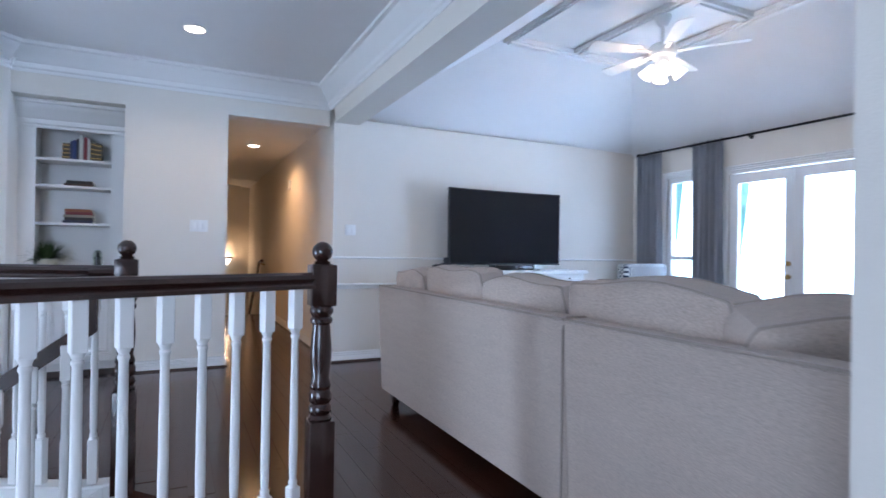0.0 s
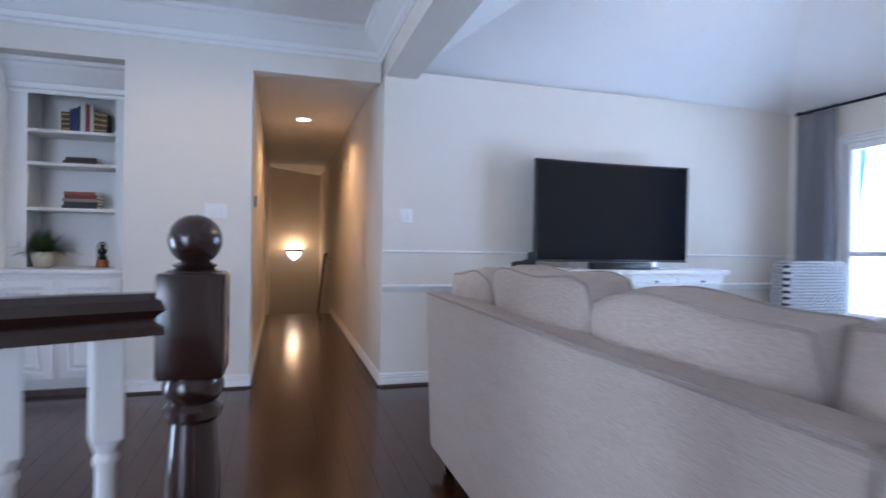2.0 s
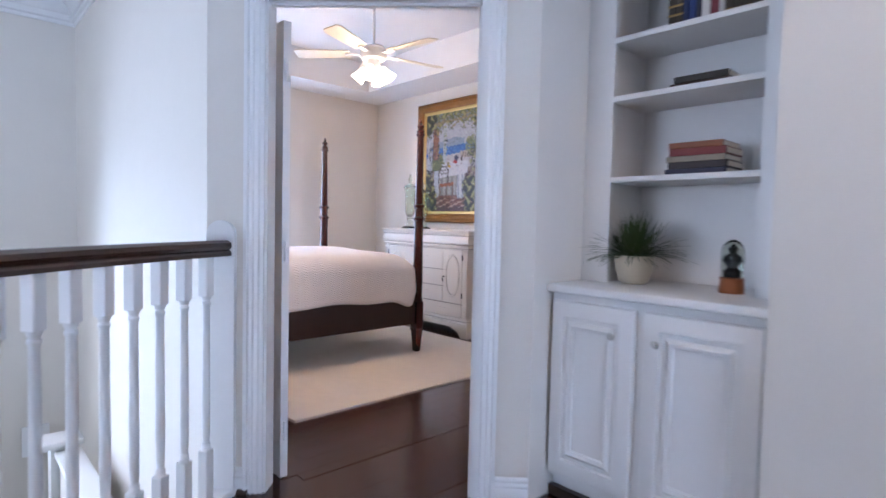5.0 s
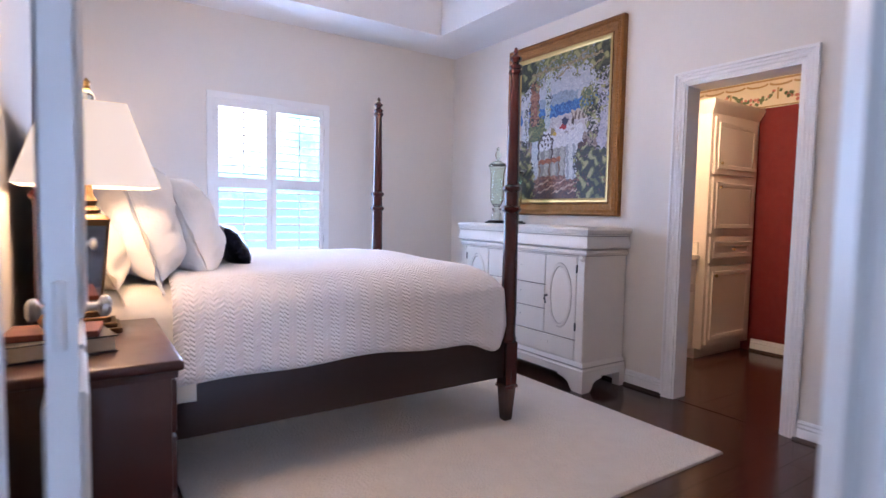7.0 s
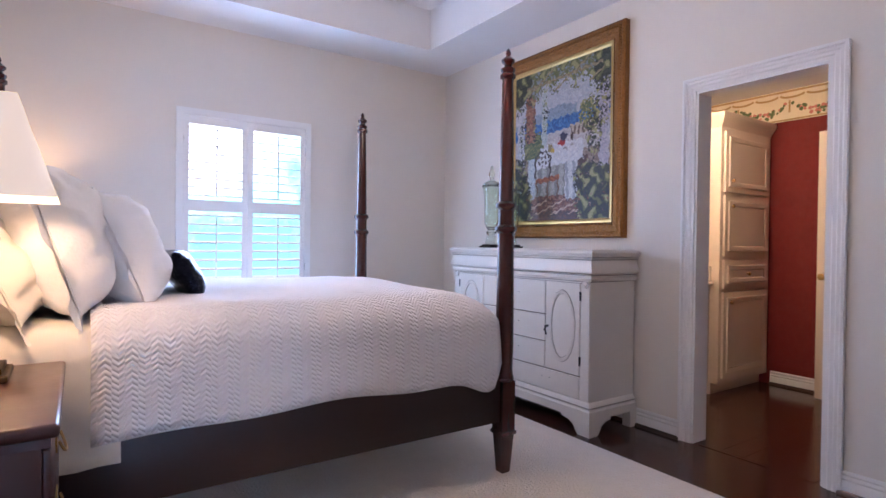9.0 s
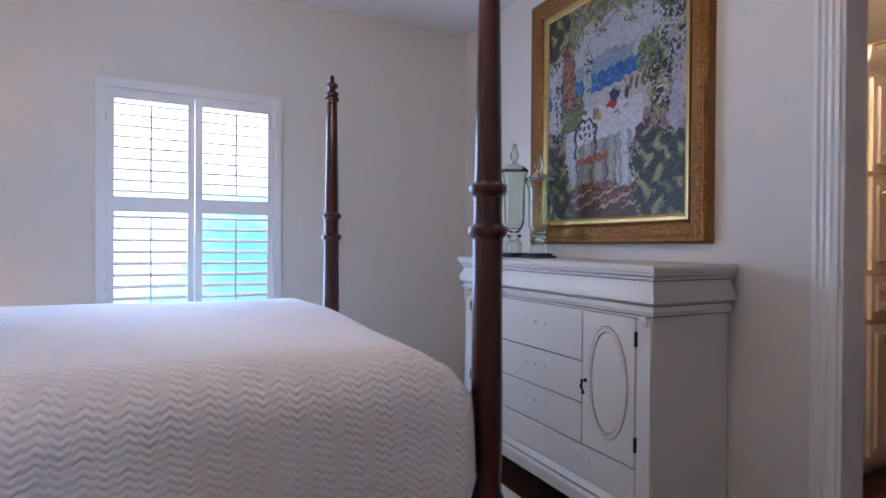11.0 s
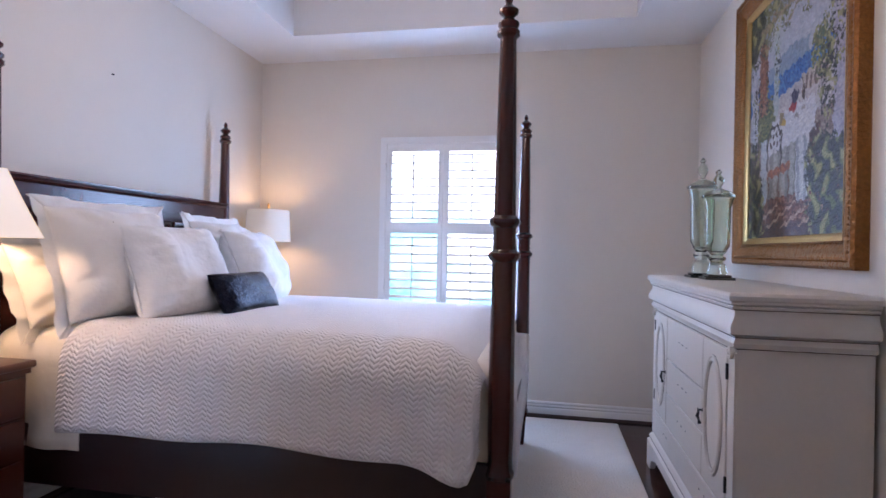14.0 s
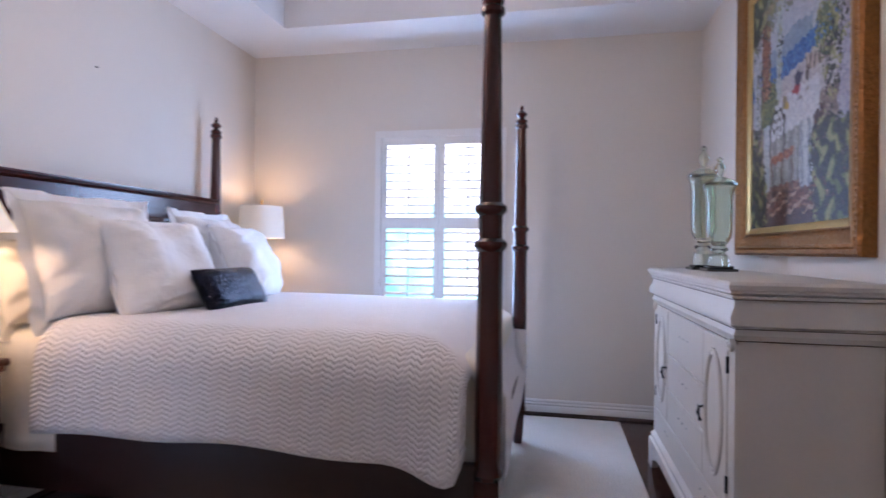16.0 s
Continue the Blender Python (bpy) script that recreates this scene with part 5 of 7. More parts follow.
# ---- ceiling fans ----
def ceiling_fan(at, top, label, turn, blade_mat, watts):
    x, y, z = at
    fn = thing("ceiling_fan", (x, y, z), label, "ceiling fan", "ceiling fans", turn=turn)
    bm = bmesh.new()
    lathe(bm, [(0.012, 0.05), (0.012, top - z - 0.06)], seg=10)
    part("downrod", bm, TRIM, fn)
    bm = bmesh.new()
    lathe(bm, [(0.03, top - z - 0.09), (0.065, top - z - 0.03), (0.068, top - z)], seg=20)
    part("canopy", bm, TRIM, fn)
    bm = bmesh.new()
    lathe(bm, [(0.05, -0.05), (0.10, -0.045), (0.115, -0.02), (0.115, 0.03), (0.09, 0.055), (0.04, 0.065)], seg=28)
    part("motor", bm, TRIM, fn)
    bm = bmesh.new()
    lathe(bm, [(0.02, -0.17), (0.055, -0.15), (0.06, -0.10), (0.05, -0.05)], seg=20)
    part("light_fitter", bm, TRIM, fn)
    for k in range(5):
        m = Matrix.Rotation(2 * math.pi * k / 5, 4, "Z")
        bm = bmesh.new()
        n = 10
        rows = []
        for i in range(n + 1):
            u = i / n
            xx = 0.20 + 0.46 * u
            ww = 0.052 + 0.022 * u if u < 0.93 else 0.055
            rows.append([m @ V(xx, s * ww, t * 0.004 + s * ww * 0.20) for s in (-1, 1) for t in (-1, 1)])
        vr = [[bm.verts.new(q) for q in r] for r in rows]
        for a, c in zip(vr, vr[1:]):
            for i0, i1 in ((0, 2), (2, 3), (3, 1), (1, 0)):
                bm.faces.new((a[i0], a[i1], c[i1], c[i0]))
        bm.faces.new((vr[0][0], vr[0][1], vr[0][3], vr[0][2]))
        bm.faces.new((vr[-1][0], vr[-1][2], vr[-1][3], vr[-1][1]))
        bl = part("blade", bm, blade_mat, fn)
        bm = bmesh.new()
        box(bm, (0.09, -0.02, -0.012), (0.24, 0.02, -0.003), m)
        part("blade_arm", bm, TRIM, bl)
    for k in range(4):
        a = 2 * math.pi * k / 4 + 0.5
        m = Matrix.Rotation(a, 4, "Z") @ Matrix.Translation((0.075, 0, -0.12)) @ Matrix.Rotation(radians(-38), 4, "Y")
        bm = bmesh.new()
        lathe(bm, [(0.022, 0.0), (0.030, -0.02), (0.040, -0.06), (0.052, -0.095), (0.060, -0.115)], seg=18, m=m)
        part("lamp_shade", bm, BULB, fn, "lit frosted tulip glass")
    point_lamp("fan_light", (x, y, z - 0.30), watts, SOFT, 0.10)


ceiling_fan((4.20, 4.72, 2.935), 3.235, "white five-blade ceiling fan with lit tulip lamps", 20, TRIM, 18)
ceiling_fan((-3.22, 8.10, 2.60), 3.12, "cream five-blade ceiling fan with lit tulip lamps", 8, mat("cream_blade", (0.70, 0.62, 0.48), 0.45, grain=0.06), 27)
vn = thing("ceiling_vent", (-4.2, 7.5, 3.118), "white slatted ceiling vent", "vent")
part("frame", bbox((-0.18, -0.10, -0.012), (0.18, 0.10, 0), 0.004), TRIM, vn)
for k in range(5):
    part("slat", bbox((-0.15, -0.075 + k * 0.034, -0.020), (0.15, -0.058 + k * 0.034, -0.010), 0.002, 1), TRIM, vn)

# ---- rug ----
rug = thing("area_rug", (-3.875, 8.11, 0), "large cream wool rug under the bed", "rug")
bm = bmesh.new()
box(bm, (-1.585, -1.19, -0.010), (1.585, 1.19, 0.014))
bmesh.ops.subdivide_edges(bm, edges=bm.edges[:], cuts=6, use_grid_fill=True)
bevel_edges = [e for e in bm.edges if e.calc_face_angle(0) > 1]
bmesh.ops.bevel(bm, geom=bevel_edges, offset=0.006, segments=2, affect="EDGES")
part("woven_body", bm, RUG, rug)

# ---- four-poster bed ----
BX0, BX1, BY0, BY1 = -4.874, -3.205, 6.49, 8.622
bed = thing("four_poster_bed", (-4.046, 7.55, 0.014), "dark cherry four-poster bed with a panelled headboard", "bed")
ox, oy = -4.046, 7.55


def post_profile(head):
    p = [(0.034, 0.45), (0.046, 0.46), (0.050, 0.475), (0.044, 0.49), (0.042, 0.52), (0.045, 0.62), (0.044, 0.80), (0.041, 1.08), (0.042, 1.195), (0.054, 1.208), (0.056, 1.217), (0.054, 1.226), (0.040, 1.238), (0.039, 1.27), (0.040, 1.312), (0.052, 1.324), (0.054, 1.333), (0.052, 1.342), (0.038, 1.354),
         (0.036, 1.50), (0.031, 1.80), (0.028, 1.96), (0.028, 1.975), (0.039, 1.985), (0.039, 2.0), (0.030, 2.01), (0.036, 2.02), (0.036, 2.03), (0.022, 2.04), (0.018, 2.05), (0.033, 2.065), (0.034, 2.075), (0.012, 2.095), (0.010, 2.10), (0.014, 2.11), (0.008, 2.128), (0.002, 2.135)]
    return [(r, z if z < 1.5 else 1.5 + (z - 1.5) * 0.968) for r, z in p]


for x in (BX0, BX1):
    for y in (BY0, BY1):
        bm = bmesh.new()
        lathe(bm, post_profile(0), (x - ox, y - oy, 0), 24)
        ps = part("post", bm, POSTWOOD, bed)
        bm = bmesh.new()
        lathe(bm, [(0.022, 0), (0.025, 0.008), (0.037, 0.190), (0.046, 0.195), (0.046, 0.210), (0.040, 0.214), (0.040, 0.46)], (x - ox, y - oy, 0), square=True)
        part("foot", bm, POSTWOOD, ps)
for x in (BX0, BX1):
    bm = bmesh.new()
    box(bm, (x - ox - 0.018, BY0 - oy + 0.03, 0.258), (x - ox + 0.018, BY1 - oy - 0.03, 0.50))
    bevel(bm, 0.005)
    part("side_rail", bm, RAILWOOD, bed)
bm = bmesh.new()
box(bm, (BX0 - ox + 0.03, BY1 - oy - 0.018, 0.258), (BX1 - ox - 0.03, BY1 - oy + 0.018, 0.50))
bevel(bm, 0.005)
part("foot_rail", bm, BEDWOOD, bed)
bm = bmesh.new()
hy = BY0 - oy
box(bm, (BX0 - ox + 0.03, hy - 0.015, 0.40), (BX1 - ox - 0.03, hy + 0.012, 1.445))
box(bm, (BX0 - ox + 0.03, hy - 0.02, 1.425), (BX1 - ox - 0.03, hy + 0.022, 1.495))
for k in range(3):
    x0 = BX0 - ox + 0.10 + k * 0.49
    sweep(bm, [(-0.015, 0), (0.015, 0), (0.008, 0.014), (-0.008, 0.010)], [(x0, hy + 0.012, 0.9), (x0 + 0.44, hy + 0.012, 0.9), (x0 + 0.44, hy + 0.012, 1.36), (x0, hy + 0.012, 1.36)], (0, 1, 0), closed=True)
hb = part("headboard", bm, POSTWOOD, bed)
bm = bmesh.new()
sweep(bm, [(0, -0.03), (0.0, 0.036), (0.012, 0.045), (0.022, 0.036), (0.028, 0.044), (0.036, 0.044), (0.036, -0.03)], [(BX0 - ox + 0.02, hy, 1.493), (BX1 - ox - 0.02, hy, 1.493)], (0, 1, 0))
part("cap_moulding", bm, POSTWOOD, hb)
mt = thing("mattress", (-4.046, 7.55, 0.50), "deep mattress with an ivory fitted sheet", "mattress")
part("body", bbox((-0.78, -1.05, -0.12), (0.78, 1.04, 0.345), 0.06, 3), IVORY, mt)


def quilt_material():
    m = mat("white_herringbone_quilting", (0.84, 0.81, 0.815), 0.85, grain=0.015, scale=120, blotch=0.03, sheen=0.15)
    nt = m.node_tree
    b = nt.nodes["Principled BSDF"]
    uv = nt.nodes.new("ShaderNodeUVMap")
    sep = nt.nodes.new("ShaderNodeSeparateXYZ")
    nt.links.new(uv.outputs[0], sep.inputs[0])

    def mth(op, a, c=0.0):
        n = nt.nodes.new("ShaderNodeMath")
        n.operation = op
        for i, v in enumerate((a, c)):
            if isinstance(v, (int, float)):
                n.inputs[i].default_value = v
            else:
                nt.links.new(v, n.inputs[i])
        return n.outputs[0]

    zig = mth("PINGPONG", sep.outputs[0], 0.038)
    col = mth("MULTIPLY", mth("MODULO", mth("FLOOR", mth("DIVIDE", mth("ADD", sep.outputs[0], 8.0), 0.038)), 2.0), 0.0105)
    wave = mth("SINE", mth("MULTIPLY", mth("ADD", mth("ADD", sep.outputs[1], mth("MULTIPLY", zig, 0.85)), col), 2 * math.pi / 0.021))
    soft_ = mth("POWER", mth("ADD", mth("MULTIPLY", wave, 0.5), 0.5), 0.5)
    bp = nt.nodes.new("ShaderNodeBump")
    bp.inputs["Strength"].default_value, bp.inputs["Distance"].default_value = 0.75, 0.007
    nt.links.new(soft_, bp.inputs["Height"])
    nt.links.new(bp.outputs[0], b.inputs["Normal"])
    return m


QUILT = quilt_material()
qt = thing("quilt", (-4.046, 7.55, 0), "white herringbone quilted coverlet draped over the bed", "quilt")
bm = bmesh.new()
uvl = bm.loops.layers.uv.new("UVMap")
nu, nv = 84, 64
HW, TOPZ = 0.80, 0.905
y_head, y_flat, foot_r, side_r = -0.67, 0.80, 0.24, 0.15


def roll(q, r, lean):
    """Out and down of a cloth that rolls over an edge of radius r after a run q."""
    arc = r * math.pi / 2
    if q < arc:
        return r * math.sin(q / r), r * (1 - math.cos(q / r))
    return r + (q - arc) * lean, r + (q - arc)


def hem(y):
    """Height of the side hem: nearly level, dipping to a corner tip short of the foot post."""
    h = 0.512 + 0.012 * math.sin(4.2 * y + 1.0) + 0.008 * math.sin(9.5 * y)
    h -= 0.055 * math.exp(-((y - 0.93) / 0.11) ** 2)
    return h + 0.22 * max(0.0, (y - 0.955) / 0.075) ** 1.5


rows, uvs = [], {}
LAST = y_flat - y_head + 0.60
for j in range(nv + 1):
    s_len = LAST * j / nv
    row = []
    foot = max(0.0, s_len - (y_flat - y_head))
    oy_, dz2 = roll(foot, foot_r, 0.12)
    oy_ += 1.5 * max(0.0, foot - 0.42) ** 2
    y = y_head + min(s_len, y_flat - y_head) + oy_
    for i in range(nu + 1):
        a = (2 * i / nu - 1) * (HW + 0.44)
        side, sg = max(0.0, abs(a) - (HW - side_r + 0.06)), 1 if a >= 0 else -1
        ox_, dz1 = roll(side, side_r, 0.02)
        full = roll(0.44 + side_r - 0.06, side_r, 0.02)[1]
        x = min(abs(a), HW - side_r + 0.06) + ox_
        yy = y
        if side > 0:
            drop = TOPZ - hem(min(y, 1.035))
            dz1 *= drop / full
            yy = min(y, 1.035) if side > 0.08 else y
            hang = min(1.0, dz1 / 0.30)
            wav = 0.6 * math.sin(y * 5.2 + 0.6) + 0.35 * math.sin(y * 9.7 + 1.0)
            x += hang * (0.016 * wav + 0.012) + 0.03 * hang * max(0.0, (yy - 0.72) / 0.315)
        z = TOPZ - (dz1 ** 3 + dz2 ** 3) ** (1 / 3) if dz1 + dz2 > 1e-6 else TOPZ
        if foot > 0.30 and side < 0.1:
            z += 0.015 * math.sin(7 * a) * min(1.0, (foot - 0.30) / 0.2)
        if side > 0:
            z = max(z, hem(min(y, 1.035)))
        flat = max(0.0, 1 - (dz1 + dz2) / 0.12)
        z += flat * (0.016 * math.exp(-((a * a) / 0.5 + (y - 0.3) ** 2 / 0.8)) + 0.006 * math.sin(3.1 * a + 2.3 * y) + 0.004 * math.sin(7.3 * a - 4.1 * y))
        row.append(bm.verts.new((sg * x, yy, z)))
        uvs[row[-1]] = (s_len, a)
    rows.append(row)
for j in range(nv):
    for i in range(nu):
        mid_a = abs(2 * (i + 0.5) / nu - 1) * (HW + 0.44)
        mid_s = LAST * (j + 0.5) / nv - (y_flat - y_head)
        if mid_a > HW + 0.01 and mid_s > 0.245:
            continue
        f = bm.faces.new((rows[j][i], rows[j][i + 1], rows[j + 1][i + 1], rows[j + 1][i]))
        for lp_ in f.loops:
            lp_[uvl].uv = uvs[lp_.vert]
for q in [q for q in bm.verts if not q.link_faces]:
    bm.verts.remove(q)
SPLIT = int((y_flat - y_head + 0.245) / LAST * nv)
INNER = [i for i in range(nu + 1) if abs(2 * i / nu - 1) * (HW + 0.44) < HW + 0.01]
rows_q = [[q.co.copy() if q.is_valid else None for q in r] for r in rows]
ob = part("coverlet", bm, QUILT, qt)
ob.data.shade_smooth()
so = ob.modifiers.new("thickness", "SOLIDIFY")
so.thickness, so.offset = 0.010, 1
bm = bmesh.new()
for edge in ([r[0] for r in rows_q[:SPLIT + 1]], [r[-1] for r in rows_q[:SPLIT + 1]], [rows_q[-1][i] for i in INNER]):
    tube(bm, edge, 0.007, 6)
part("hem_binding", bm, LINEN, qt, "white stitched hem")
# ivory sheet hanging at the head end
sh = thing("bed_sheet", (-4.046, 7.55, 0), "ivory cotton sheet hanging at the head of the bed", "bed sheet")
bm = bmesh.new()
n, rows = 60, []
for j in range(8):
    row = []
    y = -1.02 + j * 0.062
    for i in range(n + 1):
        u = 2 * i / n - 1
        a = u * (HW + 0.47)
        side = max(0.0, abs(a) - (HW - 0.07))
        sg = 1 if a >= 0 else -1
        ang = min(side / 0.13, math.pi / 2)
        over = max(0.0, side - 0.13 * math.pi / 2)
        x = sg * (min(abs(a), HW - 0.07) + 0.13 * math.sin(ang) + over * 0.03 + 0.012 * math.sin(j * 1.7) * min(1, over * 4))
        z = 0.888 - 0.13 * (1 - math.cos(ang)) - over
        row.append(bm.verts.new((x, y, z)))
    rows.append(row)
for a, c in zip(rows, rows[1:]):
    for i in range(n):
        bm.faces.new((a[i], a[i + 1], c[i + 1], c[i]))
ob = part("cloth", bm, IVORY, sh)
ob.data.shade_smooth()
so = ob.modifiers.new("thickness", "SOLIDIFY")
so.thickness = 0.006

# pillows: leaning on the headboard, facing the foot
def pillow(x, y, z, w, h, d, tilt, turn, seed, label, material=LINEN, flange=0.035, group="bed pillows", roll=0, wr=0.007, tucks=False):
    m = Matrix.Translation((x, y, z)) @ Matrix.Rotation(radians(turn), 4, "Z") @ Matrix.Rotation(radians(180 - tilt), 4, "X") @ Matrix.Rotation(radians(roll), 4, "Z") @ Matrix.Rotation(radians(180), 4, "Y")
    ob = soft_thing("pillow", cushion_mesh(w, h, d, 64, 60, flange, seed, wr, 3.4, 0.50, 0.05, tucks), material, m, label, "pillow", group)
    if flange > 0.03:
        bm = bmesh.new()
        rim = []
        for k in range(80):
            a = 2 * math.pi * k / 80
            cx, cy = math.cos(a), math.sin(a)
            g = 1 / max(abs(cx), abs(cy))
            u, v = cx * g, cy * g
            rim.append((u * w / 2 * (1 - 0.05 * (1 - v * v) * abs(u)), v * h / 2 * (1 - 0.05 * (1 - u * u) * abs(v)), 0.006))
        tube(bm, rim + [rim[0]], 0.0035, 5)
        part("seam", bm, material, ob)
    return ob


pillow(-3.52, 6.62, 1.06, 0.62, 0.38, 0.22, 66, 0, 1, "ivory cotton sleeping pillow by the headboard", IVORY, 0.06, wr=0.012)
pillow(-4.56, 6.62, 1.06, 0.62, 0.38, 0.22, 66, 0, 2, "ivory cotton sleeping pillow by the headboard", IVORY, 0.06, wr=0.012)
pillow(-3.55, 6.80, 1.15, 0.60, 0.52, 0.30, 72, -6, 3, "large white flanged square pillow", wr=0.012, flange=0.05)
pillow(-4.42, 6.80, 1.14, 0.60, 0.51, 0.30, 72, 6, 4, "large white flanged square pillow", wr=0.012, flange=0.05)
pillow(-3.70, 7.01, 1.115, 0.56, 0.46, 0.26, 67, -8, 5, "medium white pleated pillow", LINEN, 0.012, wr=0.010, tucks=True)
pillow(-4.44, 7.00, 1.115, 0.58, 0.46, 0.26, 67, 8, 6, "medium white pleated pillow", LINEN, 0.012, wr=0.010, tucks=True)
pillow(-3.90, 7.25, 1.005, 0.46, 0.23, 0.13, 60, -3, 7, "small black sequinned lumbar pillow", SEQUIN, 0.0, "", 0, 0.002)


# ---- night stands and lamps ----
def nightstand(x0, x1, label, drawers=4):
    ns = thing("nightstand", ((x0 + x1) / 2, 6.60, 0), label, "nightstand", "night stands")
    w = (x1 - x0) / 2
    bm = bmesh.new()
    box(bm, (-w + 0.02, -0.20, 0.06), (w - 0.02, 0.185, 0.745))
    bevel(bm, 0.004)
    part("body", bm, MAHOGANY, ns)
    bm = bmesh.new()
    box(bm, (-w + 0.005, -0.205, 0), (w - 0.005, 0.20, 0.075))
    bevel(bm, 0.012)
    part("plinth", bm, MAHOGANY, ns)
    bm = bmesh.new()
    box(bm, (-w, -0.21, 0.755), (w, 0.215, 0.785))
    bevel(bm, 0.010, 3)
    box(bm, (-w + 0.015, -0.205, 0.735), (w - 0.015, 0.20, 0.756))
    part("top", bm, MAHOGANY, ns)
    for k in range(drawers):
        z0 = 0.085 + k * 0.162
        dr = part("drawer", bbox((-w + 0.04, 0.182, z0), (w - 0.04, 0.20, z0 + 0.152), 0.006), MAHOGANY, ns)
        for s in (0,):
            bm = bmesh.new()
            cx, cz = s * w, z0 + 0.085
            prism(bm, [(cx + 0.052 * math.cos(a) * (1 + 0.22 * math.cos(4 * a)), cz + 0.030 * math.sin(a) * (1 + 0.28 * math.cos(6 * a))) for a in [i * math.pi / 14 for i in range(28)]], 0, 0.004)
            bmesh.ops.rotate(bm, verts=bm.verts[:], cent=(0, 0, 0), matrix=Matrix(((1, 0, 0), (0, 0, 1), (0, 1, 0))))
            bmesh.ops.translate(bm, verts=bm.verts[:], vec=(0, 0.200, 0))
            tube(bm, [(cx + 0.046 * math.cos(a), 0.208 + 0.014 * math.sin(-a), cz + 0.002 + 0.036 * math.sin(a)) for a in [math.pi + i * math.pi / 10 for i in range(11)]], 0.0035, 6)
            part("bail_pull", bm, BRASS, dr, "brass bail pull")
    return ns


nightstand(-3.14, -2.45, "mahogany four-drawer nightstand with brass pulls")
nightstand(-5.50, -4.99, "mahogany nightstand behind the bed")


def square_lamp():
    lm = thing("table_lamp", (-2.98, 6.61, 0.785), "mirrored bronze table lamp with a lit tapered square shade", "table lamp", turn=0)
    bm = bmesh.new()
    for r, z0, z1 in ((0.085, 0, 0.018), (0.072, 0.018, 0.034), (0.055, 0.034, 0.052), (0.040, 0.052, 0.07)):
        box(bm, (-r, -r, z0), (r, r, z1))
    bevel(bm, 0.003, 1)
    part("base", bm, BRONZE, lm, "stepped bronze base")
    bm = bmesh.new()
    lathe(bm, [(0.030, 0.07), (0.055, 0.36), (0.058, 0.37), (0.05, 0.38), (0.03, 0.39)], square=True)
    col = part("column", bm, BRONZE, lm)
    for k in range(4):
        m = Matrix.Rotation(math.pi / 2 * k, 4, "Z")
        bm = bmesh.new()
        q = [bm.verts.new(m @ V(*p)) for p in ((-0.024, -0.0325, 0.085), (0.024, -0.0325, 0.085), (0.046, -0.0555, 0.35), (-0.046, -0.0555, 0.35))]
        bm.faces.new(q)
        part("mirror_panel", bm, MIRROR, col, "mirrored glass panel")
    bm = bmesh.new()
    lathe(bm, [(0.028, 0.39), (0.034, 0.40), (0.020, 0.415), (0.026, 0.43), (0.012, 0.45), (0.010, 0.50)], seg=18)
    part("neck", bm, BRONZE, lm)
    bm = bmesh.new()
    for (r0, z0), (r1, z1) in (((0.19, 0.475), (0.105, 0.74)),):
        for k in range(4):
            m = Matrix.Rotation(math.pi / 2 * k, 4, "Z")
            n = 6
            grid = [[bm.verts.new(m @ V((2 * i / n - 1) * (r0 + (r1 - r0) * j / 6) * 1.0, -(r0 + (r1 - r0) * j / 6) * (1 - 0.03 * math.sin(math.pi * j / 6)), z0 + (z1 - z0) * j / 6)) for i in range(n + 1)] for j in range(7)]
            for a, c in zip(grid, grid[1:]):
                for i in range(n):
                    bm.faces.new((a[i], a[i + 1], c[i + 1], c[i]))
    bmesh.ops.remove_doubles(bm, verts=bm.verts[:], dist=0.003)
    part("shade", bm, SHADE, lm, "lit ivory linen shade")
    bm = bmesh.new()
    bmesh.ops.create_uvsphere(bm, u_segments=14, v_segments=10, radius=0.022, matrix=Matrix.Translation((0, 0, 0.765)))
    part("crystal_knob", bm, JARGLASS, lm)
    bm = bmesh.new()
    lathe(bm, [(0.006, 0.785), (0.012, 0.79), (0.009, 0.80), (0.013, 0.81), (0.003, 0.825)], seg=12)
    part("finial", bm, BRASS, lm)
    point_lamp("bedside_bulb", (-2.98, 6.61, 1.39), 14, (1.0, 0.66, 0.34), 0.05)


square_lamp()
lm = thing("table_lamp", (-5.27, 6.62, 0.785), "white drum shade lamp with a brass finial", "table lamp")
bm = bmesh.new()
lathe(bm, [(0.07, 0), (0.075, 0.02), (0.03, 0.05), (0.05, 0.15), (0.055, 0.25), (0.03, 0.38), (0.012, 0.42), (0.01, 0.52)], seg=24)
part("base", bm, BRASS, lm)
bm = bmesh.new()
n = 32
rr = [[bm.verts.new((r * math.cos(2 * math.pi * i / n), r * math.sin(2 * math.pi * i / n), z)) for i in range(n)] for r, z in ((0.172, 0.50), (0.158, 0.745))]
for i in range(n):
    bm.faces.new((rr[0][i], rr[0][(i + 1) % n], rr[1][(i + 1) % n], rr[1][i]))
part("shade", bm, SHADE_FAR, lm, "lit ivory drum shade")
bm = bmesh.new()
lathe(bm, [(0.005, 0.735), (0.005, 0.76), (0.012, 0.765), (0.008, 0.775), (0.011, 0.785), (0.003, 0.80)], seg=12)
part("finial", bm, BRASS, lm)
point_lamp("far_bedside_bulb", (-5.27, 6.62, 1.40), 7, (1.0, 0.66, 0.34), 0.05)
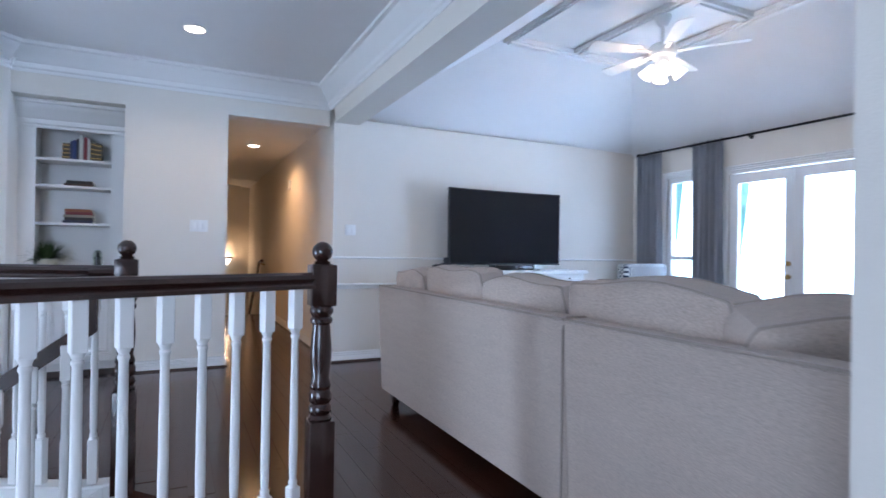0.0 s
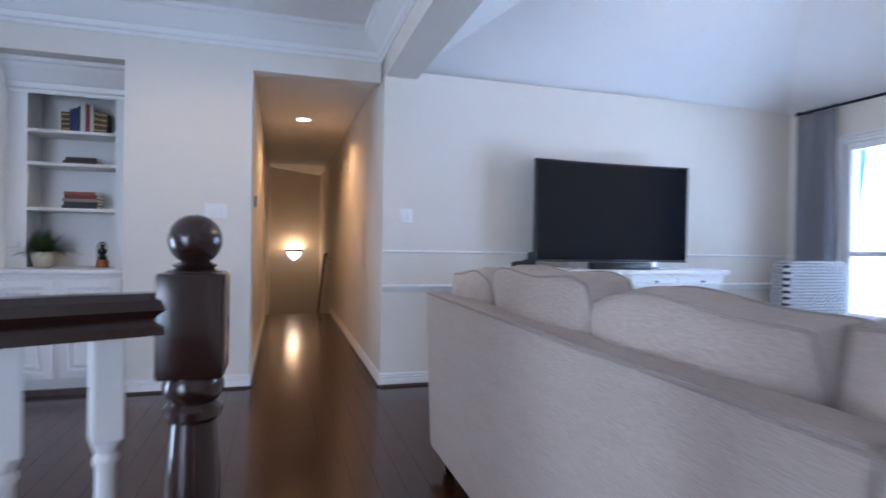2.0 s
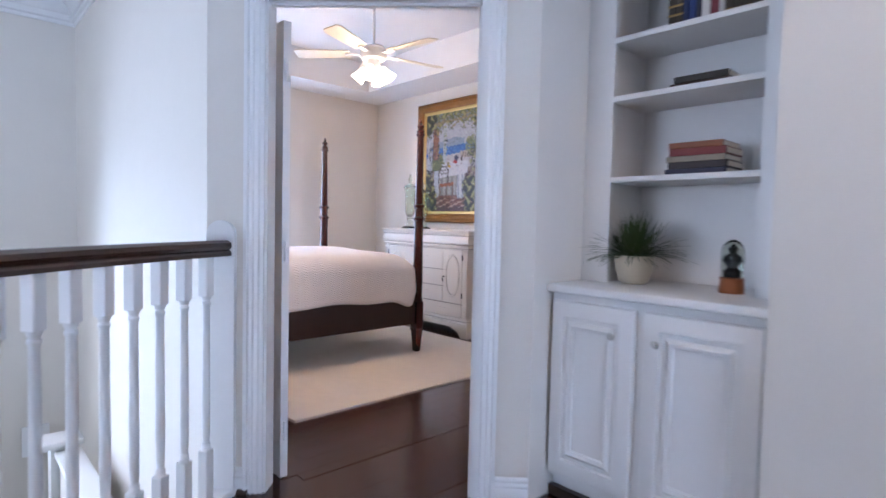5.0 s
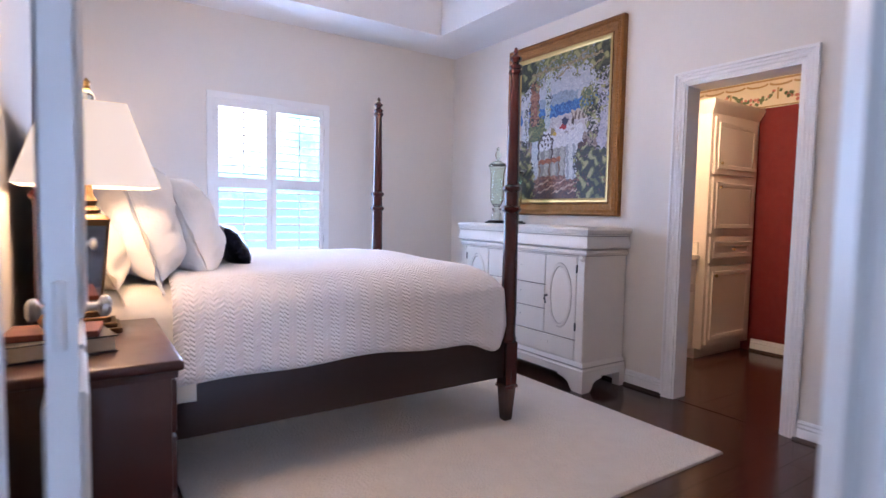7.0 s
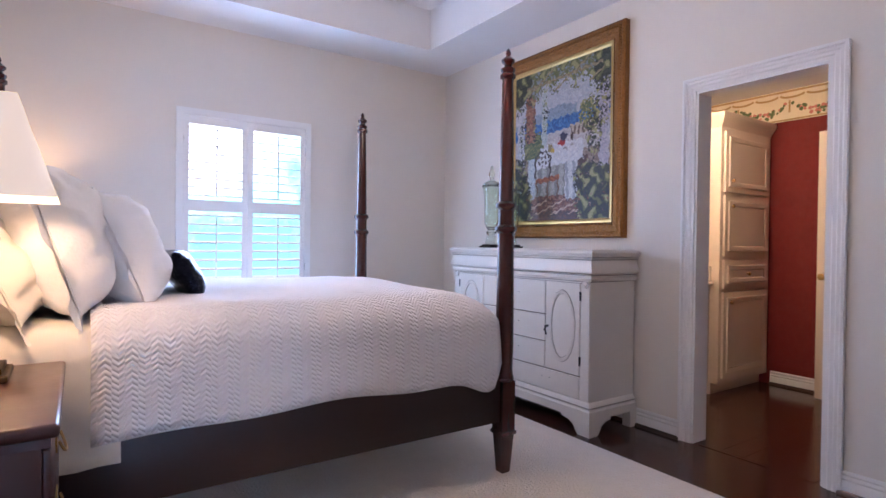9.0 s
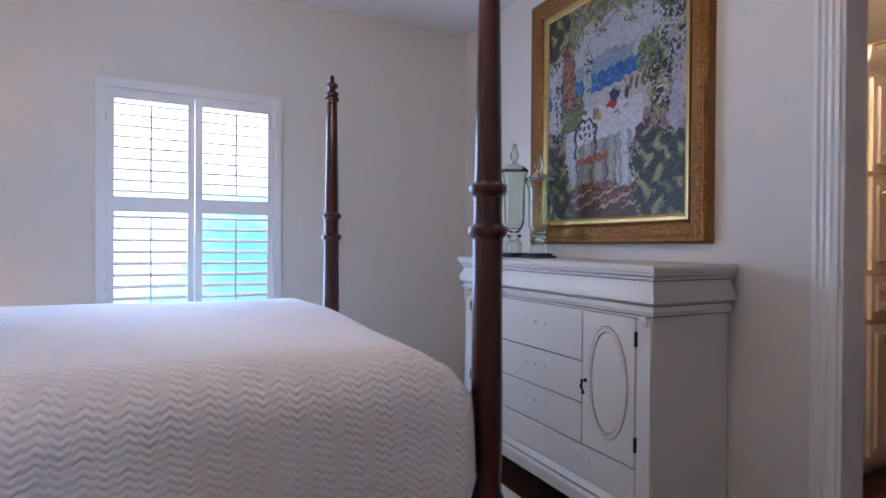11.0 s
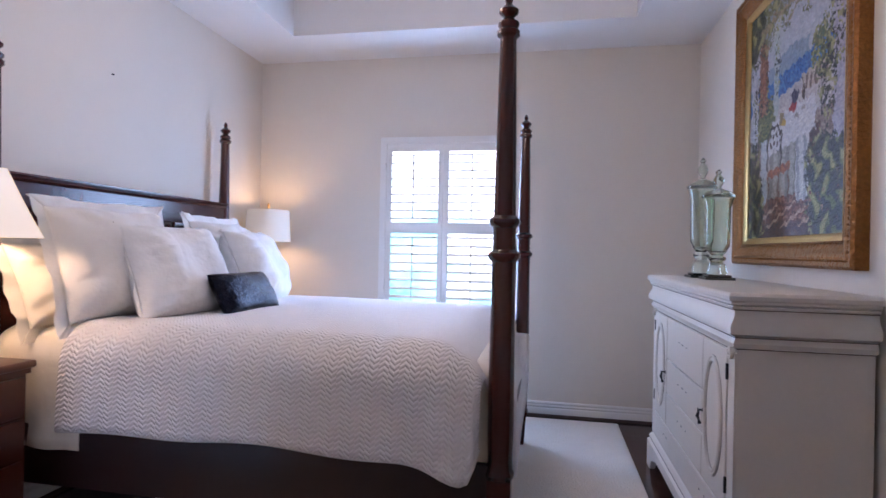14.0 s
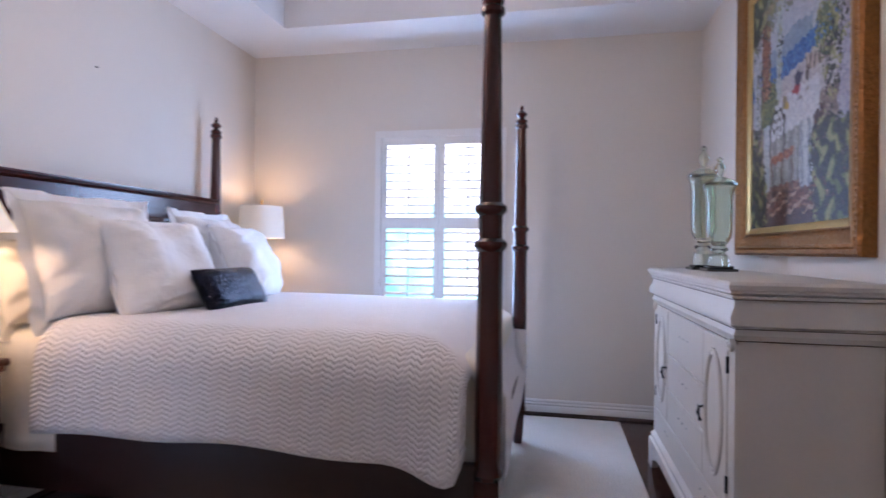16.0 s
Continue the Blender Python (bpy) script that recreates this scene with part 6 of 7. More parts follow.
# tray with books on the night stand
TANPAGE = mat("aged_page_edges", (0.42, 0.36, 0.26), 0.8, grain=0.12, scale=200)
nb = thing("thick_book", (-2.70, 6.53, 0.786), "thick hardback book lying on the nightstand", "book", turn=10)
part("page_block", bbox((-0.085, -0.12, 0.004), (0.083, 0.12, 0.044), 0.002, 1), TANPAGE, nb)
for z in (0, 0.044):
    part("board", bbox((-0.09, -0.125, z), (0.088, 0.125, z + 0.004), 0.001, 1), mat("black_board", (0.03, 0.025, 0.025), 0.5), nb)
nb = thing("thin_book", (-2.71, 6.52, 0.835), "thin maroon paperback on top of a thick book", "book", turn=-6)
part("cover", bbox((-0.075, -0.11, 0), (0.075, 0.11, 0.018), 0.002, 1), mat("maroon_paper", (0.14, 0.035, 0.02), 0.5, grain=0.2), nb)
nb = thing("brass_bowl", (-2.72, 6.51, 0.854), "small brass bowl on the books", "bowl")
bm = bmesh.new()
lathe(bm, [(0.016, 0), (0.024, 0.004), (0.034, 0.03), (0.030, 0.045), (0.027, 0.044), (0.028, 0.03), (0.004, 0.008)], seg=20)
part("bowl", bm, BRASS, nb)

# ---- dresser ----
dz = thing("dresser", (-4.04, 9.61, 0), "antique white dresser with oval-panel doors and drawers", "dresser")
X0, X1, YF, YB = -0.70, 0.70, -0.20, 0.215
bm = bmesh.new()
box(bm, (X0, YF, 0.16), (X1, YB, 0.95))
part("body", bm, DRESSER, dz)


def ring_moulding(bm, z_profile, x0, x1, yf, yb):
    """A moulding that runs round the two sides and the front; the profile is (height, out)."""
    rows = []
    for z, d in z_profile:
        rows.append([bm.verts.new(p) for p in ((x0 - d, yb, z), (x0 - d, yf - d, z), (x1 + d, yf - d, z), (x1 + d, yb, z))])
    for a, c in zip(rows, rows[1:]):
        for i in range(3):
            bm.faces.new((a[i], a[i + 1], c[i + 1], c[i]))
    bm.faces.new(rows[-1])
    bm.faces.new(rows[0][::-1])
    bm.faces.new([r[0] for r in rows] + [r[3] for r in rows[::-1]])


bm = bmesh.new()
ring_moulding(bm, [(0.932, 0.0), (0.936, 0.016), (0.952, 0.022), (0.966, 0.014), (0.974, 0.012), (0.984, 0.034), (1.010, 0.036), (1.040, 0.020), (1.062, 0.017), (1.072, 0.028), (1.078, 0.028)], X0, X1, YF, YB)
part("frieze_drawer", bm, DRESSER, dz, "ogee frieze drawer band")
bm = bmesh.new()
ring_moulding(bm, [(1.078, 0.020), (1.086, 0.034), (1.094, 0.034), (1.098, 0.042), (1.112, 0.044), (1.122, 0.038), (1.124, 0.034)], X0, X1, YF, YB)
part("top", bm, DRESSER, dz)
bm = bmesh.new()
ring_moulding(bm, [(0.10, 0.030), (0.150, 0.030), (0.160, 0.018), (0.175, 0.022), (0.190, 0.012), (0.200, 0.0)], X0, X1, YF, YB)
part("base_moulding", bm, DRESSER, dz)
for z, d in ((1.0795, 0.0215), (1.0655, 0.0225), (0.971, 0.0145), (0.931, 0.002), (0.171, 0.023)):
    bm = bmesh.new()
    ring_moulding(bm, [(z - 0.0016, d), (z + 0.0016, d)], X0, X1, YF, YB)
    part("glaze_line", bm, GLAZE, dz, "dark umber glaze line")


def bracket_foot(sx, side):
    bm = bmesh.new()
    pts = [(0, 0), (0.09, 0), (0.11, 0.02), (0.13, 0.055), (0.17, 0.075), (0.23, 0.085), (0.23, 0.101), (0, 0.101)]
    a, c = [], []
    for x, z in pts:
        if side == "front":
            px = sx * (0.73 - x)
            a.append(bm.verts.new((px, YF - 0.03, z)))
            c.append(bm.verts.new((px, YF + 0.0, z)))
        else:
            y = YF - 0.028 + x * 0.85
            a.append(bm.verts.new((sx * 0.729, y, z)))
            c.append(bm.verts.new((sx * 0.70, y, z)))
    bm.faces.new(a)
    bm.faces.new(c[::-1])
    for i in range(len(a)):
        j = (i + 1) % len(a)
        bm.faces.new((a[i], a[j], c[j], c[i]))
    part("bracket_foot", bm, DRESSER, dz)


for sx in (-1, 1):
    for side in ("front", "side"):
        bracket_foot(sx, side)
    bm = bmesh.new()
    box(bm, (sx * 0.70 - 0.03, YB - 0.06, 0), (sx * 0.70 + 0.03, YB, 0.101))
    part("rear_foot", bm, DRESSER, dz)
    # stile and scroll
    bm = bmesh.new()
    box(bm, (sx * 0.665 - 0.033, YF - 0.008, 0.205), (sx * 0.665 + 0.033, YF + 0.01, 0.915))
    lathe(bm, [(0.022, -0.005), (0.022, 0.012), (0.012, 0.014), (0.012, 0.010), (0.005, 0.016)], seg=16, m=Matrix.Translation((sx * 0.668, YF - 0.008, 0.912)) @ Matrix.Rotation(radians(90), 4, "X"))
    part("stile", bm, DRESSER, dz)
    # door with an oval panel
    x0, x1 = (0.335, 0.627) if sx > 0 else (-0.627, -0.335)
    bm = bmesh.new()
    box(bm, (x0, YF - 0.012, 0.350), (x1, YF + 0.01, 0.918))
    bevel(bm, 0.0025, 1)
    dr = part("door", bm, DRESSER, dz)
    bm = bmesh.new()
    cx, cz = (x0 + x1) / 2, 0.642
    pts = [(cx + 0.100 * math.cos(a), YF - 0.012, cz + 0.215 * math.sin(a)) for a in [i * math.pi / 20 for i in range(40)]]
    sweep(bm, [(-0.012, 0), (0.012, 0), (0.009, 0.007), (0.002, 0.004), (-0.008, 0.008)], pts, (0, -1, 0), closed=True)
    part("oval_moulding", bm, DRESSER, dr)
    for dd in (0.013, -0.013):
        bm = bmesh.new()
        pts = [(cx + (0.100 + dd) * math.cos(a), YF - 0.0125, cz + (0.215 + dd) * math.sin(a)) for a in [i * math.pi / 20 for i in range(40)]]
        sweep(bm, [(-0.0012, 0), (0.0012, 0), (0, 0.001)], pts, (0, -1, 0), closed=True)
        part("glaze_line", bm, GLAZE, dr)
    kx = x0 + 0.02 if sx > 0 else x1 - 0.02
    bm = bmesh.new()
    lathe(bm, [(0.009, 0), (0.009, 0.003), (0.004, 0.006), (0.004, 0.018), (0.008, 0.022)], seg=10, m=Matrix.Translation((kx, YF - 0.012, 0.625)) @ Matrix.Rotation(radians(90), 4, "X"))
    tube(bm, [(kx, YF - 0.03, 0.622), (kx - 0.004, YF - 0.034, 0.60), (kx + 0.003, YF - 0.030, 0.585), (kx, YF - 0.026, 0.572)], [0.004, 0.007, 0.004, 0.008], 8)
    part("drop_pull", bm, IRON, dr, "black iron drop pull")
    for z in (0.44, 0.84):
        bm = bmesh.new()
        hx = x1 + 0.004 if sx > 0 else x0 - 0.004
        box(bm, (hx - 0.005, YF - 0.016, z - 0.028), (hx + 0.005, YF - 0.008, z + 0.028))
        part("hinge", bm, IRON, dr, "black iron hinge")
for k, (z0, z1, x0, x1) in enumerate(((0.702, 0.918, -0.328, 0.328), (0.524, 0.695, -0.328, 0.328), (0.350, 0.517, -0.328, 0.328), (0.206, 0.342, -0.627, 0.627))):
    dr = part("drawer", bbox((x0, YF - 0.011, z0), (x1, YF + 0.01, z1), 0.0025, 1), DRESSER, dz)
    for s in ((-0.55, 0.55) if x1 > 0.4 else (-0.12, 0.12)):
        for o in (-0.035, 0.035):
            hx = (x0 + x1) / 2 + s * (x1 - x0) / 2 + o
            bm = bmesh.new()
            box(bm, (hx - 0.003, YF - 0.0125, (z0 + z1) / 2 + 0.012), (hx + 0.003, YF - 0.0105, (z0 + z1) / 2 + 0.018))
            part("screw_hole", bm, IRON, dr, "small dark screw hole")
# Umber sheet stands in for the shade in the door and drawer gaps.
bm = bmesh.new()
box(bm, (-0.631, YF - 0.0015, 0.203), (0.631, YF + 0.002, 0.921))
part("shadow_gap", bm, GLAZE, dz, "dark sheet painted as shade in the gaps of doors and drawers")

# ---- glass jars ----
def jar(at, s, label):
    jr = thing("apothecary_jar", at, label, "glass jar", "apothecary jars")
    bm = bmesh.new()
    box(bm, (-0.07, -0.07, 0), (0.07, 0.07, 0.014))
    box(bm, (-0.055, -0.055, 0.014), (0.055, 0.055, 0.026))
    bevel(bm, 0.003, 1)
    part("plinth", bm, mat("smoked_mirror", (0.10, 0.10, 0.09), 0.15, 0.8, grain=0.2), jr, "dark mirrored plinth")
    bm = bmesh.new()
    o = [(0.045, 0.026), (0.048, 0.04), (0.042, 0.08), (0.026, 0.095), (0.040, 0.11), (0.042, 0.12), (0.026, 0.135), (0.040, 0.15), (0.058, 0.19), (0.060, 0.40), (0.068, 0.44), (0.078, 0.46)]
    i = [(0.074, 0.458), (0.064, 0.438), (0.056, 0.40), (0.054, 0.195), (0.036, 0.16), (0.002, 0.155)]
    lathe(bm, [(r, 0.026 + (z - 0.026) * s) for r, z in o + i], seg=28)
    part("bowl", bm, JARGLASS, jr, "pale green glass bowl")
    bm = bmesh.new()
    lathe(bm, [(r, 0.026 + (z - 0.026) * s) for r, z in ((0.080, 0.463), (0.080, 0.472), (0.06, 0.49), (0.03, 0.505), (0.012, 0.515), (0.014, 0.525), (0.026, 0.545), (0.026, 0.565), (0.012, 0.588), (0.010, 0.595), (0.016, 0.605), (0.003, 0.62))], seg=28)
    part("lid", bm, JARGLASS, jr, "domed glass lid with a knob")


jar((-4.53, 9.60, 1.1245), 1.06, "tall lidded pale green glass jar on the dresser")
jar((-4.32, 9.62, 1.1245), 0.90, "shorter lidded pale green glass jar on the dresser")


# ---- painting ----
def canvas_colour(u, v, rn):
    """Colour of a garden terrace in oils at u across and v down (0 to 1): pergola, sea, laid table, climbing leaves."""
    fu, fv = u + 0.006 * math.sin(v * 83 + u * 29), v + 0.005 * math.sin(u * 97 + v * 41)
    bu, bv = int(fu * 84 + 0.5 * math.sin(fv * 37)), int(fv * 108 + 0.5 * math.sin(fu * 51))
    daub = random.Random(bu * 131 + bv * 977)

    def near(cu, cv, ru, rv):
        return ((fu - cu) / ru) ** 2 + ((fv - cv) / rv) ** 2 < 1 + daub.uniform(-0.25, 0.25)

    def pick(*cs):
        return cs[daub.randrange(len(cs))]

    light, mid, dark = (172, 168, 112), (112, 116, 70), (46, 52, 40)
    c = pick((190, 194, 206), (204, 206, 214), (196, 196, 204))
    if fv > 0.26 + 0.05 * abs(fu - 0.52) * 3 and fv < 0.36 and fu < 0.68:
        c = pick((146, 164, 184), (160, 176, 192), (138, 156, 172))
    if fv > 0.345 - 0.05 * (fu - 0.5):
        c = pick((48, 104, 176), (60, 122, 196), (36, 88, 158), (84, 140, 200))
    if fv > 0.425 - 0.06 * (fu - 0.5):
        c = pick((206, 198, 196), (190, 180, 180), (216, 208, 202))
    if fv > 0.56:
        c = pick((150, 130, 118), (168, 150, 136), (128, 108, 98))
    if fv > 0.80:
        c = pick((122, 66, 46), (100, 54, 42), (140, 86, 62), (84, 48, 42), (168, 122, 100))
    if fv > 0.93:
        c = pick((86, 54, 54), (70, 46, 52), (104, 66, 56))
    if 0.86 < fv < 0.95 and abs(math.sin(fu * 17 + fv * 60)) > 0.93:
        c = pick((214, 180, 156), (190, 150, 128))
    # far terrace rail and shrubs
    if 0.62 < fu < 0.86 and 0.405 < fv < 0.47:
        c = (208, 190, 172) if math.sin(fu * 150) > -0.1 or fv < 0.415 else (120, 100, 88)
    if near(0.80, 0.36, 0.10, 0.10) and daub.random() < 0.8:
        c = pick(mid, light, (92, 112, 82))
    if near(0.22, 0.50, 0.13, 0.10):
        c = pick(mid, (70, 92, 60), (140, 140, 80))
    # columns
    if 0.32 < fu < 0.38 and 0.14 < fv < 0.50:
        c = pick((190, 200, 200), (172, 186, 182), (206, 210, 206))
    if 0.14 < fu < 0.245 and 0.13 < fv < 0.47:
        c = pick((150, 92, 66), (168, 110, 80), (126, 74, 56), (186, 136, 104))
    if 0.04 < fu < 0.125 and 0.13 < fv < 0.62:
        c = pick((206, 206, 212), (186, 190, 200), (220, 218, 218))
    if 0.885 < fu < 0.975 and 0.18 < fv < 0.74:
        c = pick((186, 180, 196), (170, 166, 184), (200, 194, 204))
    # laid table
    if 0.66 < fu < 0.78 and 0.60 < fv < 0.80:
        c = pick((88, 56, 50), (110, 70, 60), (70, 46, 46))
    if 0.24 < fu < 0.68 and 0.60 < fv < 0.83:
        c = pick((176, 176, 166), (158, 158, 148), (190, 188, 180)) if math.sin(fu * 70 + 3 * fv) > -0.2 else pick((132, 132, 126), (146, 144, 138))
    if 0.17 < fu < 0.25 and 0.58 < fv < 0.85:
        c = pick((196, 206, 214), (176, 188, 200), (212, 216, 220))
    if 0.57 < fu < 0.69 and 0.61 < fv < 0.86 - 0.4 * max(0.0, 0.60 - fu):
        c = pick((220, 222, 222), (198, 202, 206), (230, 230, 228)) if math.sin(fu * 90 - 6 * fv) > -0.4 else (164, 168, 174)
    if fv > 0.50 + 0.16 * max(0.0, 0.46 - fu) and fv < 0.645 - 0.07 * (fu - 0.4) and 0.30 - 0.5 * (fv - 0.55) < fu < 0.745:
        c = pick((222, 222, 226), (208, 210, 218), (232, 230, 230))
    for cu, cv, ru, rv, cc in ((0.535, 0.505, 0.042, 0.016, (176, 34, 36)), (0.55, 0.470, 0.036, 0.024, (44, 44, 78)), (0.44, 0.545, 0.022, 0.014, (204, 166, 60)),
                               (0.41, 0.525, 0.024, 0.024, (150, 132, 86)), (0.64, 0.475, 0.012, 0.034, (60, 38, 30)), (0.57, 0.545, 0.03, 0.008, (160, 150, 150)), (0.63, 0.53, 0.02, 0.007, (176, 168, 164))):
        if near(cu, cv, ru, rv):
            c = cc
    # wrought iron chair
    d = math.hypot((fu - 0.335) / 0.085, (fv - 0.595) / 0.055)
    if (0.86 < d < 1.06 and fv < 0.61) or (fv < 0.71 and 0.57 < fv and (abs(fu - 0.255) < 0.009 or abs(fu - 0.415) < 0.009)):
        c = (58, 46, 44)
    if d < 0.86 and fv < 0.66 and abs(math.sin(fu * 90) * math.sin(fv * 95)) > 0.55:
        c = (82, 66, 62)
    if 0.255 < fu < 0.51 and abs(fv - 0.725 + 0.05 * (fu - 0.38)) < 0.016:
        c = pick((158, 84, 48), (134, 66, 38), (180, 110, 66))
    if 0.73 < fv < 0.86 and min(abs(fu - 0.275), abs(fu - 0.39), abs(fu - 0.50)) < 0.007:
        c = (110, 78, 54)
    # leaves: low beds, climbers and the pergola
    for cu, cv, ru, rv, thin in ((0.02, 0.86, 0.20, 0.22, 0.96), (0.98, 0.88, 0.30, 0.20, 0.96), (0.80, 0.74, 0.15, 0.10, 0.85), (0.04, 0.66, 0.12, 0.10, 0.7), (0.84, 0.48, 0.07, 0.14, 0.6), (0.92, 0.30, 0.09, 0.16, 0.45),
                                 (0.12, 0.44, 0.06, 0.16, 0.35), (0.24, 0.38, 0.03, 0.12, 0.3), (0.36, 0.30, 0.03, 0.12, 0.35)):
        if near(cu, cv, ru, rv) and daub.random() < thin:
            k = math.sin(fu * 61 + 2.0 * math.sin(fv * 47)) + math.sin(fv * 53 + 1.7 * math.sin(fu * 39))
            c = light if k > 1.05 else mid if k > 0.25 else pick(dark, (38, 44, 54), (60, 66, 46))
    edge = 0.20 - 0.10 * math.sin(math.pi * min(1.0, max(0.0, (fu - 0.12) / 0.85))) + 0.025 * math.sin(fu * 31)
    if fv < edge or (fv < edge + 0.06 and daub.random() < 0.4):
        k = math.sin(fu * 57 + 2.2 * math.sin(fv * 43)) + math.sin(fv * 61 + 1.5 * math.sin(fu * 35))
        shade_ = 0.5 if fu < 0.2 or fu > 0.84 else 0.0
        c = light if k > 0.9 + shade_ else mid if k > 0.1 + shade_ else pick(dark, (70, 76, 58)) if shade_ else pick(mid, (150, 160, 168), (132, 132, 92))
    if fv < 0.17 and 0.15 < fu < 0.92 and (abs((fu * 0.9 + fv * 2.0) % 0.30 - 0.15) < 0.012 or abs(fv - 0.115 + 0.04 * fu) < 0.008):
        c = pick((176, 158, 120), (150, 132, 100))
    k = daub.uniform(0.84, 1.08) * rn.uniform(0.95, 1.04)
    return [min(1.0, (q / 255) ** 2.2 * 0.66 * k) for q in c]


def canvas_mesh(w, h, nx, nz):
    """A stretched canvas whose front is a field of small raised daubs, each with its own paint."""
    bm = bmesh.new()
    rn = random.Random(17)
    lay = bm.loops.layers.float_color.new("paint")
    grid = [[bm.verts.new((w * (i / nx - 0.5) + rn.uniform(-0.0015, 0.0015), -0.012 + rn.uniform(-0.0010, 0.0010), h * (0.5 - j / nz) + rn.uniform(-0.0015, 0.0015))) for i in range(nx + 1)] for j in range(nz + 1)]
    for j in range(nz):
        for i in range(nx):
            f = bm.faces.new((grid[j + 1][i], grid[j + 1][i + 1], grid[j][i + 1], grid[j][i]))
            c = canvas_colour((i + 0.5) / nx, (j + 0.5) / nz, rn)
            for lp_ in f.loops:
                lp_[lay] = (*c, 1)
    me = bpy.data.meshes.new("canvas")
    bm.to_mesh(me)
    bm.free()
    m = bpy.data.materials.new("oil_painting_canvas")
    m.use_nodes = True
    nt = m.node_tree
    p = nt.nodes["Principled BSDF"]
    at = nt.nodes.new("ShaderNodeVertexColor")
    at.layer_name = "paint"
    nt.links.new(at.outputs[0], p.inputs["Base Color"])
    p.inputs["Roughness"].default_value = 0.42
    tc = nt.nodes.new("ShaderNodeTexCoord")
    nz_ = nt.nodes.new("ShaderNodeTexNoise")
    nz_.inputs["Scale"].default_value = 90
    nt.links.new(tc.outputs["Object"], nz_.inputs["Vector"])
    bp = nt.nodes.new("ShaderNodeBump")
    bp.inputs["Strength"].default_value, bp.inputs["Distance"].default_value = 0.3, 0.004
    nt.links.new(nz_.outputs["Fac"], bp.inputs["Height"])
    nt.links.new(bp.outputs[0], p.inputs["Normal"])
    me.materials.append(m)
    return me


pt = thing("framed_painting", (-4.03, 9.84, 1.92), "large garden terrace oil painting in an ornate gold frame", "painting")
bm = bmesh.new()
rect = [(-0.615, 0, -0.715), (0.615, 0, -0.715), (0.615, 0, 0.715), (-0.615, 0, 0.715)]
sweep(bm, [(0, 0), (0, 0.045), (-0.012, 0.055), (-0.03, 0.050), (-0.045, 0.056), (-0.075, 0.045), (-0.095, 0.030), (-0.098, 0.036), (-0.108, 0.028), (-0.108, 0)], rect, (0, -1, 0), closed=True)
part("frame", bm, GOLD, pt, "ornate antique gold frame")
bm = bmesh.new()
rect2 = [(-0.51, 0, -0.61), (0.51, 0, -0.61), (0.51, 0, 0.61), (-0.51, 0, 0.61)]
sweep(bm, [(0.004, 0), (0.004, 0.030), (-0.010, 0.030), (-0.030, 0.016), (-0.030, 0)], rect2, (0, -1, 0), closed=True)
part("fillet", bm, GOLDPALE, pt, "pale gold inner fillet")
ob = new("canvas", canvas_mesh(0.99, 1.19, 150, 180))
ob.parent = pt
tagged(ob, "oil painted canvas of a garden terrace")
bm = bmesh.new()
box(bm, (-0.50, -0.009, -0.60), (0.50, -0.002, 0.60))
part("backing_board", bm, GLAZE, pt)
bm = bmesh.new()
for side in range(4):
    n = 58 if side % 2 == 0 else 70
    for k in range(n):
        u = (k + 0.5) / n * 2 - 1
        x, z = ((u * 0.58, -0.684), (0.584, u * 0.684), (u * 0.58, 0.684), (-0.584, u * 0.684))[side]
        bmesh.ops.create_icosphere(bm, subdivisions=1, radius=0.006, matrix=Matrix.Translation((x, -0.051, z)))
part("bead_border", bm, GOLD, pt, "gold beaded border")

# ---- bathroom ----
tc_ = thing("linen_cabinet", (-3.75, 11.33, 0), "tall cream linen cabinet with stacked doors", "cabinet")
bm = bmesh.new()
box(bm, (-0.35, -0.38, 0.09), (0.34, 0.38, 2.12))
box(bm, (-0.35, -0.38, 0), (0.28, 0.38, 0.09))
part("body", bm, CABCREAM, tc_)
bm = bmesh.new()
rows = []
for z, d in ((2.08, 0.0), (2.10, 0.012), (2.15, 0.045), (2.17, 0.048), (2.185, 0.048)):
    rows.append([bm.verts.new(p) for p in ((-0.35, -0.38 - d, z), (0.34 + d, -0.38 - d, z), (0.34 + d, 0.38, z), (-0.35, 0.38, z))])
for a, c in zip(rows, rows[1:]):
    for i in range(4):
        bm.faces.new((a[i], a[(i + 1) % 4], c[(i + 1) % 4], c[i]))
bm.faces.new(rows[-1])
part("cornice", bm, CABCREAM, tc_)
for z0, z1, kz, ky in ((0.13, 0.80, 0.72, -0.26), (0.83, 1.05, 0.94, 0.0), (1.08, 1.55, 1.47, -0.26), (1.58, 2.05, 1.67, -0.26)):
    bm = bmesh.new()
    box(bm, (0.34, -0.34, z0), (0.358, 0.34, z1))
    sweep(bm, [(-0.02, 0), (0.02, 0), (0.014, 0.010), (-0.014, 0.006)], [(0.358, -0.28, z0 + 0.06), (0.358, 0.28, z0 + 0.06), (0.358, 0.28, z1 - 0.06), (0.358, -0.28, z1 - 0.06)], (1, 0, 0), closed=True)
    dr = part("door" if z1 - z0 > 0.3 else "drawer", bm, CABCREAM, tc_)
    bm = bmesh.new()
    lathe(bm, [(0.006, 0), (0.006, 0.012), (0.015, 0.018), (0.013, 0.028), (0.004, 0.032)], seg=14, m=Matrix.Translation((0.358, ky, kz)) @ Matrix.Rotation(radians(90), 4, "Y"))
    part("knob", bm, BRASS, dr, "small brass knob")
vn = thing("vanity_cabinet", (-3.78, 10.46, 0), "cream bathroom vanity cabinet beside the linen cabinet", "vanity")
part("body", bbox((-0.31, -0.48, 0.09), (0.30, 0.485, 0.86), 0.004), CABCREAM, vn)
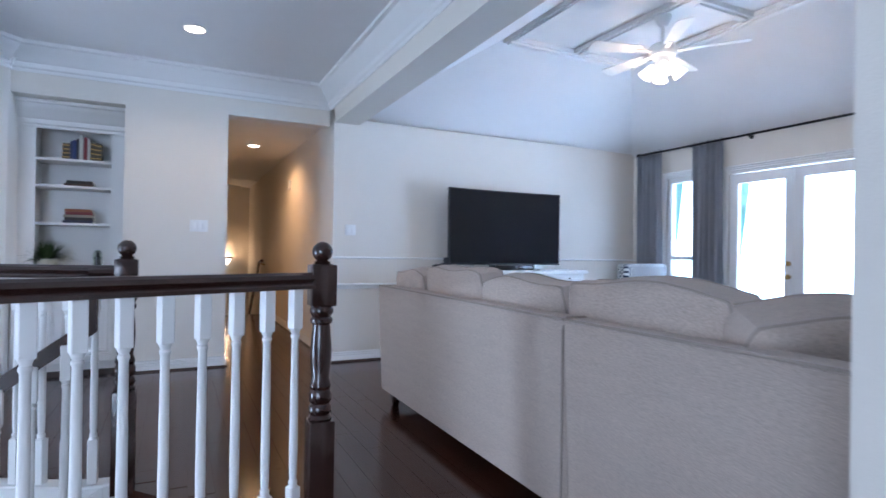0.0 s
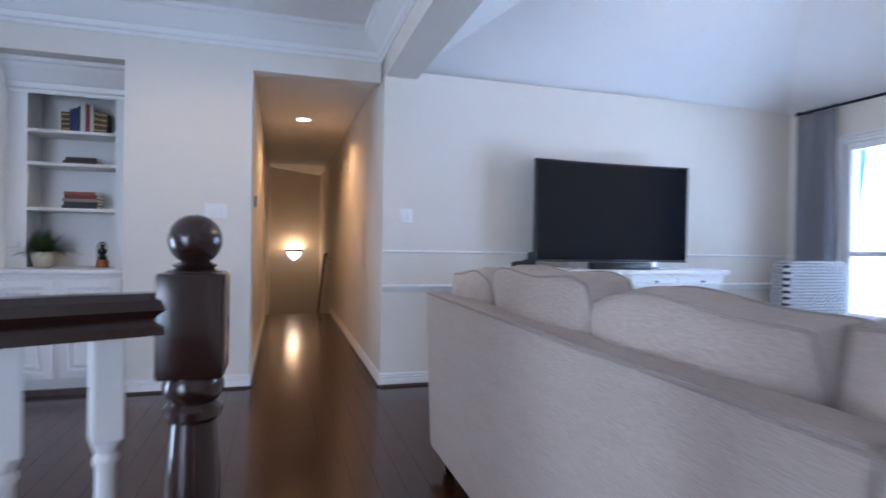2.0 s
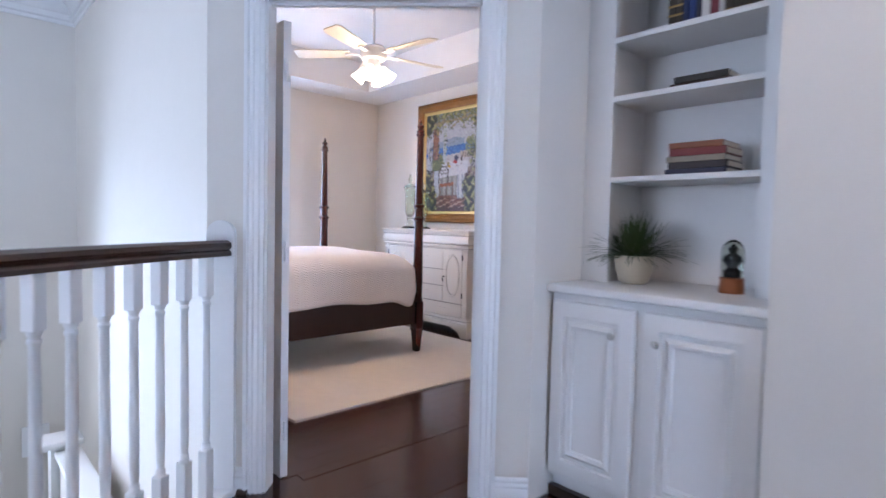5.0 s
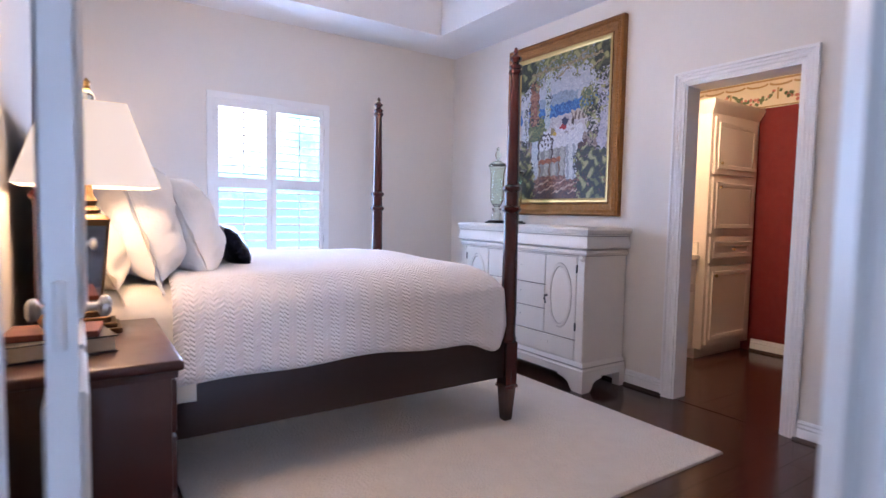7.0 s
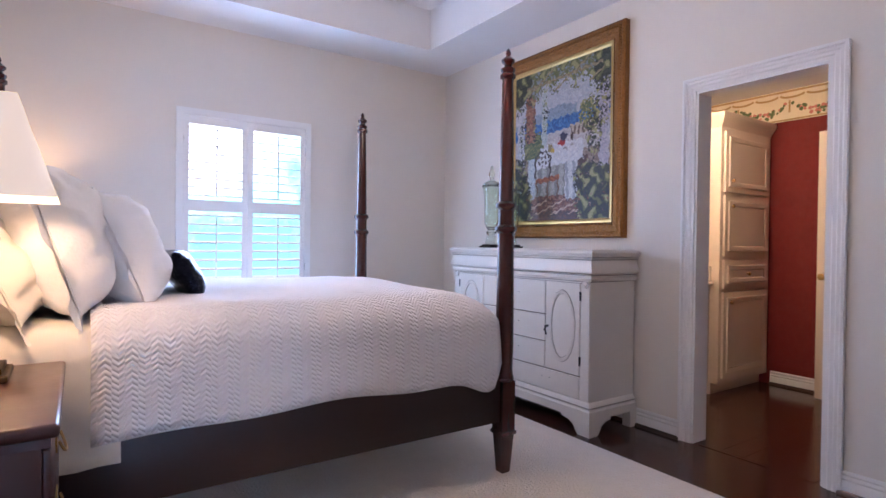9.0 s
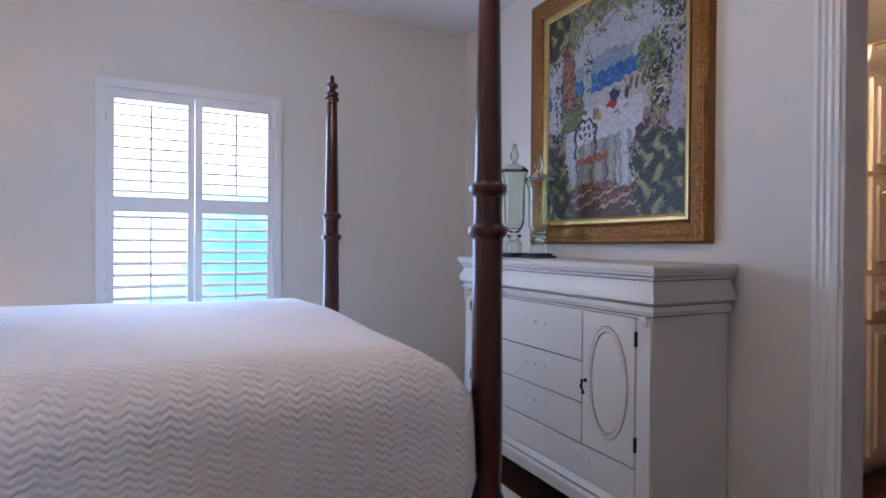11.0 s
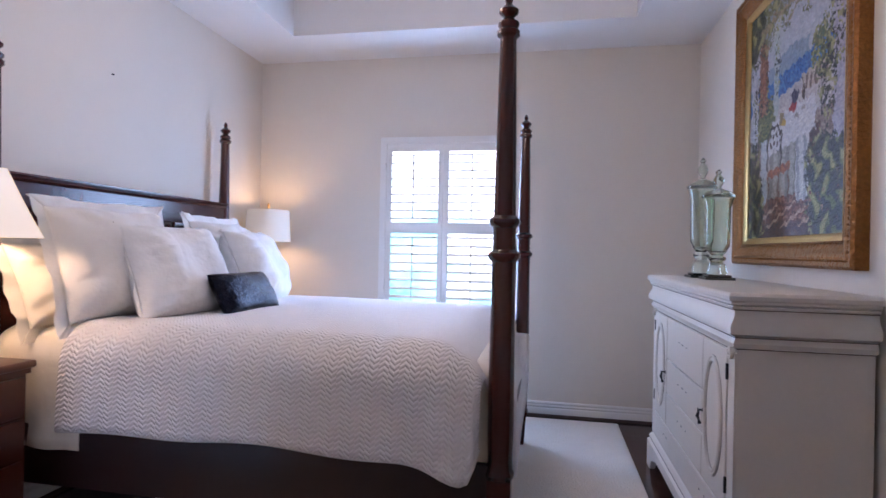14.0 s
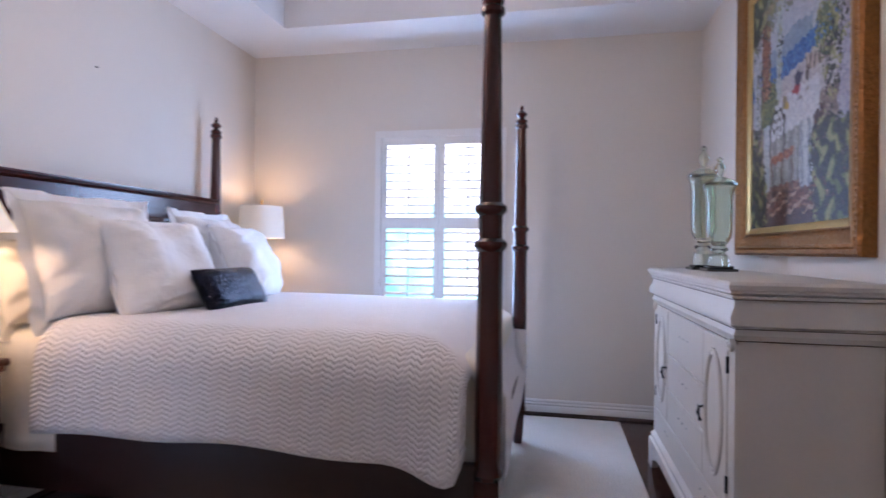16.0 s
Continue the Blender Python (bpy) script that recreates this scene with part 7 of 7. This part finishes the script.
part("plinth", bbox((-0.31, -0.48, 0), (0.24, 0.485, 0.09), 0.003), CABCREAM, vn)
bm = bmesh.new()
for z0, z1 in ((0.14, 0.60), (0.64, 0.82)):
    for y0, y1 in ((-0.45, -0.02), (0.02, 0.46)):
        sweep(bm, [(-0.02, 0), (0.02, 0), (0.014, 0.010), (-0.014, 0.006)], [(0.30, y0 + 0.04, z0 + 0.03), (0.30, y1 - 0.04, z0 + 0.03), (0.30, y1 - 0.04, z1 - 0.03), (0.30, y0 + 0.04, z1 - 0.03)], (1, 0, 0), closed=True)
part("panel_moulding", bm, CABCREAM, vn)
ct = thing("bathroom_counter", (-3.78, 10.46, 0.86), "cream marble vanity top with a backsplash", "counter")
part("slab", bbox((-0.31, -0.48, 0), (0.33, 0.485, 0.03), 0.006), mat("cream_marble", (0.78, 0.70, 0.55), 0.25, grain=0.08, scale=12), ct)
part("backsplash", bbox((-0.31, 0.468, 0.03), (0.31, 0.486, 0.14), 0.004), MATS["cream_marble"], ct)
dr = thing("door_4", (-2.97, 11.52, 0.008), "open cream bathroom door with a brass knob", "door", kind="structure", turn=-6)
part("leaf", panel_mesh(0.66, 2.03, 0.035, [(0.10, 0.2, 0.56, 0.9), (0.10, 1.05, 0.56, 1.88)]), CABCREAM, dr)
bm = bmesh.new()
lathe(bm, [(0.026, 0), (0.026, 0.006), (0.010, 0.012), (0.010, 0.035), (0.026, 0.045), (0.026, 0.058), (0.014, 0.064)], seg=16, m=Matrix.Translation((0.06, -0.001, 0.93)) @ Matrix.Rotation(radians(90), 4, "X"))
part("door_knob", bm, BRASS, dr, "round brass door knob")
# wallpaper border with flower swags
bm = bmesh.new()
box(bm, (-4.2, 11.716, 2.20), (-1.0, 11.82, 2.46))
structure("wall_border", bm, mat("cream_border_paper", (0.72, 0.62, 0.44), 0.8, grain=0.05, scale=50), "cream floral wallpaper border")
bd = thing("border_swags", (-2.9, 11.716, 2.33), "printed swags of pink flowers on the border", "wallpaper border", kind="structure")
rnd = random.Random(11)
bm1, bm2, bm3 = bmesh.new(), bmesh.new(), bmesh.new()
for k in range(5):
    cx = -1.0 + k * 0.42
    for i in range(46):
        u = rnd.uniform(-1, 1)
        x, z = cx + u * 0.19, -0.065 + 0.085 * u * u + rnd.uniform(-0.025, 0.025) * (1.3 - u * u)
        tgt = bm1 if rnd.random() < 0.45 else bm2
        bmesh.ops.create_icosphere(tgt, subdivisions=1, radius=rnd.uniform(0.010, 0.019), matrix=Matrix.Translation((x, 0, z)) @ Matrix.Diagonal((1, 0.12, 1, 1)))
    box(bm3, (cx + 0.205, -0.003, -0.06), (cx + 0.218, 0, 0.04))
sweep(bm3, [(-0.008, 0), (0.008, 0), (0, 0.003)], [(-1.2, 0, 0.115), (1.7, 0, 0.115)], (0, -1, 0))
sweep(bm3, [(-0.006, 0), (0.006, 0), (0, 0.003)], [(-1.2, 0, -0.118), (1.7, 0, -0.118)], (0, -1, 0))
for k in range(14):
    a = [(-1.15 + k * 0.2 + 0.09 * math.cos(t), 0, 0.085 + 0.022 * math.sin(t)) for t in [math.pi + i * math.pi / 8 for i in range(9)]]
    sweep(bm3, [(-0.008, 0), (0.008, 0), (0, 0.003)], a, (0, -1, 0))
part("blossoms", bm1, mat("pink_print", (0.55, 0.20, 0.15), 0.8, grain=0.3, scale=60), bd)
part("foliage", bm2, mat("green_print", (0.12, 0.15, 0.06), 0.8, grain=0.3, scale=60), bd)
part("scrollwork", bm3, mat("ochre_print", (0.42, 0.27, 0.11), 0.8, grain=0.2, scale=60), bd)
area_lamp("vanity_light", (-3.28, 10.28, 2.30), (-3.6, 11.15, 1.1), 0.7, 0.2, 22, (1.0, 0.74, 0.43))


# small marks on the plaster
for at in ((-2.9, 6.384, 2.42), (-3.95, 6.384, 2.18)):
    nl = thing("wall_nail", at, "tiny bare nail remaining in the plaster wall", "nail")
    bm = bmesh.new()
    lathe(bm, [(0.004, 0), (0.004, 0.008), (0.006, 0.010), (0.002, 0.012)], seg=8, m=Matrix.Rotation(radians(-90), 4, "X"))
    part("head", bm, IRON, nl)

# ---- floor boards ----
bm = bmesh.new()
box(bm, (0, 0, 0), (1, 1, 0.003))
PLANK = mesh_of("plank", bm, FLOOR, False)
rnd = random.Random(21)


def boards(parent, x0, x1, low, high):
    """Boards that run along y between low(x) and high(x), with staggered ends and fine joints."""
    x = x0
    while x < x1 - 0.02:
        w = min(0.122, x1 - x)
        y0, y1 = max(low(x), low(x + w)), min(high(x), high(x + w))
        y = y0 - rnd.uniform(0, 1.0)
        while y < y1:
            ln = rnd.uniform(0.8, 1.5)
            a, c = max(y, y0), min(y + ln, y1)
            if c - a > 0.03:
                ob = new("plank", PLANK)
                ob.parent = bpy.data.objects[parent]
                ob.matrix_basis = Matrix.Translation((x, a, 0)) @ Matrix.Diagonal((w - 0.0018, c - a - 0.002, 1, 1))
            y += ln
        x += w


EDGE = ARC[::-1] + [(1.06, 3.66), (1.064, 2.2), (2.1, 2.2)]


def well_edge(x):
    for (xa, ya), (xb, yb) in zip(EDGE, EDGE[1:]):
        if xa <= x <= xb:
            return ya + (yb - ya) * (x - xa) / (xb - xa) + (0.07 if xb < 1.0605 else 0.0)
    return 2.2


def far_edge(x):
    if x > 0.96:
        return 11.8
    if -1.56 < x < -1.02:
        return 9.80
    return min(7.26, x + 8.03)


boards("floor_landing", -1.62, 1.965, well_edge, far_edge)
boards("floor_bedroom", -2.30, -1.62, lambda x: max(6.42, x + 8.24), lambda x: 9.80)
boards("floor_bedroom", -1.034, -0.97, lambda x: x + 8.24, lambda x: 9.80)
boards("floor_bathroom", -2.9, -2.3, lambda x: 9.85, lambda x: 11.45)
